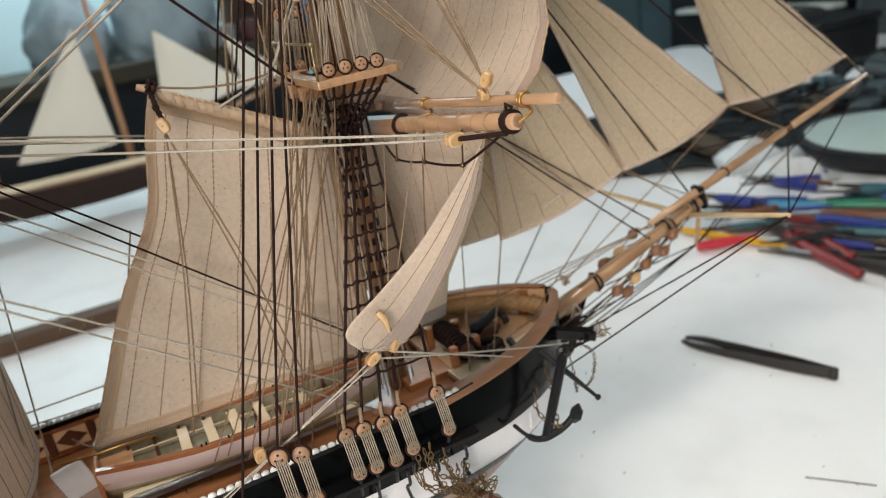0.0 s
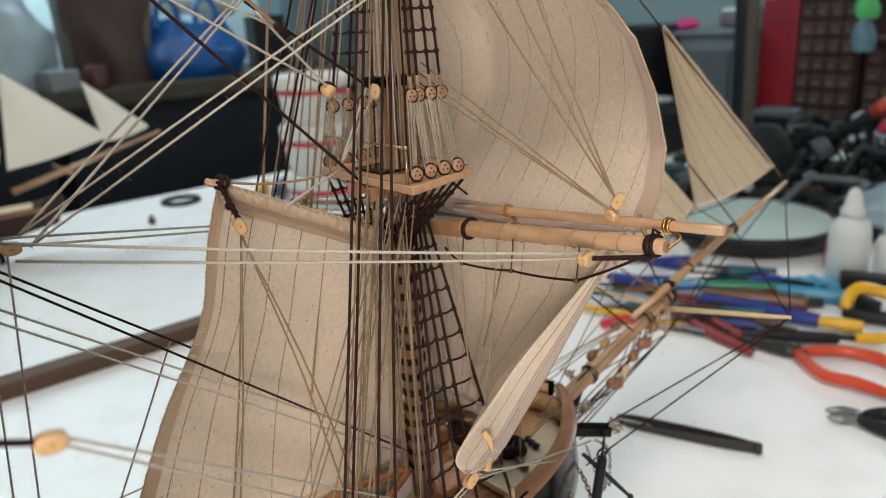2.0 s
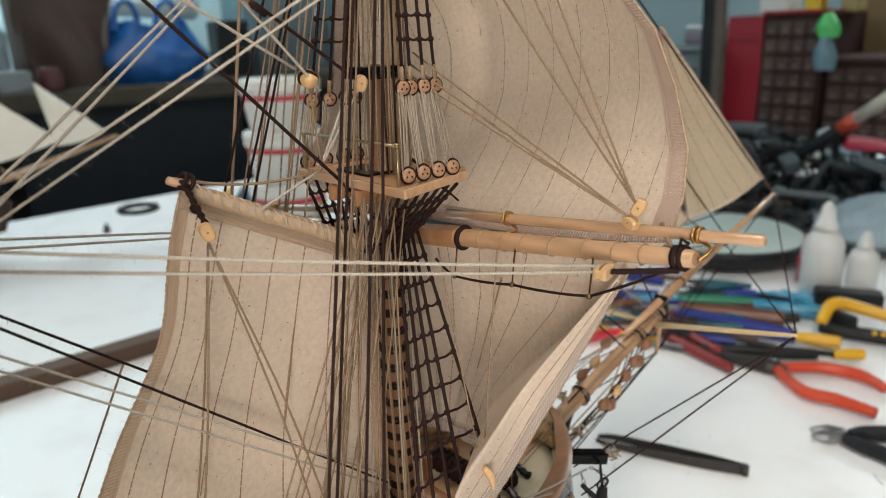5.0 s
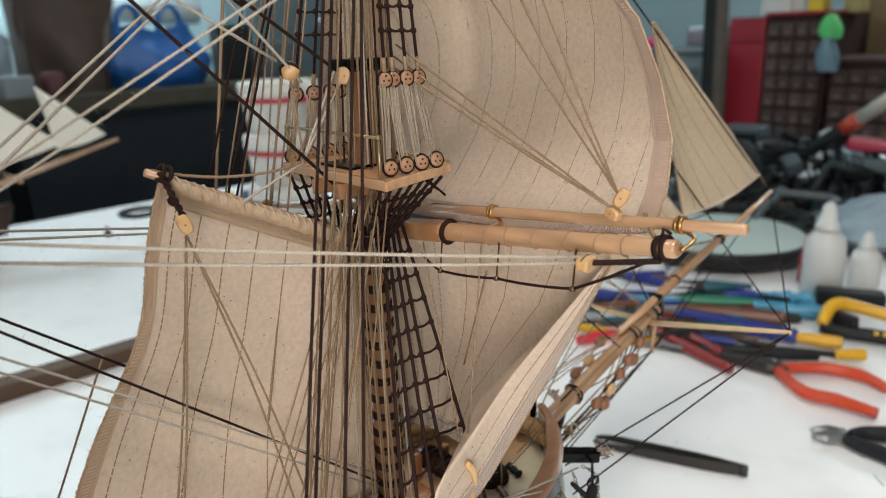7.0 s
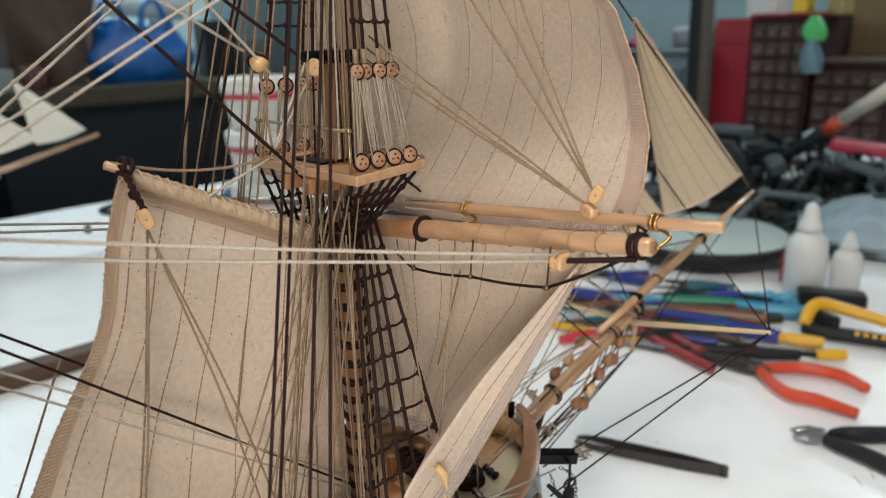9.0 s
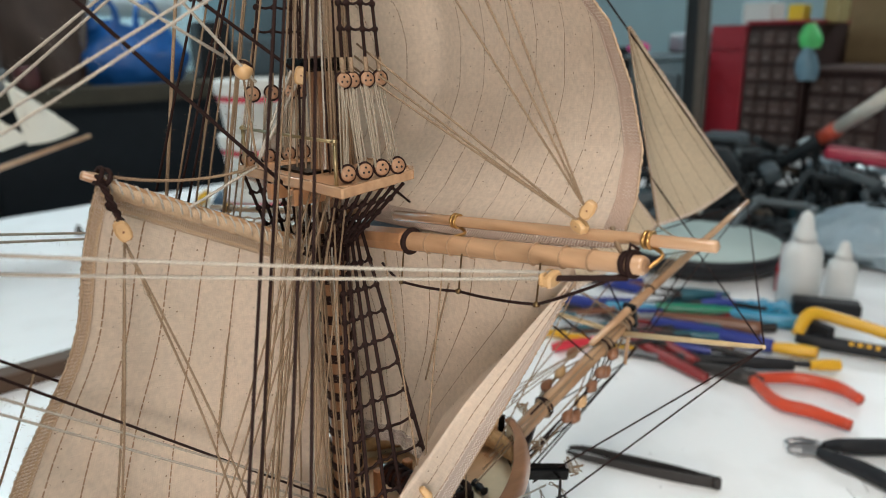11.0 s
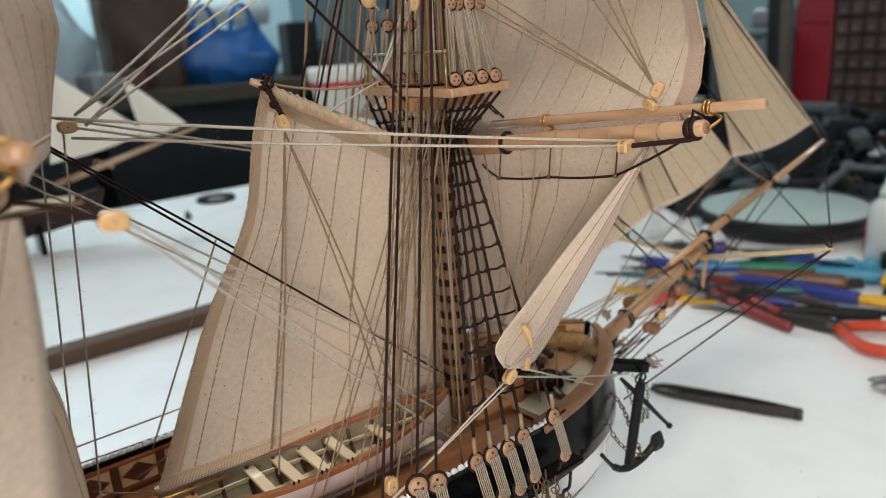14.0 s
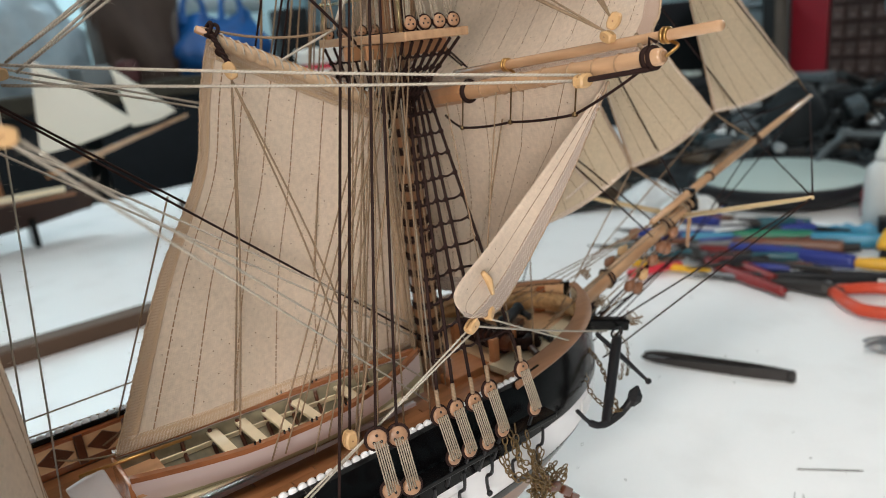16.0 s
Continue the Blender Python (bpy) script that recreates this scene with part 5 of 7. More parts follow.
for k in range(9):
    x = -0.120 + 0.0085 * k
    head = (max(-0.021, x * 0.25 - 0.006) + fall_rnd.uniform(0.0, 0.010), fall_rnd.uniform(-0.034, -0.008), 0.3485)
    rope(ship, head, (x + fall_rnd.uniform(-0.006, 0.006), fall_rnd.uniform(-0.050, -0.026), 0.175), 0.00040, TAN, fall_rnd.uniform(0, 0.003))
# topsail clew: two blocks and the lines that fan out of them
CL = Vector((0.0219, -0.1227, 0.3440))
block(ship, CL + Vector((0, 0.004, -0.002)), (0.2, 1, 0.35), 0.0060)
block(ship, CL + Vector((0.001, 0.0015, 0.004)), (0.2, -0.5, 1), 0.0062)
for head in ((0.0120, -0.0300, 0.4640), (0.0120, -0.0520, 0.4660), (0.0125, -0.0660, 0.4700)):
    rope(ship, CL + Vector((-0.001, 0.002, 0.006)), head, 0.00045, TAN)
for head in ((0.0100, -0.0120, 0.4040), (0.0100, -0.0100, 0.3990), (0.0080, -0.0080, 0.3960)):
    rope(ship, CL + Vector((-0.001, 0.004, 0)), head, 0.00045, TAN)
rope(ship, (0.028, -0.128, 0.3420), fore_at(-0.137) + Vector((0, 0, 0.004)), 0.0009, TAN)
# lower sail's clew: toggle, blocks, sheet and tack
part("toggle", Geo().tube([(-0.0345, -0.0952, 0.2520), (-0.0318, -0.0955, 0.2480), (-0.0302, -0.0956, 0.2410)], [0.0012, 0.0018, 0.0010], 8), BOXWOOD, ship, "small wooden toggle sewn to the clew")
K1, K2 = Vector((-0.0252, -0.0842, 0.2428)), Vector((-0.0398, -0.0912, 0.2283))
block(ship, K1, (0.15, -0.1, 1), 0.0056)
block(ship, K2, (1, 0.2, 0.55), 0.0066)
block(ship, K2 + Vector((0.012, 0.002, 0.0015)), (0.6, 0.3, 0.7), 0.0058)
rope(ship, K1, (0.012, -0.0220, 0.3150), 0.00036, TAN)
rope(ship, K1 + Vector((0.001, 0, 0)), (0.016, -0.0560, 0.3200), 0.00036, TAN)
rope(ship, K1, K2, 0.0009, DARK)
for d in (0.0, 0.003):
    rope(ship, K2 + Vector((0, 0, -d)), (-0.130 - d * 2, -0.0800, 0.1740), 0.00045, PALE)
rope(ship, K2, (0.0980, -0.0500, 0.1660), 0.0005, PALE, 0.001)
rope(ship, K2 + Vector((0.01, 0, 0)), (0.0680, -0.0560, 0.1700), 0.00045, PALE)
for a, b in (((0.0170, -0.0579, 0.3075), (0.0180, -0.0408, 0.2566)),):
    rope(ship, a, b, 0.00042, TAN)
# thin cords by the port rail and the trysail's clew
for a, b in (((-0.172, 0.002, 0.186), (-0.190, 0.070, 0.160)), ((-0.30, 0.082, 0.180), (-0.120, 0.081, 0.183)), ((-0.30, 0.082, 0.176), (-0.110, 0.081, 0.170)), ((-0.16, 0.075, 0.160), (-0.122, 0.02, 0.29)), ((-0.165, 0.07, 0.158), (-0.105, 0.06, 0.188)),
             ((-0.168, 0.07, 0.158), (-0.15, 0.03, 0.19))):
    rope(ship, a, b, 0.00045, TAN)
# knotted ends at the port bulwark
for x in (-0.200, -0.180, -0.160):
    part("coil", Geo().ring((x, 0.0735, 0.1585), (0.1, 1, 0.1), 0.0045, 0.0007, 14, 6).ring((x + 0.001, 0.0730, 0.1590), (0.2, 1, 0.0), 0.0038, 0.0007, 14, 6), TAN, ship, "coil of tan cord")
    part("pin_rail_peg", Geo().tube([(x, 0.0745, 0.163), (x, 0.0745, 0.1745)], [0.0007, 0.0012], 8), BRASS, ship)


# ---- deck things ----
BOAT_CREAM = shader("boat_cream_enamel", (0.42, 0.40, 0.26), 0.18, grain=0.12, scale=90, bump=0.0003, coat=0.6)
BOAT_RAIL = shader("boat_rail_varnish", (0.27, 0.105, 0.045), 0.22, grain=0.35, scale=200, stretch=(0.2, 1, 1), dirt_or_tone=0.5, dirt_or_tone_scale=60, dirt_or_tone_colour=(0.09, 0.028, 0.014), coat=0.6)
BOAT_DARK = shader("boat_inside", (0.26, 0.225, 0.150), 0.35, grain=0.4, scale=160, dirt_or_tone=0.8, dirt_or_tone_scale=70, dirt_or_tone_colour=(0.03, 0.022, 0.015), coat=0.3)
boat = thing("ship_boat", (-0.098, -0.016, 0.154), "small open boat with cream thwarts on the ship's deck", "boat")


def boat_half(u):
    return 0.0192 * (1 - max(0.0, (u - 0.35) / 0.65) ** 2.6) * (0.72 + 0.28 * min(1, u / 0.3))


def boat_mid(u):
    """The boat lies a little askew: its middle line in y."""
    return -0.0172 + 0.0108 * (1 - u) ** 2 + 0.006 * max(0.0, u - 0.6)


def boat_side(s):
    def fn(u, v):
        x = -0.1730 + 0.1555 * u
        b = boat_half(u)
        y = boat_mid(u) + s * b * (1 - (1 - v) ** 2.3)
        z = 0.1565 + (0.0235 + 0.004 * (2 * u - 0.9) ** 2) * v + 0.006 * max(0, u - 0.8) * 5 * (1 - v) * 0.5
        return (x, y, z)
    return fn


for s in (-1, 1):
    part("upper_strake", Geo().sheet(lambda u, v, s=s: boat_side(s)(u, 0.52 + 0.48 * v), 40, 5, 0.0012), BOAT_WHITE, boat, "glossy pinkish-white upper strake")
    part("lower_hull", Geo().sheet(lambda u, v, s=s: boat_side(s)(u, 0.53 * v), 40, 6, 0.0012), BOAT_CREAM, boat, "glossy greenish-cream lower hull")

    def gunwale(u, v, s=s):
        x, y, z = boat_side(s)(u, 1.0)
        return (x, y + s * (0.0014 - 0.0032 * v), z + 0.0006)
    part("gunwale", Geo().sheet(gunwale, 40, 1, 0.0024), BOAT_RAIL, boat, "glossy red-brown gunwale")

    def inner(u, v, s=s):
        x, y, z = boat_side(s)(u, 0.12 + 0.82 * v)
        return (x, y - s * 0.0011, z)
    part("inner_side", Geo().sheet(inner, 30, 6, 0.0006), BOAT_DARK, boat, "cream inside of the boat with near-black blotches")
    for k in range(9):
        u = 0.10 + 0.088 * k
        rib = [Vector(boat_side(s)(u, 0.14 + 0.13 * j)) + Vector((0, -s * 0.0022, 0)) for j in range(7)]
        part("rib", Geo().tube(rib, 0.0011, 6), MAHOGANY, boat)

    def stringer(u, v, s=s):
        x, y, z = boat_side(s)(0.04 + 0.84 * u, 0.60 + 0.10 * v)
        return (x, y - s * (0.0018 + 0.0014 * v), z)
    part("stringer", Geo().sheet(stringer, 30, 1, 0.0010), CREAM, boat, "cream stringer")
part("transom", Geo().box((-0.1732, -0.0064, 0.1720), (0.0022, 0.0285, 0.0200), None, 0.0006), WALNUT, boat, "", False)
part("stern_post", Geo().box((-0.1850, -0.0035, 0.1745), (0.0160, 0.0024, 0.0200), pose(0, 0, 0, 0, -14, 0), 0.0008), WHITE, boat, "white rudder", False)
part("tiller", Geo().tube([(-0.1890, -0.0030, 0.1855), (-0.1420, -0.0075, 0.1850)], 0.0008, 8), BRASS, boat, "thin brass tiller")
part("stern_sheet", Geo().box((-0.1640, -0.0075, 0.1750), (0.0160, 0.0270, 0.0016)), PLATE, boat, "", False)
for dy in (-0.0085, -0.0030, 0.0030, 0.0085):
    part("bottom_board", Geo().box((-0.100, -0.0150 + dy, 0.1660), (0.13, 0.0042, 0.0012), None, 0.0003), CREAM, boat, "", False)
for x in (-0.1290, -0.1150, -0.1013, -0.0865, -0.0625):
    u = (x + 0.1730) / 0.1555
    part("thwart", Geo().box((x, boat_mid(u), 0.1762), (0.0056, 2 * boat_half(u) - 0.0014, 0.0018), None, 0.0004), CREAM, boat, "cream painted thwart", False)
for x in (-0.122, -0.108, -0.094, -0.075):
    u = (x + 0.1730) / 0.1555
    for s in (-1, 1):
        part("thole_pin", Geo().tube([(x, boat_mid(u) + s * boat_half(u), 0.1800), (x, boat_mid(u) + s * boat_half(u), 0.1835)], 0.0005, 6), BLACK, boat)
        part("thole_pin", Geo().tube([(x + 0.0024, boat_mid(u) + s * boat_half(u), 0.1800), (x + 0.0024, boat_mid(u) + s * boat_half(u), 0.1835)], 0.0005, 6), BLACK, boat)
part("keel", Geo().box((-0.1, -0.016, 0.1555), (0.15, 0.0025, 0.0025)), BOAT_WHITE, boat, "", False)

# panels and frames inside the port bulwark
for i in range(7):
    x = -0.262 + 0.0240 * i
    y = breadth(x, 0.163) - 0.0058
    zc = 0.1645 + heel(y)
    part("port_frame", Geo().box((x - 0.0120, y - 0.0008, zc), (0.0042, 0.0036, 0.0165), None, 0.0004), MAHOGANY, ship, "", False)
    panel = part("inlaid_panel", Geo().box((x, y, zc), (0.0192, 0.0020, 0.0128), None, 0.0003), ORANGE, ship, "pale varnished inlay panel", False)
    g = Geo()
    rim = [(-0.0088, 0), (0, -0.0058), (0.0088, 0), (0, 0.0058)]
    g.add([(x + a, y - 0.0018, zc + b) for a, b in rim] + [(x + a, y - 0.0004, zc + b) for a, b in rim], [(0, 1, 2, 3)] + [(k, (k + 1) % 4, 4 + (k + 1) % 4, 4 + k) for k in range(4)])
    part("diamond", g, MAHOGANY, panel, "dark diamond inlay", False)
# hatch, bitts and windlass on the fore deck
part("hatch", Geo().box((0.016, 0.0, 0.1570), (0.030, 0.036, 0.006), None, 0.0008), WALNUT, ship, "", False)
for x, y in ((0.034, -0.018), (0.034, 0.018), (0.052, -0.014), (0.052, 0.014)):
    part("bitt", Geo().box((x, y, 0.1650), (0.0048, 0.0048, 0.0190), None, 0.0006), WALNUT, ship, "", False)
part("windlass", Geo().lathe((0.043, -0.024, 0.1685), (0, 1, 0), [(0, 0.0035), (0.006, 0.0055), (0.018, 0.0046), (0.030, 0.0046), (0.042, 0.0055), (0.048, 0.0035)], 12), MAHOGANY, ship, "dark wooden windlass", False)
for k in range(9):
    part("hawser_turn", Geo().ring((0.043, -0.018 + 0.0045 * k, 0.1685), (0.1, 1, 0), 0.0062, 0.0012, 14, 6), DARK, ship)
carronade = thing("deck_gun", (0.070, 0.006, 0.159), "short black gun on a brown slide on the bow deck", "cannon")
part("barrel", Geo().lathe((0.060, 0.003, 0.1685), (0.94, 0.3, 0.12), [(-0.003, 0.001), (-0.001, 0.0024), (0.0, 0.0042), (0.004, 0.0046), (0.010, 0.0038), (0.020, 0.0031), (0.0215, 0.0038), (0.0235, 0.0038), (0.0236, 0.0018)], 16), IRON, carronade)
part("slide", Geo().box((0.069, 0.006, 0.1620), (0.026, 0.008, 0.005), pose(0, 0, 0, 0, 0, 17), 0.0007), MAHOGANY, carronade, "", False)
for k in (-1, 1):
    part("truck", Geo().lathe((0.069 + k * 0.008, 0.0005 + k * 0.0025, 0.1605), (-0.3, 0.94, 0), [(0, 0.0018), (0.011, 0.0018)], 12), IRON, carronade)


# ---- anchor and chains ----
anchor = thing("anchor", (0.055, -0.088, 0.150), "black iron anchor hung at the ship's bow", "anchor", "bow anchor")
sh_top, crown = Vector((0.0750, -0.0760, 0.1750)), Vector((0.0535, -0.0850, 0.1375))
part("shank", Geo().tube([sh_top + Vector((0.001, 0, 0.003)), sh_top, crown], [0.0022, 0.0030, 0.0028], 8), IRON, anchor)
tipA, tipB = Vector((0.0360, -0.0800, 0.1495)), Vector((0.0715, -0.0915, 0.1505))
part("arm", Geo().tube(smooth_line([tipA, P3(tipA, crown, 0.5) + Vector((-0.001, 0, -0.004)), crown + Vector((-0.002, 0, -0.001)), P3(tipB, crown, 0.5) + Vector((0.002, 0, -0.003)), tipB]), [0.0012] * 6 + [0.0020] * 6 + [0.0024] * 6 + [0.0022] * 6 + [0.0018], 8), IRON, anchor)
d = Vector((0.30, -0.1, 1))
part("fluke", Geo().lathe(tipB - d.normalized() * 0.0085, d, [(0, 0.0012), (0.004, 0.0040), (0.0075, 0.0040), (0.0120, 0.0008)], 6), IRON, anchor, "", False)
part("stock", Geo().tube([(0.0653, -0.0700, 0.1815), (0.0750, -0.0760, 0.1685), (0.0915, -0.0850, 0.1463)], [0.0012, 0.0018, 0.0010], 8), IRON, anchor)
part("stock_ball", Geo().lathe((0.0905, -0.0845, 0.1478), (0.6, -0.25, -0.76), [(0, 0.0005), (0.0008, 0.0018), (0.0022, 0.0018), (0.003, 0.0005)], 10), IRON, anchor)
part("ring", Geo().ring(sh_top + Vector((0.001, 0.0005, 0.005)), (0.3, 0.9, 0.2), 0.0034, 0.0006, 16, 6), IRON, anchor)
rope(anchor, sh_top + Vector((0, 0, 0.004)), (0.1180, -0.0455, 0.1590), 0.0008, DARK)


def chain(parent, pts, size=0.0022):
    line = smooth_line(pts, 8)
    g, run, flip = Geo(), 0.0, 0
    for a, b in zip(line, line[1:]):
        run += (b - a).length
        if run < size * 1.15:
            continue
        run = 0.0
        d = (b - a).normalized()
        m = frame_of(d)
        side = m @ (Vector((1, 0, 0)) if flip % 2 else Vector((0, 1, 0)))
        flip += 1
        ring_pts = [b + d * math.cos(2 * math.pi * k / 10) * size + side * math.sin(2 * math.pi * k / 10) * size * 0.55 for k in range(11)]
        g.tube(ring_pts, size * 0.17, 5, False)
    return part("chain", g, OLD_BRASS, parent, "fine dark brass chain")


chain(ship, [(0.078, -0.0420, 0.1680), (0.072, -0.0640, 0.1610), (0.064, -0.0800, 0.1500), (0.0595, -0.0885, 0.1440)])
chain(ship, [(0.066, -0.0600, 0.1560), (0.056, -0.0720, 0.1500), (0.056, -0.0840, 0.1440), (0.0600, -0.0890, 0.1430)])
chain(ship, [(0.108, -0.0440, 0.160), (0.116, -0.050, 0.152), (0.110, -0.056, 0.140), (0.096, -0.066, 0.1420)], 0.0016)
chain(ship, [(0.102, -0.0420, 0.160), (0.096, -0.056, 0.146), (0.090, -0.066, 0.142), (0.085, -0.072, 0.156)], 0.0016)
heap = random.Random(8)
for k in range(7):
    c = Vector((0.002, -0.0885, 0.1270))
    pts = [Vector((-0.006 + 0.004 * k, -0.0890, 0.150)) if k < 3 else c + Vector((heap.uniform(-0.012, 0.012), heap.uniform(-0.002, 0.003), 0.008))]
    pts += [c + Vector((heap.uniform(-0.012, 0.012), heap.uniform(-0.003, 0.002), heap.uniform(-0.010, 0.008))) for _ in range(4)]
    chain(ship, pts)
for k in range(6):
    x = -0.031 + 0.0035 * k
    top_z = 0.162 + heap.uniform(-0.004, 0.014)
    chain(ship, [(x, -0.0925, top_z), (x + heap.uniform(0, 0.005), -0.0945, 0.152 + heap.uniform(-0.003, 0.003)), (x * 0.5 + heap.uniform(-0.003, 0.003), -0.0940, 0.140 + heap.uniform(-0.003, 0.003)), (heap.uniform(-0.006, 0.006), -0.0925, 0.126)])
for x, z, q in ((0.004, 0.1245, 20), (0.0125, 0.1175, 40), (0.0175, 0.1110, 40), (-0.004, 0.1320, 10)):
    part("fender", Geo().box((x, -0.0905, z), (0.0075, 0.0052, 0.0046), pose(0, 0, 0, 0, q, 0), 0.0007), MAHOGANY, ship, "small dark wooden fender", False)
for k in range(6):
    x = -0.085 + 0.017 * k
    part("chain_plate", Geo().tube(smooth_line([(x, -0.0900, 0.160), (x + 0.001, -0.0880, 0.150), (x, -0.0850, 0.146), (x + 0.002, -0.0830, 0.136)]), 0.0009, 6).lathe((x + 0.002, -0.0850, 0.1355), (0, 1, 0), [(0, 0.0004), (0.0006, 0.0015), (0.002, 0.0015)], 8), IRON, ship)
for x in (-0.12, -0.085, -0.05, 0.060):
    zz = (wale_z(x) + band_z(x)) / 2
    y = breadth(x, zz)
    part("gun_port", Geo().box((x, -y - 0.0012, zz + 0.004), (0.012, 0.0022, 0.011), pose(0, 0, 0, 0, 0, math.degrees(math.atan2(-(breadth(x + 0.004, zz) - breadth(x - 0.004, zz)), 0.008))), 0.0005), WHITE, ship, "", False)
# dark gear in the bow
for x, y, z, a in ((0.060, -0.018, 0.1640, (1, 0.4, 0)), (0.074, -0.022, 0.1630, (0.2, 1, 0)), (0.052, -0.034, 0.1640, (0.4, 1, 0)), (0.088, 0.010, 0.1645, (0.3, 1, 0))):
    part("deck_fitting", Geo().lathe(Vector((x, y, z)) - Vector(a).normalized() * 0.006, a, [(0, 0.0012), (0.001, 0.0026), (0.003, 0.0016), (0.006, 0.0024), (0.009, 0.0016), (0.011, 0.0026), (0.012, 0.0012)], 10), IRON if x > 0.055 else MAHOGANY, ship)


# ---- tools on the bench ----
def plastic(name, c, rough=0.35):
    return shader(name, c, rough, grain=0.08, scale=200, bump=0.00008)


RED_P, ORANGE_P, BLACK_P = plastic("dark_red_grip", (0.20, 0.014, 0.014)), plastic("orange_red_grip", (0.55, 0.060, 0.022)), plastic("black_grip", (0.016, 0.017, 0.020), 0.45)
YELLOW_P, BLUE_P, GREEN_P, LBLUE_P = plastic("yellow_grip", (0.70, 0.38, 0.02)), plastic("blue_plastic", (0.02, 0.035, 0.22)), plastic("green_plastic", (0.015, 0.20, 0.11)), plastic("sky_blue_plastic", (0.04, 0.26, 0.42))
BROWN_P, STEEL = plastic("brown_handle", (0.16, 0.065, 0.035)), shader("tool_steel", (0.32, 0.32, 0.33), 0.32, 0.9, grain=0.25, scale=200)
GREY_STEEL = shader("dark_steel", (0.032, 0.028, 0.027), 0.5, 0.3, grain=0.3, scale=160)
WHITE_P = shader("milky_plastic", (0.60, 0.61, 0.60), 0.38, grain=0.03, scale=60)


def grip(name, pts, radii, mat, parent, label=""):
    line = smooth_line(pts, 5)
    keys = np.linspace(0, 1, len(radii))
    rr = [float(np.interp(i / (len(line) - 1), keys, radii)) for i in range(len(line))]
    return part(name, Geo().tube(line, rr, 12), mat, parent, label)


def pliers(pivot, ends, nose, r, mat, label, name="pliers", head=0.010):
    pivot, nose = Vector(pivot), Vector(nose)
    t = thing(name, (pivot.x, pivot.y, 0), label, name, "hand tools on the bench")
    d = (nose - pivot).normalized()
    side = Vector((-d.y, d.x, 0))
    for s, e in zip((1, -1), ends):
        e = Vector(e)
        mid = pivot.lerp(e, 0.5) + side * 0.010 * s
        grip("handle", [pivot - d * 0.018 + side * s * 0.006, pivot.lerp(e, 0.3) + side * s * 0.010, pivot.lerp(e, 0.65) + side * s * 0.006, e], [r * 0.75, r, r * 1.05, r * 0.85], mat, t)
        part("jaw", Geo().tube([pivot - d * 0.018 + side * s * 0.005, pivot + side * s * head * 0.4, nose + side * s * 0.0012], [0.005, head * 0.62, 0.0016], 8), GREY_STEEL if mat is not BLACK_P else STEEL, t, "", False)
    part("rivet", Geo().lathe((pivot.x, pivot.y, pivot.z), (0, 0, 1), [(0, head * 0.5), (head * 0.5, head * 0.5), (head * 0.6, head * 0.35)], 16), STEEL, t)
    return t


loop = thing("pliers", (0.618, 0.050, 0), "combination pliers with open orange-red dipped handles lying on the bench", "pliers", "hand tools on the bench")
grip("handle", [(0.622, 0.040, 0.010), (0.6557, 0.0059, 0.010), (0.6657, -0.0346, 0.010), (0.6514, -0.0655, 0.010)], [0.0062, 0.0072, 0.0074, 0.0060], ORANGE_P, loop)
grip("handle", [(0.616, 0.040, 0.010), (0.5825, -0.0023, 0.010), (0.5869, -0.0366, 0.010), (0.585, -0.0764, 0.010)], [0.0062, 0.0072, 0.0074, 0.0060], ORANGE_P, loop)
part("jaw", Geo().tube([(0.622, 0.030, 0.009), (0.618, 0.052, 0.010), (0.606, 0.150, 0.006)], [0.005, 0.010, 0.002], 8), GREY_STEEL, loop, "", False)
part("jaw", Geo().tube([(0.630, 0.034, 0.009), (0.626, 0.056, 0.010), (0.609, 0.150, 0.006)], [0.005, 0.008, 0.002], 8), GREY_STEEL, loop, "", False)
part("rivet", Geo().lathe((0.622, 0.050, 0.012), (0, 0, 1), [(0, 0.005), (0.006, 0.005), (0.007, 0.003)], 16), STEEL, loop)
pliers((0.640, 0.225, 0.012), ((0.584, 0.082, 0.009), (0.612, 0.110, 0.012)), (0.68, 0.30, 0.01), 0.0070, RED_P, "pliers with dark red handles lying among the tools")
nips = thing("side_cutters", (0.519, -0.064, 0), "small steel side cutters with black grips lying open on the bench", "side cutters", "hand tools on the bench")
for s, tip, mid, end in ((1, (0.5115, -0.0365, 0.007), (0.5480, -0.0930, 0.009), (0.5920, -0.1500, 0.010)), (-1, (0.4990, -0.0440, 0.007), (0.5090, -0.1080, 0.009), (0.5000, -0.1740, 0.010))):
    tip, mid, end = Vector(tip), Vector(mid), Vector(end)
    base = Vector((0.5190 + 0.0035 * s, -0.0640, 0.008))
    part("jaw", Geo().tube([base - Vector((0, 0.004, 0)), base, base.lerp(tip, 0.45) + Vector((0.0022 * s, 0.001, 0)), base.lerp(tip, 0.85), tip], [0.0045, 0.0062, 0.0060, 0.0034, 0.0010], 8), STEEL, nips, "bright steel jaw", False)
    grip("handle", [base + Vector((0.001 * s, -0.006, 0)), base.lerp(mid, 0.5) + Vector((0.002 * s, 0, 0)), mid, mid.lerp(end, 0.5) + Vector((0.003 * s, 0, 0)), end], [0.0055, 0.0070, 0.0082, 0.0084, 0.0070], BLACK_P, nips)
part("rivet", Geo().lathe((0.5190, -0.0655, 0.0120), (0, 0, 1), [(0, 0.0042), (0.0022, 0.0042), (0.0030, 0.0030)], 16), STEEL, nips)
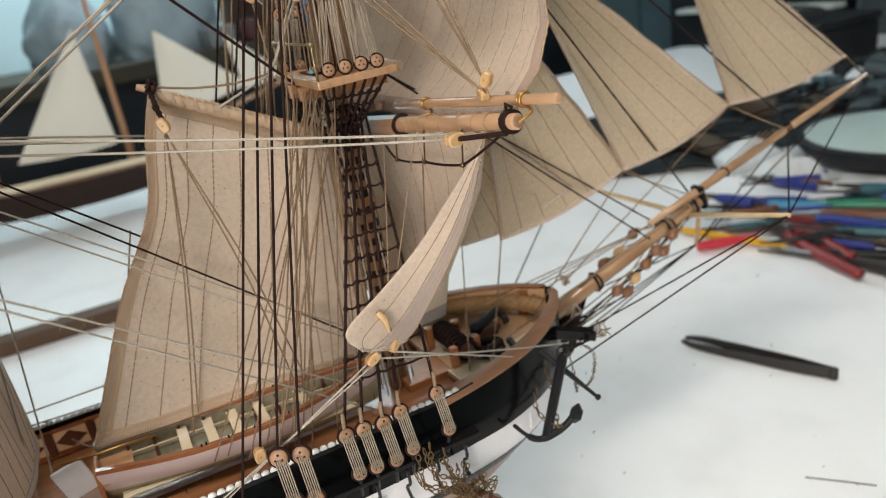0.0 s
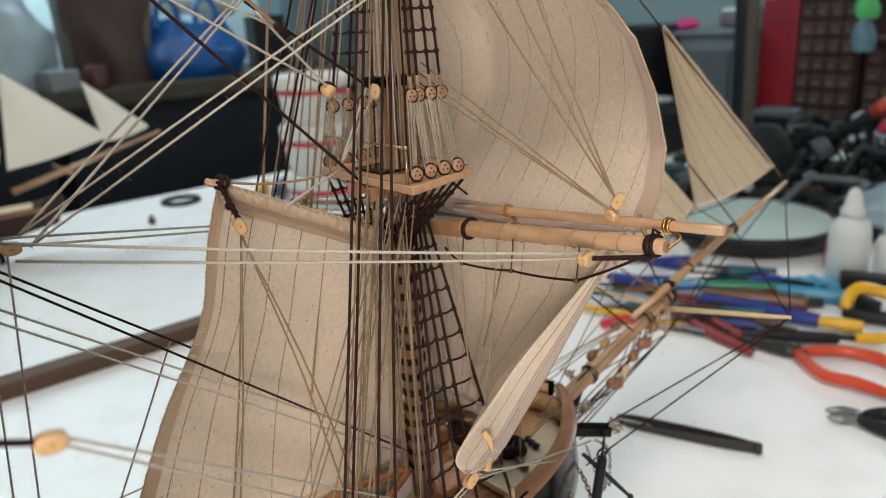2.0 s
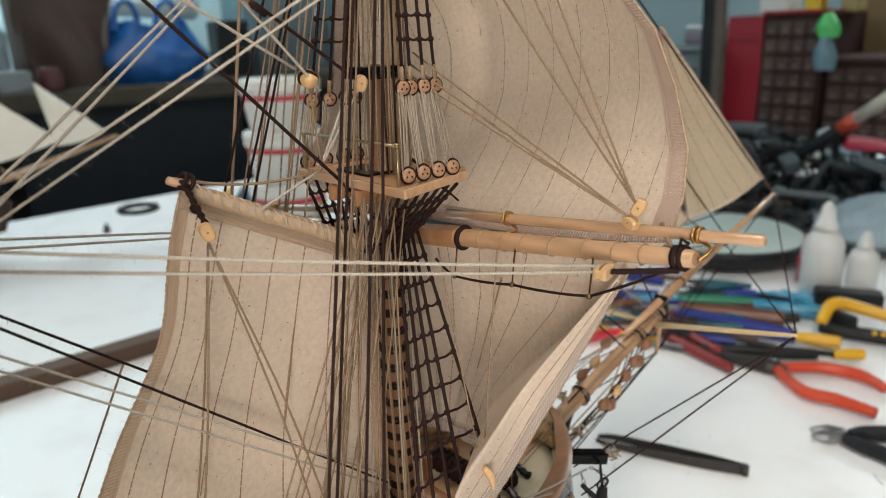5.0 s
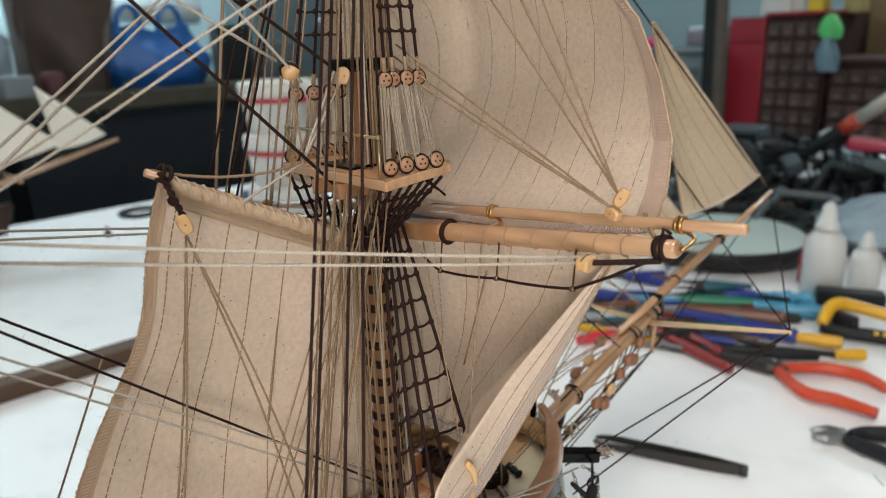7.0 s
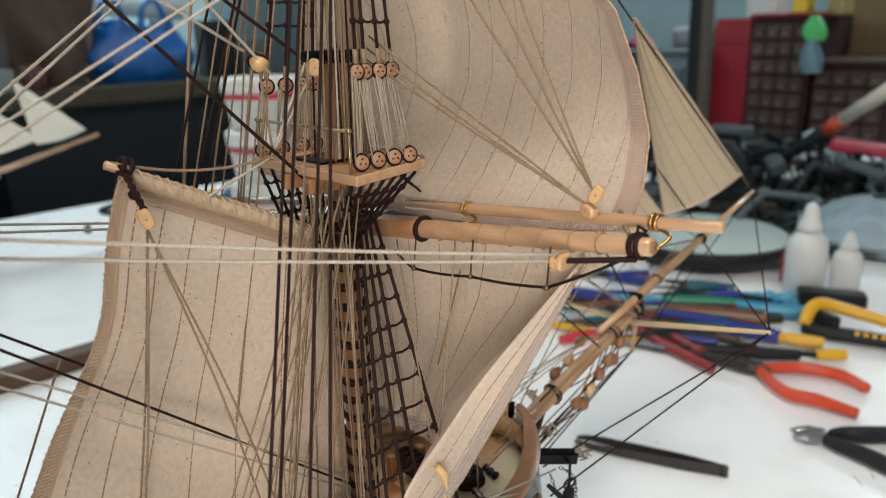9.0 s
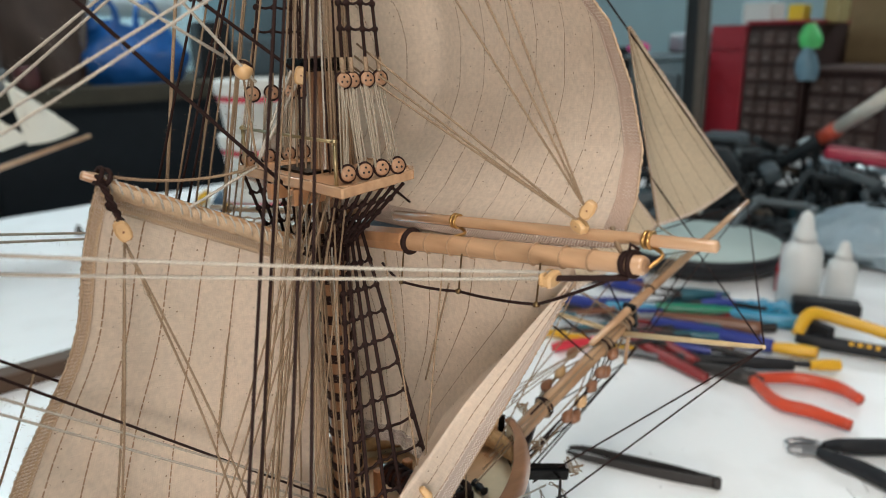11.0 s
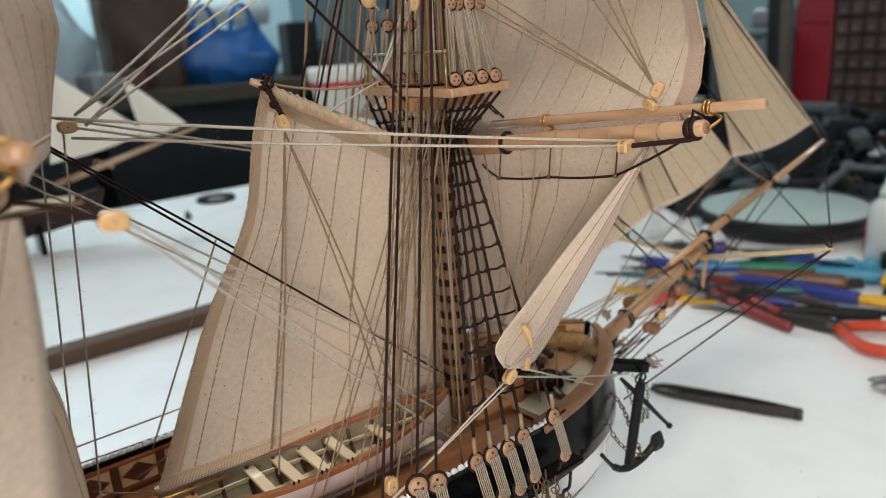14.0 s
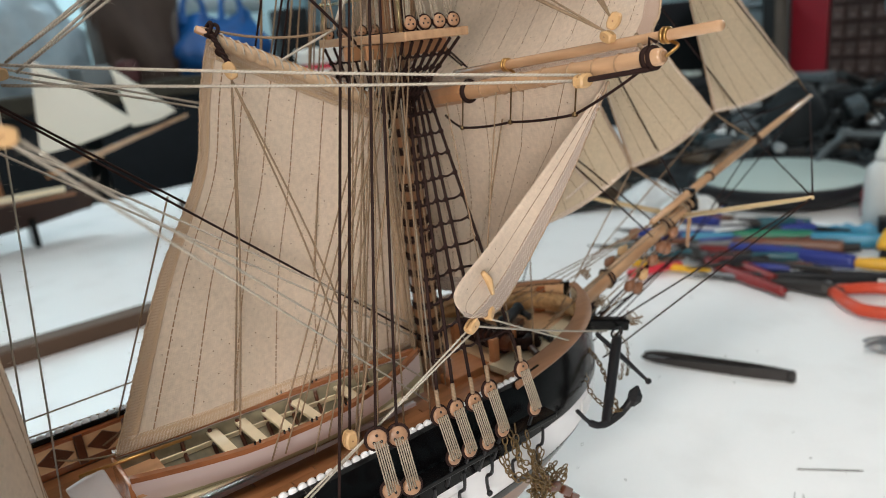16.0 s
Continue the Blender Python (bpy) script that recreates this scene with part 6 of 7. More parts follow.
# tweezers: two sprung blades
tw = thing("tweezers", (0.38, 0.05, 0), "dark metal tweezers lying flat on the white bench", "tweezers", "hand tools on the bench")
for s in (-1, 1):
    e, n_ = Vector((0.3960, -0.0200, 0.0065)), Vector((0.3500, 0.1130, 0.0040))
    side = Vector((0.94, 0.34, 0)) * s
    line = [e, P3(e, n_, 0.25) + side * 0.0046, P3(e, n_, 0.6) + side * 0.0068, P3(e, n_, 0.88) + side * 0.0078, n_ + side * 0.0036]
    pts = smooth_line(line, 6)
    last = len(pts) - 1
    g = Geo().sheet(lambda u, v: pts[round(u * last)] + Vector((0, 0, (v - 0.5) * 0.0120 * (1 - 0.75 * u ** 1.5))), last, 4, 0.0020)
    part("blade", g, GREY_STEEL, tw)
part("butt", Geo().lathe((0.3965, -0.0212, 0.0012), (0, 0, 1), [(0, 0.0030), (0.0008, 0.0040), (0.0098, 0.0040), (0.0106, 0.0030)], 16), GREY_STEEL, tw)


def stick(name, a, b, radii, mat, label, category, tip=None, tip_mat=None):
    t = thing(name, (a[0], a[1], 0), label, category, "hand tools on the bench")
    grip("handle", [a, P3(a, b, 0.33), P3(a, b, 0.66), b], radii, mat, t)
    if tip:
        part("blade", Geo().tube([b, tip], [radii[-1] * 0.7, 0.0012], 8), tip_mat or STEEL, t, "", False)
    return t


stick("screwdriver", (0.690, 0.022, 0.010), (0.600, 0.150, 0.010), [0.0070, 0.0085, 0.0070, 0.005], BLACK_P, "black-handled screwdriver lying among the tools", "screwdriver", (0.585, 0.205, 0.008))
stick("file", (0.655, 0.060, 0.020), (0.640, 0.175, 0.018), [0.004, 0.004, 0.004, 0.004], GREY_STEEL, "grey steel file lying among the tools", "file")
stick("marker_pen", (0.722, 0.060, 0.013), (0.690, 0.215, 0.013), [0.0095, 0.0105, 0.0105, 0.0080], BLUE_P, "dark blue plastic marker lying among the tools", "marker pen")
stick("chisel", (0.766, 0.094, 0.013), (0.706, 0.222, 0.013), [0.0115, 0.0120, 0.0115, 0.009], BROWN_P, "brown-handled chisel lying among the tools", "chisel", (0.68, 0.28, 0.010))
stick("marker_pen", (0.800, 0.150, 0.012), (0.740, 0.240, 0.012), [0.0095, 0.0105, 0.0105, 0.0085], GREEN_P, "green plastic marker lying among the tools", "marker pen")
stick("marker_pen", (0.836, 0.055, 0.012), (0.792, 0.150, 0.012), [0.0100, 0.0110, 0.0110, 0.0085], LBLUE_P, "sky-blue plastic marker lying among the tools", "marker pen", (0.80, 0.17, 0.01))
stick("marker_pen", (0.740, 0.240, 0.010), (0.70, 0.300, 0.010), [0.0080, 0.0090, 0.0090, 0.0085], LBLUE_P, "sky-blue plastic marker lying among the tools", "marker pen")
stick("craft_knife", (0.724, -0.020, 0.012), (0.700, 0.006, 0.012), [0.0070, 0.0075, 0.0070, 0.0062], YELLOW_P, "yellow craft knife lying on the bench", "craft knife", (0.632, 0.125, 0.010), BLACK_P)
stick("screwdriver", (0.742, 0.012, 0.012), (0.722, 0.062, 0.012), [0.0075, 0.0085, 0.0080, 0.0060], YELLOW_P, "yellow-handled screwdriver lying among the tools", "screwdriver", (0.69, 0.15, 0.01))
stick("paint_brush", (0.56, 0.33, 0.008), (0.60, 0.19, 0.008), [0.0045, 0.0055, 0.0050, 0.004], YELLOW_P, "yellow-handled brush lying on the bench", "paint brush", (0.612, 0.165, 0.006))
stick("paint_brush", (0.53, 0.27, 0.008), (0.60, 0.235, 0.010), [0.006, 0.007, 0.006, 0.004], plastic("red_plastic", (0.55, 0.03, 0.05)), "red plastic handled tool lying on the bench", "hand tool")
TEAL_P = plastic("teal_plastic", (0.02, 0.10, 0.13))
tool_rnd = random.Random(31)
for k in range(44):
    cx, cy = tool_rnd.uniform(0.60, 0.84), tool_rnd.uniform(0.13, 0.36)
    q, half_ = radians(tool_rnd.uniform(95, 150)), tool_rnd.uniform(0.035, 0.060)
    dv = Vector((math.cos(q), math.sin(q), 0)) * half_
    rr = tool_rnd.uniform(0.0030, 0.0085)
    mat_, word = tool_rnd.choice(((BLACK_P, "black"), (GREY_STEEL, "dark steel"), (BROWN_P, "brown"), (RED_P, "dark red"), (BLUE_P, "dark blue"), (BLUE_P, "dark blue"), (TEAL_P, "teal")))
    c_ = Vector((cx, cy, rr + tool_rnd.choice((0.001, 0.010))))
    stick("needle_file", c_ - dv, c_ + dv * 0.3, [rr * 0.9, rr, rr, rr * 0.8], mat_, word + " needle file lying in the pile of tools", "file", c_ + dv * 1.2, GREY_STEEL)
# pale blotches in the wrapper's colour are painted-in highlights
solo("plastic_wrapper", Geo().sheet(lambda u, v: (0.815 + 0.085 * u + 0.02 * v, 0.165 - 0.105 * u + 0.045 * v, 0.005 + 0.012 * max(0.0, noise.noise((7 * u, 5 * v, 3.0)) + 0.3)), 24, 14, 0.0008), shader("cyan_wrapper_highlights", (0.03, 0.30, 0.52), 0.12, grain=0.25, scale=30, dirt_or_tone=0.7, dirt_or_tone_scale=25, dirt_or_tone_colour=(0.35, 0.55, 0.65), coat=0.7), "glossy cyan-blue plastic wrapper with painted-in pale highlights, on the bench", "wrapper")
# ratcheting cutter with a yellow and black grip
cut = thing("cable_cutter", (0.80, 0.0, 0), "yellow and black cable cutter standing on edge among the tools", "cable cutter", "hand tools on the bench")
grip("upper_grip", [(0.770, 0.048, 0.020), (0.800, 0.044, 0.040), (0.822, 0.010, 0.034), (0.84, -0.075, 0.020)], [0.0075, 0.0090, 0.0085, 0.0075], YELLOW_P, cut)
grip("lower_grip", [(0.775, 0.050, 0.014), (0.778, 0.030, 0.012), (0.790, -0.010, 0.012), (0.812, -0.085, 0.012)], [0.0085, 0.0095, 0.0095, 0.0085], BLACK_P, cut)
part("plate", Geo().box((0.790, 0.026, 0.022), (0.012, 0.034, 0.026), pose(0, 0, 0, 0, 0, -20), 0.003), BLACK_P, cut, "", False)
g = Geo()
for k in range(4):
    g.box((0.7835 + 0.0028 * k, -0.014 - 0.0095 * k, 0.0195), (0.0030, 0.0055, 0.0045), pose(0, 0, 0, 0, 0, 14))
part("bars", g, YELLOW_P, cut, "short yellow bars on the grip", False)
solo("black_case", Geo().box((0.905, 0.058, 0.014), (0.030, 0.090, 0.028), pose(0, 0, 0, 0, 0, -64 + 90), 0.004), BLACK_P, "small black plastic case lying on the bench", "case", smooth=False)


def bottle(x, y, h, r, label, cap_mat, spout=0.4):
    t = thing("glue_bottle", (x, y, 0), label, "glue bottle", "bottles at the back of the bench")
    part("body", Geo().lathe((x, y, 0), (0, 0, 1), [(0, r * 0.9), (0.003, r), (h * 0.52, r), (h * 0.62, r * 0.92), (h * 0.69, r * 0.58), (h * 0.70, r * 0.52)], 28), WHITE_P, t)
    part("cap", Geo().lathe((x, y, h * 0.70), (0, 0, 1), [(0, r * 0.60), (h * 0.07, r * 0.58), (h * 0.10, r * 0.46), (h * 0.22, r * 0.34), (h * 0.27, r * 0.26), (h * 0.30, r * 0.06)], 24), cap_mat, t)
    return t


bottle(0.930, 0.108, 0.150, 0.0295, "tall white plastic glue bottle with a pointed cap", WHITE_P)
bottle(1.005, 0.072, 0.095, 0.022, "small white plastic bottle with a thin nozzle", WHITE_P)
t = thing("paint_bottle", (0.985, 0.150, 0), "small bottle with a bright red cap", "paint bottle", "bottles at the back of the bench")
part("body", Geo().lathe((0.985, 0.150, 0), (0, 0, 1), [(0, 0.013), (0.04, 0.013), (0.05, 0.009)], 20), plastic("red_bottle", (0.42, 0.012, 0.022)), t)
part("cap", Geo().lathe((0.985, 0.150, 0.05), (0, 0, 1), [(0, 0.010), (0.028, 0.007), (0.030, 0.003)], 16), plastic("red_cap", (0.46, 0.012, 0.03)), t)
# turntable: black dish with a pale round top
t = thing("turntable", (1.05, 0.33, 0), "round modelling turntable with a black rim and white top", "turntable")
part("dish", Geo().lathe((1.05, 0.33, 0), (0, 0, 1), [(0, 0.125), (0.010, 0.145), (0.030, 0.160), (0.040, 0.160), (0.040, 0.148), (0.034, 0.146)], 48), BLACK_P, t)
part("disc", Geo().lathe((1.05, 0.33, 0.033), (0, 0, 1), [(0, 0.145), (0.005, 0.145), (0.006, 0.143)], 48), shader("pale_disc", (0.44, 0.53, 0.50), 0.5, grain=0.05, scale=20, dirt_or_tone=0.3, dirt_or_tone_scale=9, dirt_or_tone_colour=(0.28, 0.34, 0.33)), t)
solo("crumpled_cloth", Geo().sheet(lambda u, v: (0.80 + 0.09 * u, 0.32 + 0.12 * v, 0.004 + 0.045 * math.sin(math.pi * u) * math.sin(math.pi * v) * (0.7 + 0.5 * noise.noise((u * 5, v * 5, 1.0)))), 24, 24, 0.002), WHITE_P, "crumpled white paper tissue on the bench", "tissue")
# pencil marks and shavings on the bench
SCRATCH = shader("dark_bits", (0.10, 0.09, 0.085), 0.8, grain=0.3, scale=200)
for a, b in (((0.270, -0.090), (0.300, -0.125)), ((0.43, -0.16), (0.455, -0.19)), ((0.36, -0.20), (0.352, -0.225)), ((0.56, -0.14), (0.575, -0.15)), ((0.30, -0.17), (0.318, -0.176))):
    m_ = ((a[0] + b[0]) / 2 + 0.002, (a[1] + b[1]) / 2 - 0.002, 0.0006)
    solo("shaving", Geo().tube(smooth_line([(a[0], a[1], 0.0005), m_, (b[0], b[1], 0.0006)]), 0.0005, 5), SCRATCH, "thin dark thread scrap lying on the bench", "scrap", "scraps on the bench")
g = Geo()
rnd = random.Random(5)
for k in range(90):
    x, y = rnd.uniform(0.15, 0.75), rnd.uniform(-0.35, 0.35)
    s_ = rnd.uniform(0.0003, 0.0009)
    g.box((x, y, s_ * 0.4), (s_ * rnd.uniform(1, 3), s_, s_ * 0.8), pose(0, 0, 0, 0, 0, rnd.uniform(0, 180)))
for k in range(26):
    x, y, q = rnd.uniform(0.22, 0.60), rnd.uniform(-0.30, -0.10), rnd.uniform(20, 60)
    g.box((x, y, 0.0002), (rnd.uniform(0.006, 0.030), 0.0004, 0.0003), pose(0, 0, 0, 0, 0, q))
solo("dust", g, SCRATCH, "scattered dark sawdust specks on the bench", "dust", kind="stuff", smooth=False)


# ---- far end of the room ----
DARKWOOD = shader("dark_shelf_wood", (0.050, 0.040, 0.032), 0.5, grain=0.3, scale=40, stretch=(0.1, 1, 1))
KRAFT = shader("brown_paper", (0.062, 0.042, 0.034), 0.85, grain=0.3, scale=14, bump=0.004, dirt_or_tone=0.7, dirt_or_tone_scale=7, dirt_or_tone_colour=(0.030, 0.014, 0.012))
BLUEBAG = shader("blue_carrier", (0.008, 0.095, 0.32), 0.38, grain=0.35, scale=22, bump=0.010, dirt_or_tone=0.75, dirt_or_tone_scale=11, dirt_or_tone_colour=(0.003, 0.030, 0.13))
t = thing("back_counter", (0.7, 2.25, -0.75), "dark workshop counter with near-black panels for the dark underneath", "counter")
part("counter_top", Geo().box((0.35, 2.40, 0.255), (2.5, 0.86, 0.05), None, 0.004), shader("worn_counter", (0.046, 0.041, 0.030), 0.7, grain=0.3, scale=30, dirt_or_tone=0.4, dirt_or_tone_scale=6), t, "", False)
# near-black panels paint in the dark space under the counter
for x in (-0.85, -0.1, 0.65, 1.4):
    part("panel", Geo().box((x, 2.32, -0.25), (0.70, 0.58, 0.96), None, 0.004), shader("under_counter_dark", (0.012, 0.016, 0.020), 0.5, grain=0.2, scale=30), t, "", False)
TEAL_CUP = shader("teal_cupboard", (0.095, 0.155, 0.180), 0.5, grain=0.15, scale=10, dirt_or_tone=0.4, dirt_or_tone_scale=3)
# cupboard shape added to darken the right of the back wall
t = thing("added_cupboard", (2.2, 2.85, -0.75), "tall teal cupboard shape added for the darker part of the back wall", "cupboard")
part("carcass", Geo().box((2.25, 2.88, 0.25), (1.60, 0.22, 2.0), None, 0.006), TEAL_CUP, t, "", False)
for x in (1.66, 2.06, 2.46, 2.86):
    part("door", Geo().box((x, 2.762, 0.28), (0.385, 0.02, 1.86), None, 0.004), TEAL_CUP, t, "", False)
    part("handle", Geo().tube([(x + 0.15, 2.745, 0.40), (x + 0.15, 2.745, 0.55)], 0.008, 8), STEEL, t)
# paper bag with loop handles
t = thing("paper_bag", (0.52, 2.18, 0.28), "brown paper carrier bag standing on the back counter", "paper bag")
def bag_top(u):
    return 0.362 - 0.085 * u


part("front", Geo().sheet(lambda u, v: (0.385 + 0.205 * u + 0.05 * u * v - 0.012 * v + 0.012 * math.sin(8 * v), 2.10 + 0.025 * math.sin(7 * u + 4 * v), 0.281 + bag_top(u) * v + 0.006 * math.sin(9 * u) * v), 18, 18, 0.004), KRAFT, t)
part("back", Geo().sheet(lambda u, v: (0.385 + 0.205 * u + 0.05 * u * v, 2.26 + 0.02 * math.sin(5 * u), 0.281 + (bag_top(u) - 0.012) * v), 14, 14, 0.004), KRAFT, t)
for u_, x_ in ((0, 0.382), (1, 0.592)):
    part("side", Geo().sheet(lambda u, v: (x_ + 0.046 * u_ * v - 0.010 * math.sin(3.1 * u) * v * (1 - 2 * u_), 2.10 + 0.16 * u, 0.281 + (bag_top(u_) - 0.006) * v), 6, 10, 0.004), KRAFT, t)
part("handle", Geo().tube(smooth_line([(0.455, 2.10, 0.58), (0.458, 2.10, 0.655), (0.487, 2.10, 0.668), (0.528, 2.10, 0.650), (0.540, 2.10, 0.56)]), 0.0085, 8), KRAFT, t)
part("sticker", Geo().sheet(lambda u, v: (0.42 + 0.05 * u, 2.070 + 0.010 * u, 0.585 + 0.028 * v - 0.035 * u), 6, 4, 0.003), shader("purple_print", (0.14, 0.07, 0.16), 0.7, grain=0.3, scale=30), t, "faded purple patch")


def carrier(x0, x1, y, z0, z1, label):
    t = thing("plastic_bag", ((x0 + x1) / 2, y, z0), label, "plastic bag")
    cx, w = (x0 + x1) / 2, (x1 - x0) / 2

    def fn(u, v):
        q = 2 * math.pi * u
        puff = 0.70 + 0.35 * math.sin(math.pi * min(1, v + 0.12)) + 0.14 * noise.noise((3 * math.cos(q), 3 * math.sin(q), 3 * v)) + 0.03 * noise.noise((11 * math.cos(q), 11 * math.sin(q), 9 * v))
        ear = 0.035 * max(0.0, abs(math.cos(q)) - 0.35) * v ** 3
        return (cx + w * puff * math.cos(q), y + 0.10 * puff * math.sin(q), z0 + (z1 - z0) * v * (1 + 0.05 * math.sin(5 * q)) + ear)
    part("sack", Geo().sheet(fn, 48, 20, 0.002), BLUEBAG, t)
    for xx in (cx - w * 0.55, cx + w * 0.22):
        part("handle", Geo().tube(smooth_line([(xx - 0.035, y - 0.05, z1 - 0.01), (xx - 0.030, y - 0.06, z1 + 0.05), (xx + 0.004, y - 0.06, z1 + 0.075), (xx + 0.030, y - 0.06, z1 + 0.045), (xx + 0.035, y - 0.05, z1 - 0.01)]), [0.016, 0.014, 0.012, 0.010, 0.010, 0.009, 0.009, 0.009, 0.009, 0.008, 0.008, 0.008, 0.008, 0.008, 0.009, 0.009, 0.009, 0.009, 0.010, 0.010, 0.011, 0.012, 0.013, 0.014, 0.016], 8), BLUEBAG, t)


carrier(0.600, 0.935, 2.15, 0.281, 0.455, "bright blue knotted plastic carrier bag on the back counter")
# clutter along the back counter
WRAP_PALE = shader("white_wrap", (0.62, 0.66, 0.68), 0.35, grain=0.2, scale=30, bump=0.004, coat=0.2)
CLEAR_FILM = shader("pale_film", (0.30, 0.38, 0.43), 0.30, grain=0.3, scale=18, bump=0.020, dirt_or_tone=0.5, dirt_or_tone_scale=12, dirt_or_tone_colour=(0.16, 0.22, 0.26))


def crumpled(name, cx, cy, z0, rx, ry, h, mat, label, category, seed):
    """A limp bag of thin film, creased and folded in at the top."""
    def fn(u, v):
        q = 2 * math.pi * u
        k = 0.75 + 0.30 * math.sin(math.pi * min(1, v + 0.2)) + 0.22 * noise.noise((2.4 * math.cos(q) + seed, 2.4 * math.sin(q), 2.6 * v)) + 0.14 * noise.noise((9 * math.cos(q) + seed, 9 * math.sin(q), 8 * v))
        k *= 1 - 0.75 * v ** 4
        return (cx + rx * k * math.cos(q), cy + ry * k * math.sin(q), z0 + h * v + 0.03 * h * noise.noise((3 * u, seed, v)))
    return solo(name, Geo().sheet(fn, 40, 18, 0.0015), mat, label, category)


crumpled("plastic_bag", 0.18, 2.16, 0.281, 0.15, 0.10, 0.36, CLEAR_FILM, "pale translucent plastic sack slumped on the back counter", "plastic bag", 3.0)
crumpled("plastic_bag", -0.10, 2.20, 0.281, 0.12, 0.10, 0.28, CLEAR_FILM, "pale translucent plastic sack slumped on the back counter", "plastic bag", 7.0)
solo("carton", Geo().box((0.31, 2.03, 0.311), (0.09, 0.08, 0.06), pose(0, 0, 0, 0, 0, 18), 0.004), shader("carton_card", (0.16, 0.18, 0.19), 0.7, grain=0.1, scale=40), "small grey carton on the back counter", "carton", smooth=False)
solo("red_tin", Geo().lathe((0.415, 2.02, 0.281), (0, 0, 1), [(0, 0.030), (0.004, 0.033), (0.055, 0.033), (0.060, 0.029), (0.066, 0.029)], 20), shader("dull_red_tin", (0.06, 0.012, 0.012), 0.5, grain=0.2, scale=40), "dull red tin on the back counter", "tin")
solo("black_case", Geo().box((1.065, 2.20, 0.375), (0.115, 0.12, 0.19), pose(0, 0, 0, 0, 0, -10), 0.008), shader("black_leatherette", (0.012, 0.014, 0.016), 0.5, grain=0.3, scale=60), "black upright case on the back counter", "case", smooth=False)
solo("grey_case", Geo().box((1.24, 2.24, 0.345), (0.17, 0.14, 0.13), pose(0, 0, 0, 0, 0, 6), 0.008), shader("slate_case", (0.07, 0.10, 0.115), 0.5, grain=0.2, scale=40), "slate-grey case on the back counter", "case", smooth=False)
# glossy cylinder and its rack, added to catch the wall's bright streak
solo("streak_cylinder", Geo().lathe((0.50, 2.75, 0.585), (1, 0.05, -0.055), [(0, 0.052), (0.004, 0.060), (0.72, 0.060), (0.724, 0.052)], 28), shader("streak_gloss", (0.66, 0.76, 0.80), 0.12, grain=0.05, scale=20, coat=0.6), "long glossy pale cylinder standing in for the bright streak behind the bags", "film roll")
solo("streak_rack", Geo().box((0.60, 2.75, 0.400), (0.035, 0.09, 0.240), None, 0.003).box((1.10, 2.75, 0.385), (0.035, 0.09, 0.210), None, 0.003).box((0.85, 2.75, 0.290), (0.60, 0.10, 0.020), None, 0.003), shader("rack_grey", (0.20, 0.25, 0.27), 0.6, grain=0.1, scale=30), "low grey rack added under the streak cylinder", "rack", smooth=False)
# stacked tubs with red bands
TUB = shader("tub_white", (0.72, 0.70, 0.66), 0.4, grain=0.05, scale=30)
RED_BAND = plastic("red_band", (0.60, 0.02, 0.05))
TAN_LABEL = shader("tan_label", (0.50, 0.28, 0.13), 0.6, grain=0.2, scale=40)
for z0 in (0.0, 0.097, 0.194):
    t = thing("plastic_tub", (0.520, 0.965, z0), "white plastic tub with a red band, nested in the stack" if z0 else "white plastic tub with a red band standing on the bench", "plastic tub", "stacked tubs")
    part("tub", Geo().lathe((0.520, 0.965, z0), (0, 0, 1), [(0, 0.052), (0.004, 0.055), (0.116, 0.0715), (0.117, 0.0755), (0.139, 0.0770), (0.143, 0.0720)], 36), TUB, t)
    part("band", Geo().lathe((0.520, 0.965, z0 + 0.105), (0, 0, 1), [(0, 0.0712), (0.009, 0.0725)], 36), RED_BAND, t)
    part("patch", Geo().sheet(lambda u, v: (0.520 + (0.0665 + 0.0055 * v) * math.cos(radians(-72 + 40 * u)), 0.965 + (0.0665 + 0.0055 * v) * math.sin(radians(-72 + 40 * u)), z0 + 0.060 + 0.044 * v), 10, 4, 0.0015), TAN_LABEL, t, "plain tan patch")
# tools by the tubs
pliers((0.53, 1.33, 0.010), ((0.43, 1.235, 0.010), (0.47, 1.17, 0.010)), (0.60, 1.42, 0.008), 0.008, plastic("bright_red_grip", (0.50, 0.02, 0.03)), "red-handled pliers lying at the back of the bench")
stick("screwdriver", (0.665, 1.52, 0.014), (0.60, 1.44, 0.014), [0.012, 0.013, 0.012, 0.008], YELLOW_P, "yellow-handled screwdriver at the back of the bench", "screwdriver", (0.55, 1.40, 0.01))
stick("hand_drill", (0.62, 1.36, 0.022), (0.69, 1.46, 0.022), [0.018, 0.02, 0.02, 0.014], plastic("slate_blue", (0.05, 0.10, 0.16)), "slate-blue tool body at the back of the bench", "hand tool")
solo("rubber_ring", Geo().ring((0.435, 1.56, 0.006), (0, 0, 1), 0.045, 0.006, 28, 8), BLACK_P, "black rubber ring lying on the bench", "rubber ring")
solo("bead", Geo().lathe((0.302, 1.396, 0), (0, 0, 1), [(0, 0.006), (0.006, 0.009), (0.016, 0.006), (0.024, 0.001)], 14), SCRATCH, "small dark cone lying on the bench", "cone")

# second ship model on the far bench
m2 = thing("schooner_model", (0.0, 1.36, 0.0), "smaller dark-hulled ship model with white sails behind", "model ship")
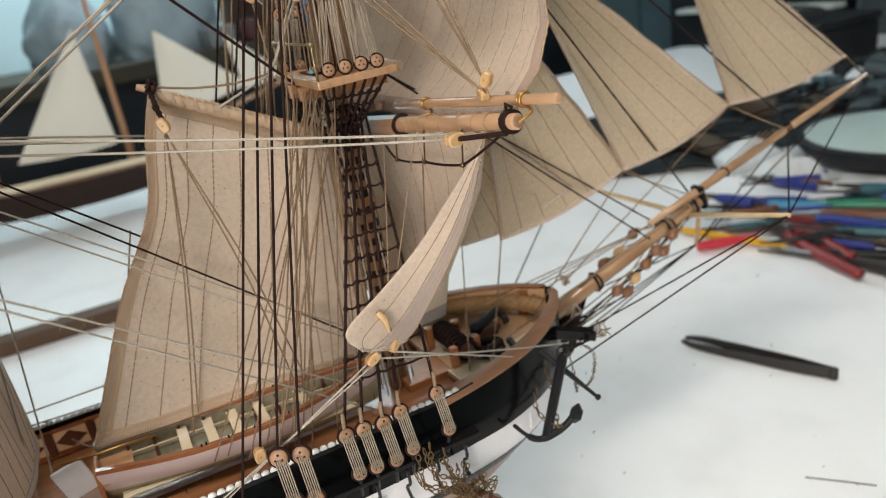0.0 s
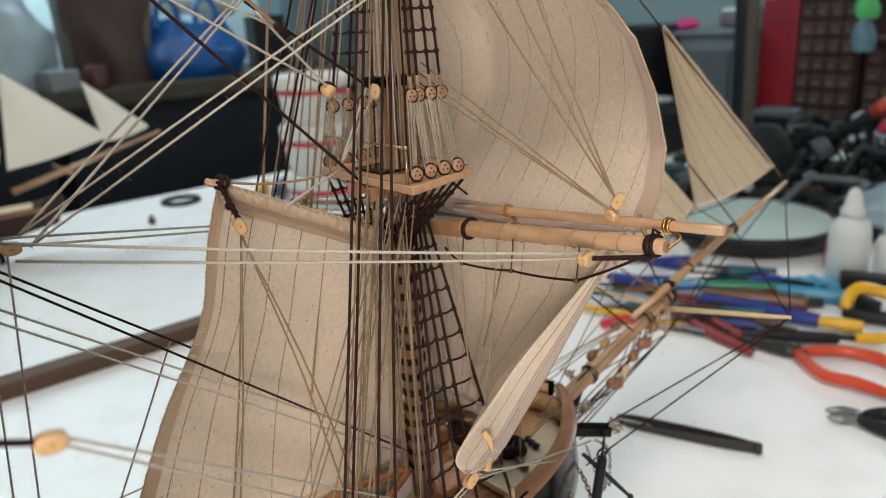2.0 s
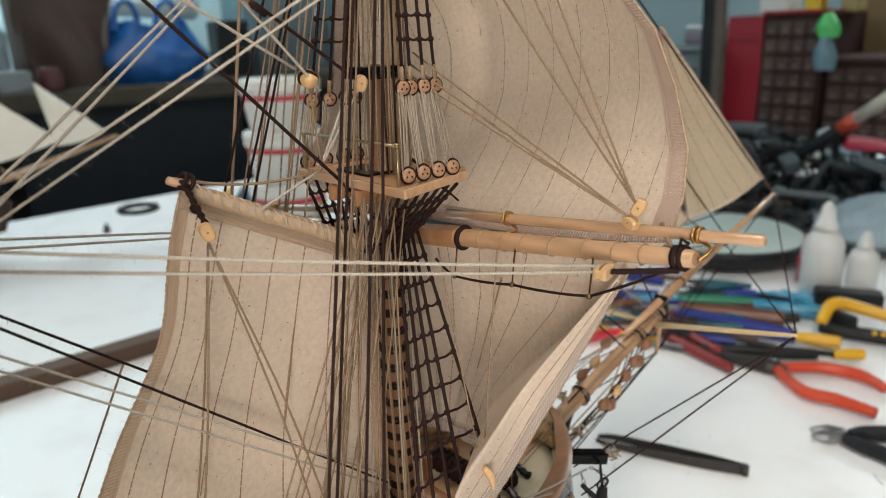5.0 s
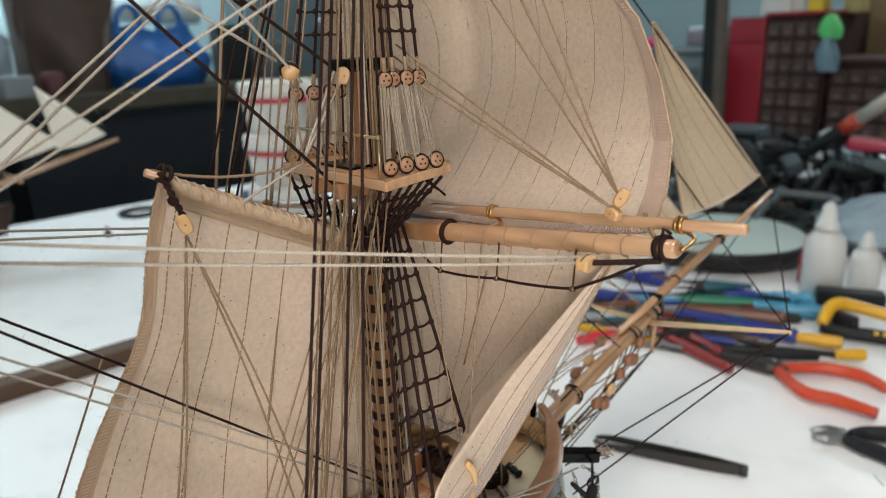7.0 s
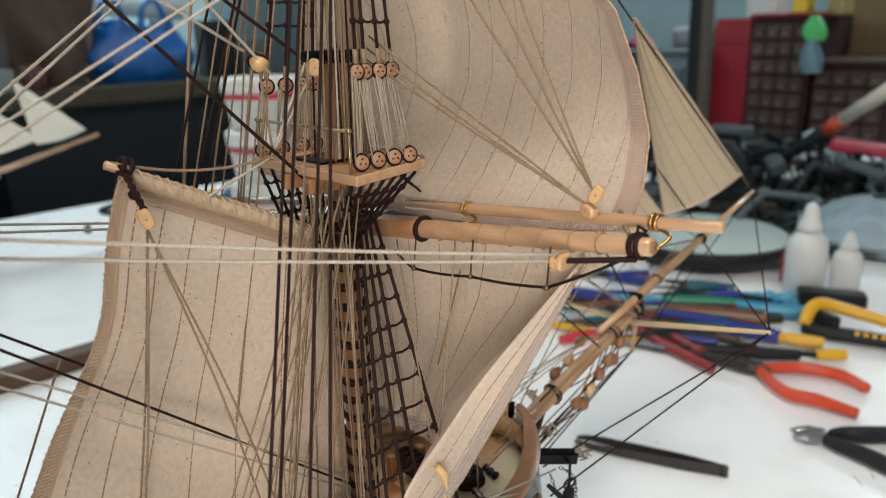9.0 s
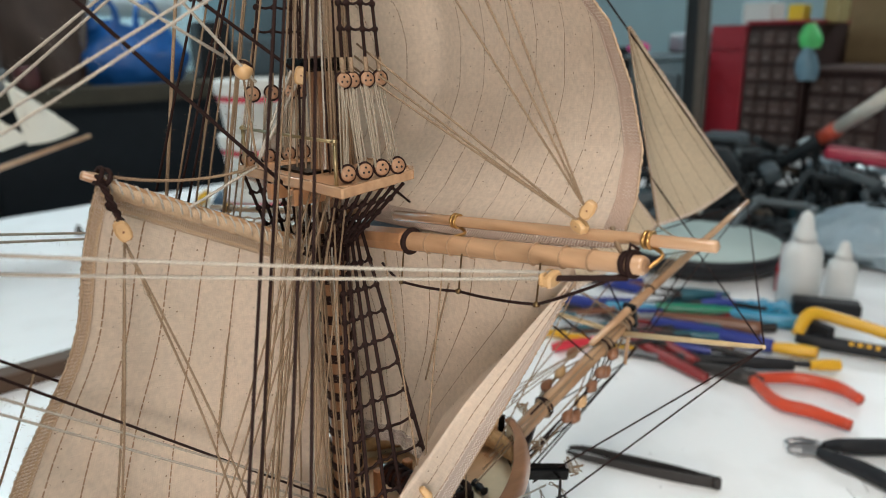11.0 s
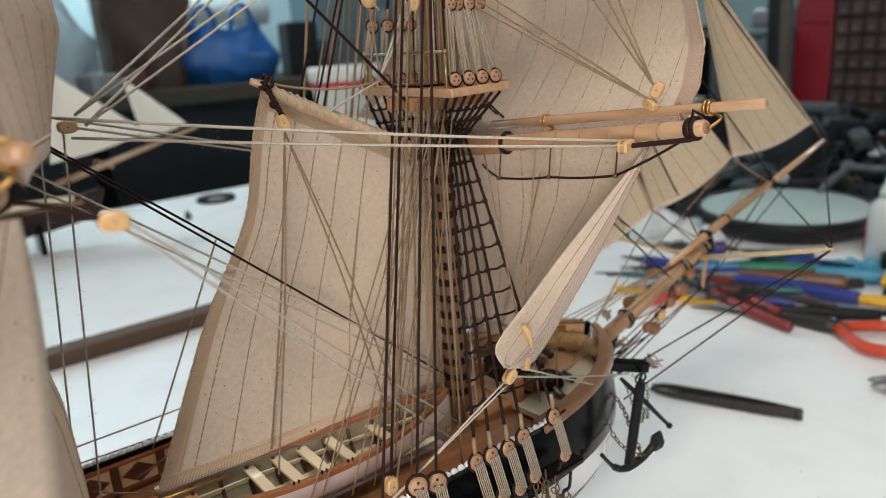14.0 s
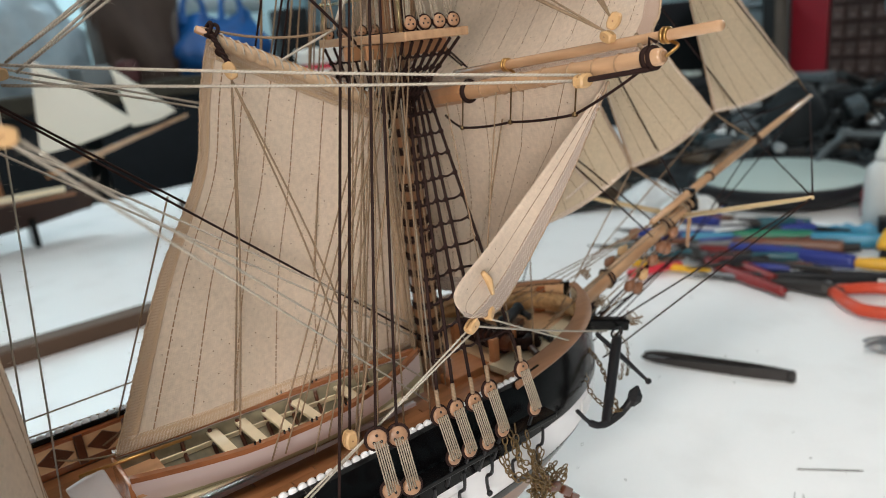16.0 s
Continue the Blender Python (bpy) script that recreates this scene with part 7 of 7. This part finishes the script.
part("hull", Geo().sheet(lambda u, v: (-0.50 + 0.60 * u + 0.02 * v * u, 1.36 - 0.055 * (1 - (2 * abs(u - 0.45)) ** 3.0) * (0.25 + 0.75 * v), 0.035 + 0.060 * v + 0.02 * (2 * u - 1) ** 2), 30, 6, 0.004).sheet(lambda u, v: (-0.50 + 0.60 * u + 0.02 * v * u, 1.36 + 0.055 * (1 - (2 * abs(u - 0.45)) ** 3.0) * (0.25 + 0.75 * v), 0.035 + 0.060 * v + 0.02 * (2 * u - 1) ** 2), 30, 6, 0.004), shader("dark_brown_hull", (0.035, 0.020, 0.016), 0.45, grain=0.2, scale=60), m2)
part("deck", Geo().box((-0.2, 1.36, 0.096), (0.54, 0.09, 0.004)), DECKING, m2, "", False)
part("rail", Geo().box((-0.2, 1.306, 0.112), (0.5, 0.004, 0.012)), CREAM, m2, "", False)
part("bowsprit", Geo().tube([(0.03, 1.36, 0.135), (0.345, 1.36, 0.217)], [0.007, 0.004], 10), SPAR_X, m2)
part("spritsail_yard", Geo().tube([(0.13, 1.29, 0.165), (0.13, 1.43, 0.165)], 0.004, 8), SPAR, m2)
for x in (-0.06, -0.33):
    part("mast", Geo().tube([(x, 1.36, 0.09), (x, 1.36, 0.46)], [0.008, 0.005], 10), SPAR_Z, m2)
for tk, cw, pk in (((0.322, 1.36, 0.230), (0.222, 1.36, 0.210), (0.200, 1.36, 0.340)), ((0.232, 1.36, 0.220), (0.030, 1.36, 0.180), (0.055, 1.36, 0.370)), ((-0.08, 1.36, 0.15), (-0.28, 1.36, 0.15), (-0.10, 1.36, 0.40))):
    part("sail", Geo().sheet(triangle(tk, cw, pk, -0.02), 12, 16, 0.001), shader("white_sailcloth", (0.74, 0.71, 0.62), 0.9, grain=0.04, scale=200), m2)
for x in (-0.4, -0.02):
    part("stand_leg", Geo().box((x, 1.36, 0.030), (0.012, 0.07, 0.060), None, 0.002), BLACK, m2, "", False)

# right-hand side: cabinets, post, machine, heap of cables
RED_CAB = shader("red_cabinet", (0.25, 0.006, 0.016), 0.4, grain=0.1, scale=20)
DRAWER = shader("brown_drawers", (0.062, 0.034, 0.029), 0.55, grain=0.35, scale=40, random_tone=0.25)
DRAWER_FACE = shader("drawer_frame", (0.040, 0.022, 0.020), 0.6, grain=0.3, scale=40)
PULL = shader("drawer_pull", (0.16, 0.12, 0.10), 0.5, grain=0.2, scale=60)


def drawer_bank(x, y0, y1, top, rows, cols, pitch, label, skin):
    """A cabinet of small drawers; its front faces the bench."""
    t = thing("drawer_cabinet", (x + 0.2, (y0 + y1) / 2, -0.02), label, "drawer cabinet", "drawer cabinets")
    part("carcass", Geo().box((x + 0.19, (y0 + y1) / 2, (top - 0.42) / 2), (0.36, y1 - y0, top + 0.42), None, 0.005), DRAWER_FACE, t, "", False)
    part("top_plate", Geo().box((x + 0.18, (y0 + y1) / 2, top + 0.004), (0.38, y1 - y0 + 0.004, 0.012), None, 0.003), skin, t, "", False)
    part("drawer_frame", Geo().box((x + 0.006, (y0 + y1) / 2, (top - 0.44) / 2), (0.012, y1 - y0 - 0.006, top + 0.38), None, 0.002), DRAWER_FACE, t, "", False)
    w = (y1 - y0 - 0.02) / cols
    for j in range(rows):
        for i in range(cols):
            y, z = y0 + 0.01 + w * (i + 0.5), top - 0.020 - pitch * (j + 0.5)
            d = part("drawer", Geo().box((x - 0.006, y, z), (0.014, w - 0.006, pitch - 0.012), None, 0.003), DRAWER, t, "", False)
            part("pull", Geo().box((x - 0.016, y, z - 0.006), (0.008, w * 0.34, 0.007), None, 0.002), PULL, d, "", False)
    return t


t = drawer_bank(2.31, 0.632, 0.830, 0.432, 7, 4, 0.056, "tall cabinet of brown drawers with a red metal side", RED_CAB)
part("side_panel", Geo().box((2.345, 0.893, 0.005), (0.080, 0.124, 0.85), None, 0.004), RED_CAB, t, "bright red metal side panel", False)
part("shelf_lip", Geo().box((2.300, 0.893, 0.355), (0.012, 0.110, 0.006), None, 0.001), RED_CAB, t, "", False)
drawer_bank(2.34, 0.400, 0.628, 0.285, 5, 4, 0.056, "low cabinet of brown drawers beside the tall one", DRAWER)
post = thing("post", (1.90, 0.80, -0.75), "dark upright metal post with a brown wooden batten", "post")
part("tube", Geo().box((1.90, 0.812, 0.55), (0.045, 0.040, 2.6), pose(0, 0, 0, -1.2, 0, 0), 0.004), shader("dark_post", (0.016, 0.017, 0.018), 0.4, grain=0.3, scale=20), post, "", False)
part("batten", Geo().box((1.885, 0.777, 0.55), (0.030, 0.026, 2.6), pose(0, 0, 0, -1.2, 0, 0), 0.003), shader("post_batten", (0.075, 0.055, 0.042), 0.6, grain=0.3, scale=30), post, "", False)
t = thing("grey_machine", (2.25, 1.06, -0.3), "grey bench machine with a flat top", "machine")
GREY_M = shader("grey_enamel", (0.16, 0.20, 0.22), 0.45, grain=0.1, scale=12)
part("body", Geo().box((2.34, 1.09, 0.02), (0.30, 0.23, 0.62), None, 0.01), GREY_M, t, "", False)
part("door", Geo().box((2.185, 1.09, 0.05), (0.012, 0.18, 0.44), None, 0.004), shader("dark_grey_door", (0.09, 0.11, 0.12), 0.5, grain=0.1, scale=12), t, "", False)
part("lid", Geo().box((2.33, 1.09, 0.328), (0.33, 0.25, 0.016), None, 0.006), GREY_M, t, "", False)
solo("pink_ball", Geo().lathe((2.20, 1.175, 0.337), (0, 0, 1), [(0, 0.012), (0.008, 0.034), (0.022, 0.042), (0.034, 0.034), (0.044, 0.010)], 18), plastic("pink_plastic", (0.75, 0.06, 0.28)), "bright pink plastic cup on the grey machine", "cup")
solo("metal_box", Geo().box((2.38, 1.06, 0.371), (0.14, 0.12, 0.07), None, 0.01), STEEL, "shiny metal box on the grey machine", "box", smooth=False)
HEAP_BLACK = shader("black_tool_plastic", (0.014, 0.016, 0.018), 0.45, grain=0.3, scale=40)
t = thing("black_cabinet", (1.95, 1.45, -0.75), "black open cabinet with a pale shelf", "cabinet")
part("case", Geo().box((2.12, 1.50, -0.05), (0.40, 0.52, 0.82), None, 0.006), shader("black_case_paint", (0.010, 0.012, 0.014), 0.5, grain=0.2, scale=20), t, "", False)
part("shelf", Geo().box((1.895, 1.36, 0.130), (0.060, 0.62, 0.014), None, 0.003), shader("pale_shelf", (0.45, 0.48, 0.44), 0.5, grain=0.1, scale=20), t, "", False)
# black box added to fill a dark area of the bench
t = thing("filler_tool_box", (1.72, 1.06, 0), "low black tool box added to fill a dark area by the post", "tool box")
part("case", Geo().box((1.72, 1.06, 0.050), (0.24, 0.34, 0.100), None, 0.008), HEAP_BLACK, t, "", False)
part("lid", Geo().box((1.72, 1.06, 0.113), (0.25, 0.35, 0.024), None, 0.008), HEAP_BLACK, t, "", False)
part("handle", Geo().tube(smooth_line([(1.72, 0.98, 0.124), (1.72, 0.985, 0.145), (1.72, 1.06, 0.152), (1.72, 1.135, 0.145), (1.72, 1.14, 0.124)]), 0.006, 8), GREY_STEEL, t)
for y_ in (0.96, 1.16):
    part("latch", Geo().box((1.594, y_, 0.098), (0.006, 0.030, 0.034), None, 0.002), GREY_STEEL, t, "dull steel latch", False)
solo("cardboard_sheet", Geo().box((2.75, 0.50, 0.32), (0.03, 0.36, 0.40), None, 0.003), shader("cardboard", (0.22, 0.15, 0.075), 0.8, grain=0.12, scale=40), "plain tan cardboard box panel standing behind the bench", "cardboard", smooth=False)
t = thing("back_shelf", (2.8, 0.4, -0.75), "wooden shelf unit behind the bench", "shelf unit")
part("board", Geo().box((2.72, 0.32, 0.10), (0.30, 0.62, 0.03), None, 0.003), shader("shelf_pine", (0.24, 0.14, 0.07), 0.6, grain=0.2, scale=40), t, "", False)
part("board", Geo().box((2.72, 0.32, -0.20), (0.30, 0.62, 0.03), None, 0.003), DARKWOOD, t, "", False)
part("upright", Geo().box((2.86, 0.10, -0.25), (0.03, 0.05, 1.0), None, 0.003), DARKWOOD, t, "", False)
part("upright", Geo().box((2.86, 0.60, -0.25), (0.03, 0.05, 1.0), None, 0.003), DARKWOOD, t, "", False)
for nm_, z_, h_, c_, lab_ in (("plastic_bag", 0.355, 0.075, (0.10, 0.55, 0.16), "small bright green bag on the shelf by the drawers"), ("plastic_bag", 0.255, 0.105, (0.14, 0.24, 0.30), "grey-blue bag under the green one by the drawers")):
    solo(nm_, Geo().sheet(lambda u, v: (2.30 + 0.03 * math.cos(6.28 * u) * (0.6 + 0.5 * math.sin(3.1 * v)), 0.622 + 0.032 * math.sin(6.28 * u) * (0.6 + 0.5 * math.sin(3.1 * v + u)), z_ + h_ * v), 20, 10, 0.002), shader("bag_film", c_, 0.35, grain=0.3, scale=18), lab_, "plastic bag", "bags by the drawers")
crumpled("plastic_bag", 0.860, 0.475, 0.0, 0.055, 0.045, 0.050, WRAP_PALE, "small crumpled white plastic bag lying by the turntable", "plastic bag", 5.0)
# heap of dark hoses and cables
CABLE = shader("dark_cable", (0.014, 0.018, 0.021), 0.7, grain=0.3, scale=60)
PALE_CABLE = shader("grey_cable", (0.10, 0.12, 0.13), 0.7, grain=0.2, scale=60)
MID_CABLE = shader("slate_cable", (0.035, 0.045, 0.052), 0.6, grain=0.2, scale=60)
rnd = random.Random(11)


def heap_height(x, y):
    return 0.16 * math.exp(-((x - 1.52) / 0.24) ** 2 - ((y - 0.36) / 0.32) ** 2)


for k in range(64):
    c = Vector((rnd.uniform(1.22, 1.85), rnd.uniform(0.00, 0.72), 0.0))
    q0, q1 = rnd.uniform(0, 6.28), rnd.uniform(-1.6, 1.6)
    r0 = rnd.uniform(0.05, 0.16)
    lift = rnd.uniform(0.45, 1.0)
    pts = []
    for j in range(7):
        q = q0 + q1 * j / 3 + rnd.uniform(-0.35, 0.35)
        p = c + Vector((math.cos(q), math.sin(q), 0)) * r0 * (j / 3 - 1) + Vector((rnd.uniform(-0.03, 0.03), rnd.uniform(-0.03, 0.03), 0))
        p.z = 0.006 + heap_height(p.x, p.y) * lift + rnd.uniform(0, 0.012)
        pts.append(p)
    pts[0].z = pts[-1].z = 0.006
    r_ = rnd.choice((0.0018, 0.0025, 0.0035, 0.005, 0.008))
    solo("cable", Geo().tube(smooth_line(pts, 5), r_, 7), (CABLE, PALE_CABLE, CABLE, CABLE, MID_CABLE)[k % 5], "tangled dark cable lying in a heap on the bench", "cable", "heap of cables")
HEAP = [shader("scrap_" + n_, c_, 0.5, grain=0.2, scale=40) for n_, c_ in (("slate", (0.060, 0.080, 0.092)), ("black", (0.010, 0.011, 0.012)), ("pale", (0.40, 0.46, 0.49)), ("teal", (0.020, 0.060, 0.075)), ("brown", (0.080, 0.055, 0.035)))]
# black sheet added to fill the dark under the heap, in a bow round the turntable


def spread(u, v):
    q = radians(-62 + 205 * u)
    r = 0.172 + 0.012 * math.sin(23 * u) + (0.62 + 0.10 * math.sin(9 * u) - 0.26 * u ** 3) * v
    h = 0.5 + 0.5 * noise.noise((6 * u + 2, 4 * v, 0.5)) + 0.35 * noise.noise((22 * u, 13 * v, 2.0))
    return (1.05 + r * math.cos(q), 0.33 + r * math.sin(q), 0.003 + 0.016 * max(0.0, h) * math.sin(math.pi * min(1, v * 1.5 + 0.02)))


solo("dark_filler", Geo().sheet(spread, 70, 40, 0.0012), shader("dark_filler_black", (0.014, 0.017, 0.019), 0.42, grain=0.4, scale=30, bump=0.004, dirt_or_tone=0.5, dirt_or_tone_scale=12, dirt_or_tone_colour=(0.05, 0.06, 0.065)), "crumpled black sheet added to fill the dark area under the heap of cables", "plastic sheet")
for k in range(34):
    q, r = radians(rnd.uniform(-30, 135)), rnd.uniform(0.22, 0.50)
    x, y = 1.05 + r * math.cos(q), 0.33 + r * math.sin(q)
    kind_ = rnd.choice((0, 1, 1, 1, 3, 4, 4))
    sx, sy, sz = rnd.uniform(0.03, 0.09), rnd.uniform(0.02, 0.06), rnd.uniform(0.010, 0.040)
    solo("scrap_piece", Geo().box((x, y, 0.014 + sz / 2), (sx, sy, sz), pose(0, 0, 0, rnd.uniform(-12, 12), rnd.uniform(-12, 12), rnd.uniform(0, 180)), sz * 0.2), HEAP[kind_], ("slate-grey", "black", "pale grey", "dark teal", "brown")[kind_] + " plastic offcut lying by the turntable", "offcut", "heap of offcuts", smooth=False)
for k in range(16):
    q, r = radians(rnd.uniform(-25, 130)), rnd.uniform(0.26, 0.48)
    c, turn_, r0 = Vector((1.05 + r * math.cos(q), 0.33 + r * math.sin(q), 0)), rnd.uniform(0, 6.28), rnd.uniform(0.03, 0.09)
    pts = [c + Vector((math.cos(turn_ + 0.8 * j), math.sin(turn_ + 0.8 * j), 0)) * r0 * rnd.uniform(0.8, 1.2) + Vector((0, 0, 0.022 + rnd.uniform(0, 0.02))) for j in range(6)]
    solo("cable", Geo().tube(smooth_line(pts, 5), rnd.choice((0.002, 0.003, 0.005)), 7), (CABLE, MID_CABLE, CABLE)[k % 3], "dark cable end curled up beside the turntable", "cable", "heap of cables")
# scrap boxes, lids and offcuts heaped up with the cables
for k in range(46):
    x, y = rnd.uniform(1.26, 1.95), rnd.uniform(-0.04, 0.74)
    kind_ = rnd.choice((0, 0, 1, 1, 1, 2, 3, 4))
    sx, sy, sz = rnd.uniform(0.03, 0.10), rnd.uniform(0.02, 0.07), rnd.uniform(0.008, 0.035)
    z = sz / 2 + heap_height(x, y) * rnd.uniform(0.5, 1.0)
    solo("scrap_piece", Geo().box((x, y, z), (sx, sy, sz), pose(0, 0, 0, rnd.uniform(-25, 25), rnd.uniform(-25, 25), rnd.uniform(0, 180)), sz * 0.2), HEAP[kind_], ("slate-grey", "black", "pale grey", "dark teal", "brown")[kind_] + " plastic offcut lying in the cable heap", "offcut", "offcuts in the heap", smooth=False)
t = thing("power_box", (1.68, 0.60, 0), "slate-grey power supply box standing behind the cables", "power supply")
part("body", Geo().box((1.70, 0.595, 0.075), (0.09, 0.105, 0.15), pose(0, 0, 0, 0, 0, 8), 0.008), HEAP[0], t, "", False)
part("face", Geo().box((1.652, 0.589, 0.080), (0.008, 0.085, 0.11), pose(0, 0, 0, 0, 0, 8), 0.003), HEAP[1], t, "", False)
part("knob", Geo().lathe((1.648, 0.600, 0.105), (-1, -0.14, 0), [(0, 0.012), (0.010, 0.011), (0.012, 0.008)], 16), HEAP[2], t)
for cx_, cy_, rx_, ry_, h_, z_, sd_ in ((1.30, 0.10, 0.13, 0.15, 0.09, 0.004, 2.0), (1.64, 0.27, 0.10, 0.08, 0.05, 0.09, 5.0), (1.42, 0.02, 0.09, 0.10, 0.06, 0.004, 9.0)):
    crumpled("plastic_wrap", cx_, cy_, z_, rx_, ry_, h_, CLEAR_FILM, "crumpled translucent plastic wrap lying on the bench", "plastic wrap", sd_)
solo("red_packet", Geo().box((1.50, 0.200, 0.150), (0.05, 0.15, 0.028), pose(0, 0, 0, 6, 0, 14), 0.008), plastic("red_packet_film", (0.36, 0.015, 0.05)), "red foil packet on the cable heap", "packet", smooth=False)
t = thing("hammer_handle", (1.45, 0.22, 0.1), "pale wooden tool handle with a red collar leaning on the heap", "hand tool")
a, b = Vector((1.52, 0.385, 0.105)), Vector((1.40, 0.130, 0.300))
part("handle", Geo().tube([a.lerp(b, 0.55), b], [0.014, 0.016], 12), shader("pale_handle", (0.50, 0.46, 0.40), 0.5, grain=0.15, scale=60), t)
part("collar", Geo().tube([a.lerp(b, 0.42), a.lerp(b, 0.55)], [0.017, 0.016], 12), plastic("red_collar", (0.42, 0.06, 0.03)), t)
part("shaft", Geo().tube([a, a.lerp(b, 0.42)], [0.012, 0.015], 12), CABLE, t)
solo("dark_pot", Geo().lathe((1.36, 0.46, 0), (0, 0, 1), [(0, 0.05), (0.02, 0.062), (0.09, 0.066), (0.13, 0.05), (0.16, 0.03)], 24), CABLE, "dark rounded pot among the cables", "pot")
# things on top of the cabinets
for x, y, z, s_, c, lab in ((2.45, 0.84, 0.432, (0.12, 0.10, 0.07), (0.60, 0.62, 0.60), "shiny tin on the red cabinet"), (2.42, 0.71, 0.432, (0.07, 0.05, 0.06), (0.75, 0.52, 0.03), "yellow box on the red cabinet"), (2.5, 0.62, 0.432, (0.10, 0.05, 0.16), (0.35, 0.28, 0.12), "tan box on the red cabinet")):
    solo("box", Geo().box((x, y, z + s_[2] / 2), s_, None, 0.006), plastic("box_paint", c), lab, "box", "boxes on the cabinet", smooth=False)
# ceiling lights, all out of view; the third goes with the added back wall wash
EMIT = bpy.data.materials.new("lamp_diffuser")
EMIT.use_nodes = True
EMIT.node_tree.nodes["Principled BSDF"].inputs["Emission Color"].default_value = (1, 0.97, 0.92, 1)
EMIT.node_tree.nodes["Principled BSDF"].inputs["Emission Strength"].default_value = 3.0
for c, s_ in (((-0.25, -0.50, 1.76), (0.85, 0.40, 0.06)), ((0.9, 1.3, 1.80), (1.25, 0.30, 0.04)), ((0.2, 2.45, 1.78), (1.35, 0.2, 0.04))):
    t = thing("ceiling_light", (c[0], c[1], 1.85), "long rectangular ceiling lamp out of view", "ceiling light", "ceiling lights")
    part("frame", Geo().box((c[0], c[1], (c[2] + 0.018 + 1.852) / 2), (s_[0] + 0.04, s_[1] + 0.04, 1.852 - c[2] - 0.018), None, 0.004), GREY_M, t, "", False)
    part("diffuser", Geo().box((c[0], c[1], c[2] + 0.012), (s_[0], s_[1], 0.012), None, 0.002), EMIT, t, "glowing white diffuser", False)

t = thing("wall_light", (3.6, -0.05, 1.5), "broad white wall lamp at the end of the bench", "wall light")
part("frame", Geo().box((3.60, -0.05, 1.52), (0.09, 1.20, 0.60), pose(0, 0, 0, 0, 25, 0), 0.006), GREY_M, t, "", False)
part("diffuser", Geo().box((3.53, -0.05, 1.515), (0.02, 1.12, 0.52), pose(0, 0, 0, 0, 25, 0), 0.004), EMIT, t, "glowing white diffuser", False)
# loose cord ends knotted round the cathead and the bowsprit's foot
knot_rnd = random.Random(31)
for centre, size, count in (((0.1225, -0.0490, 0.1650), 0.0055, 5), ((0.1180, -0.0300, 0.1740), 0.0050, 4), ((0.1300, -0.0060, 0.1850), 0.0055, 4)):
    for k in range(count):
        turn_pts = [Vector(centre) + Vector((knot_rnd.uniform(-1, 1), knot_rnd.uniform(-1, 1), knot_rnd.uniform(-0.6, 0.6))) * size for i in range(5)]
        bent_rope(ship, smooth_line(turn_pts), 0.00045, (TAN, PALE, TAN)[k % 3], "loose_cord")
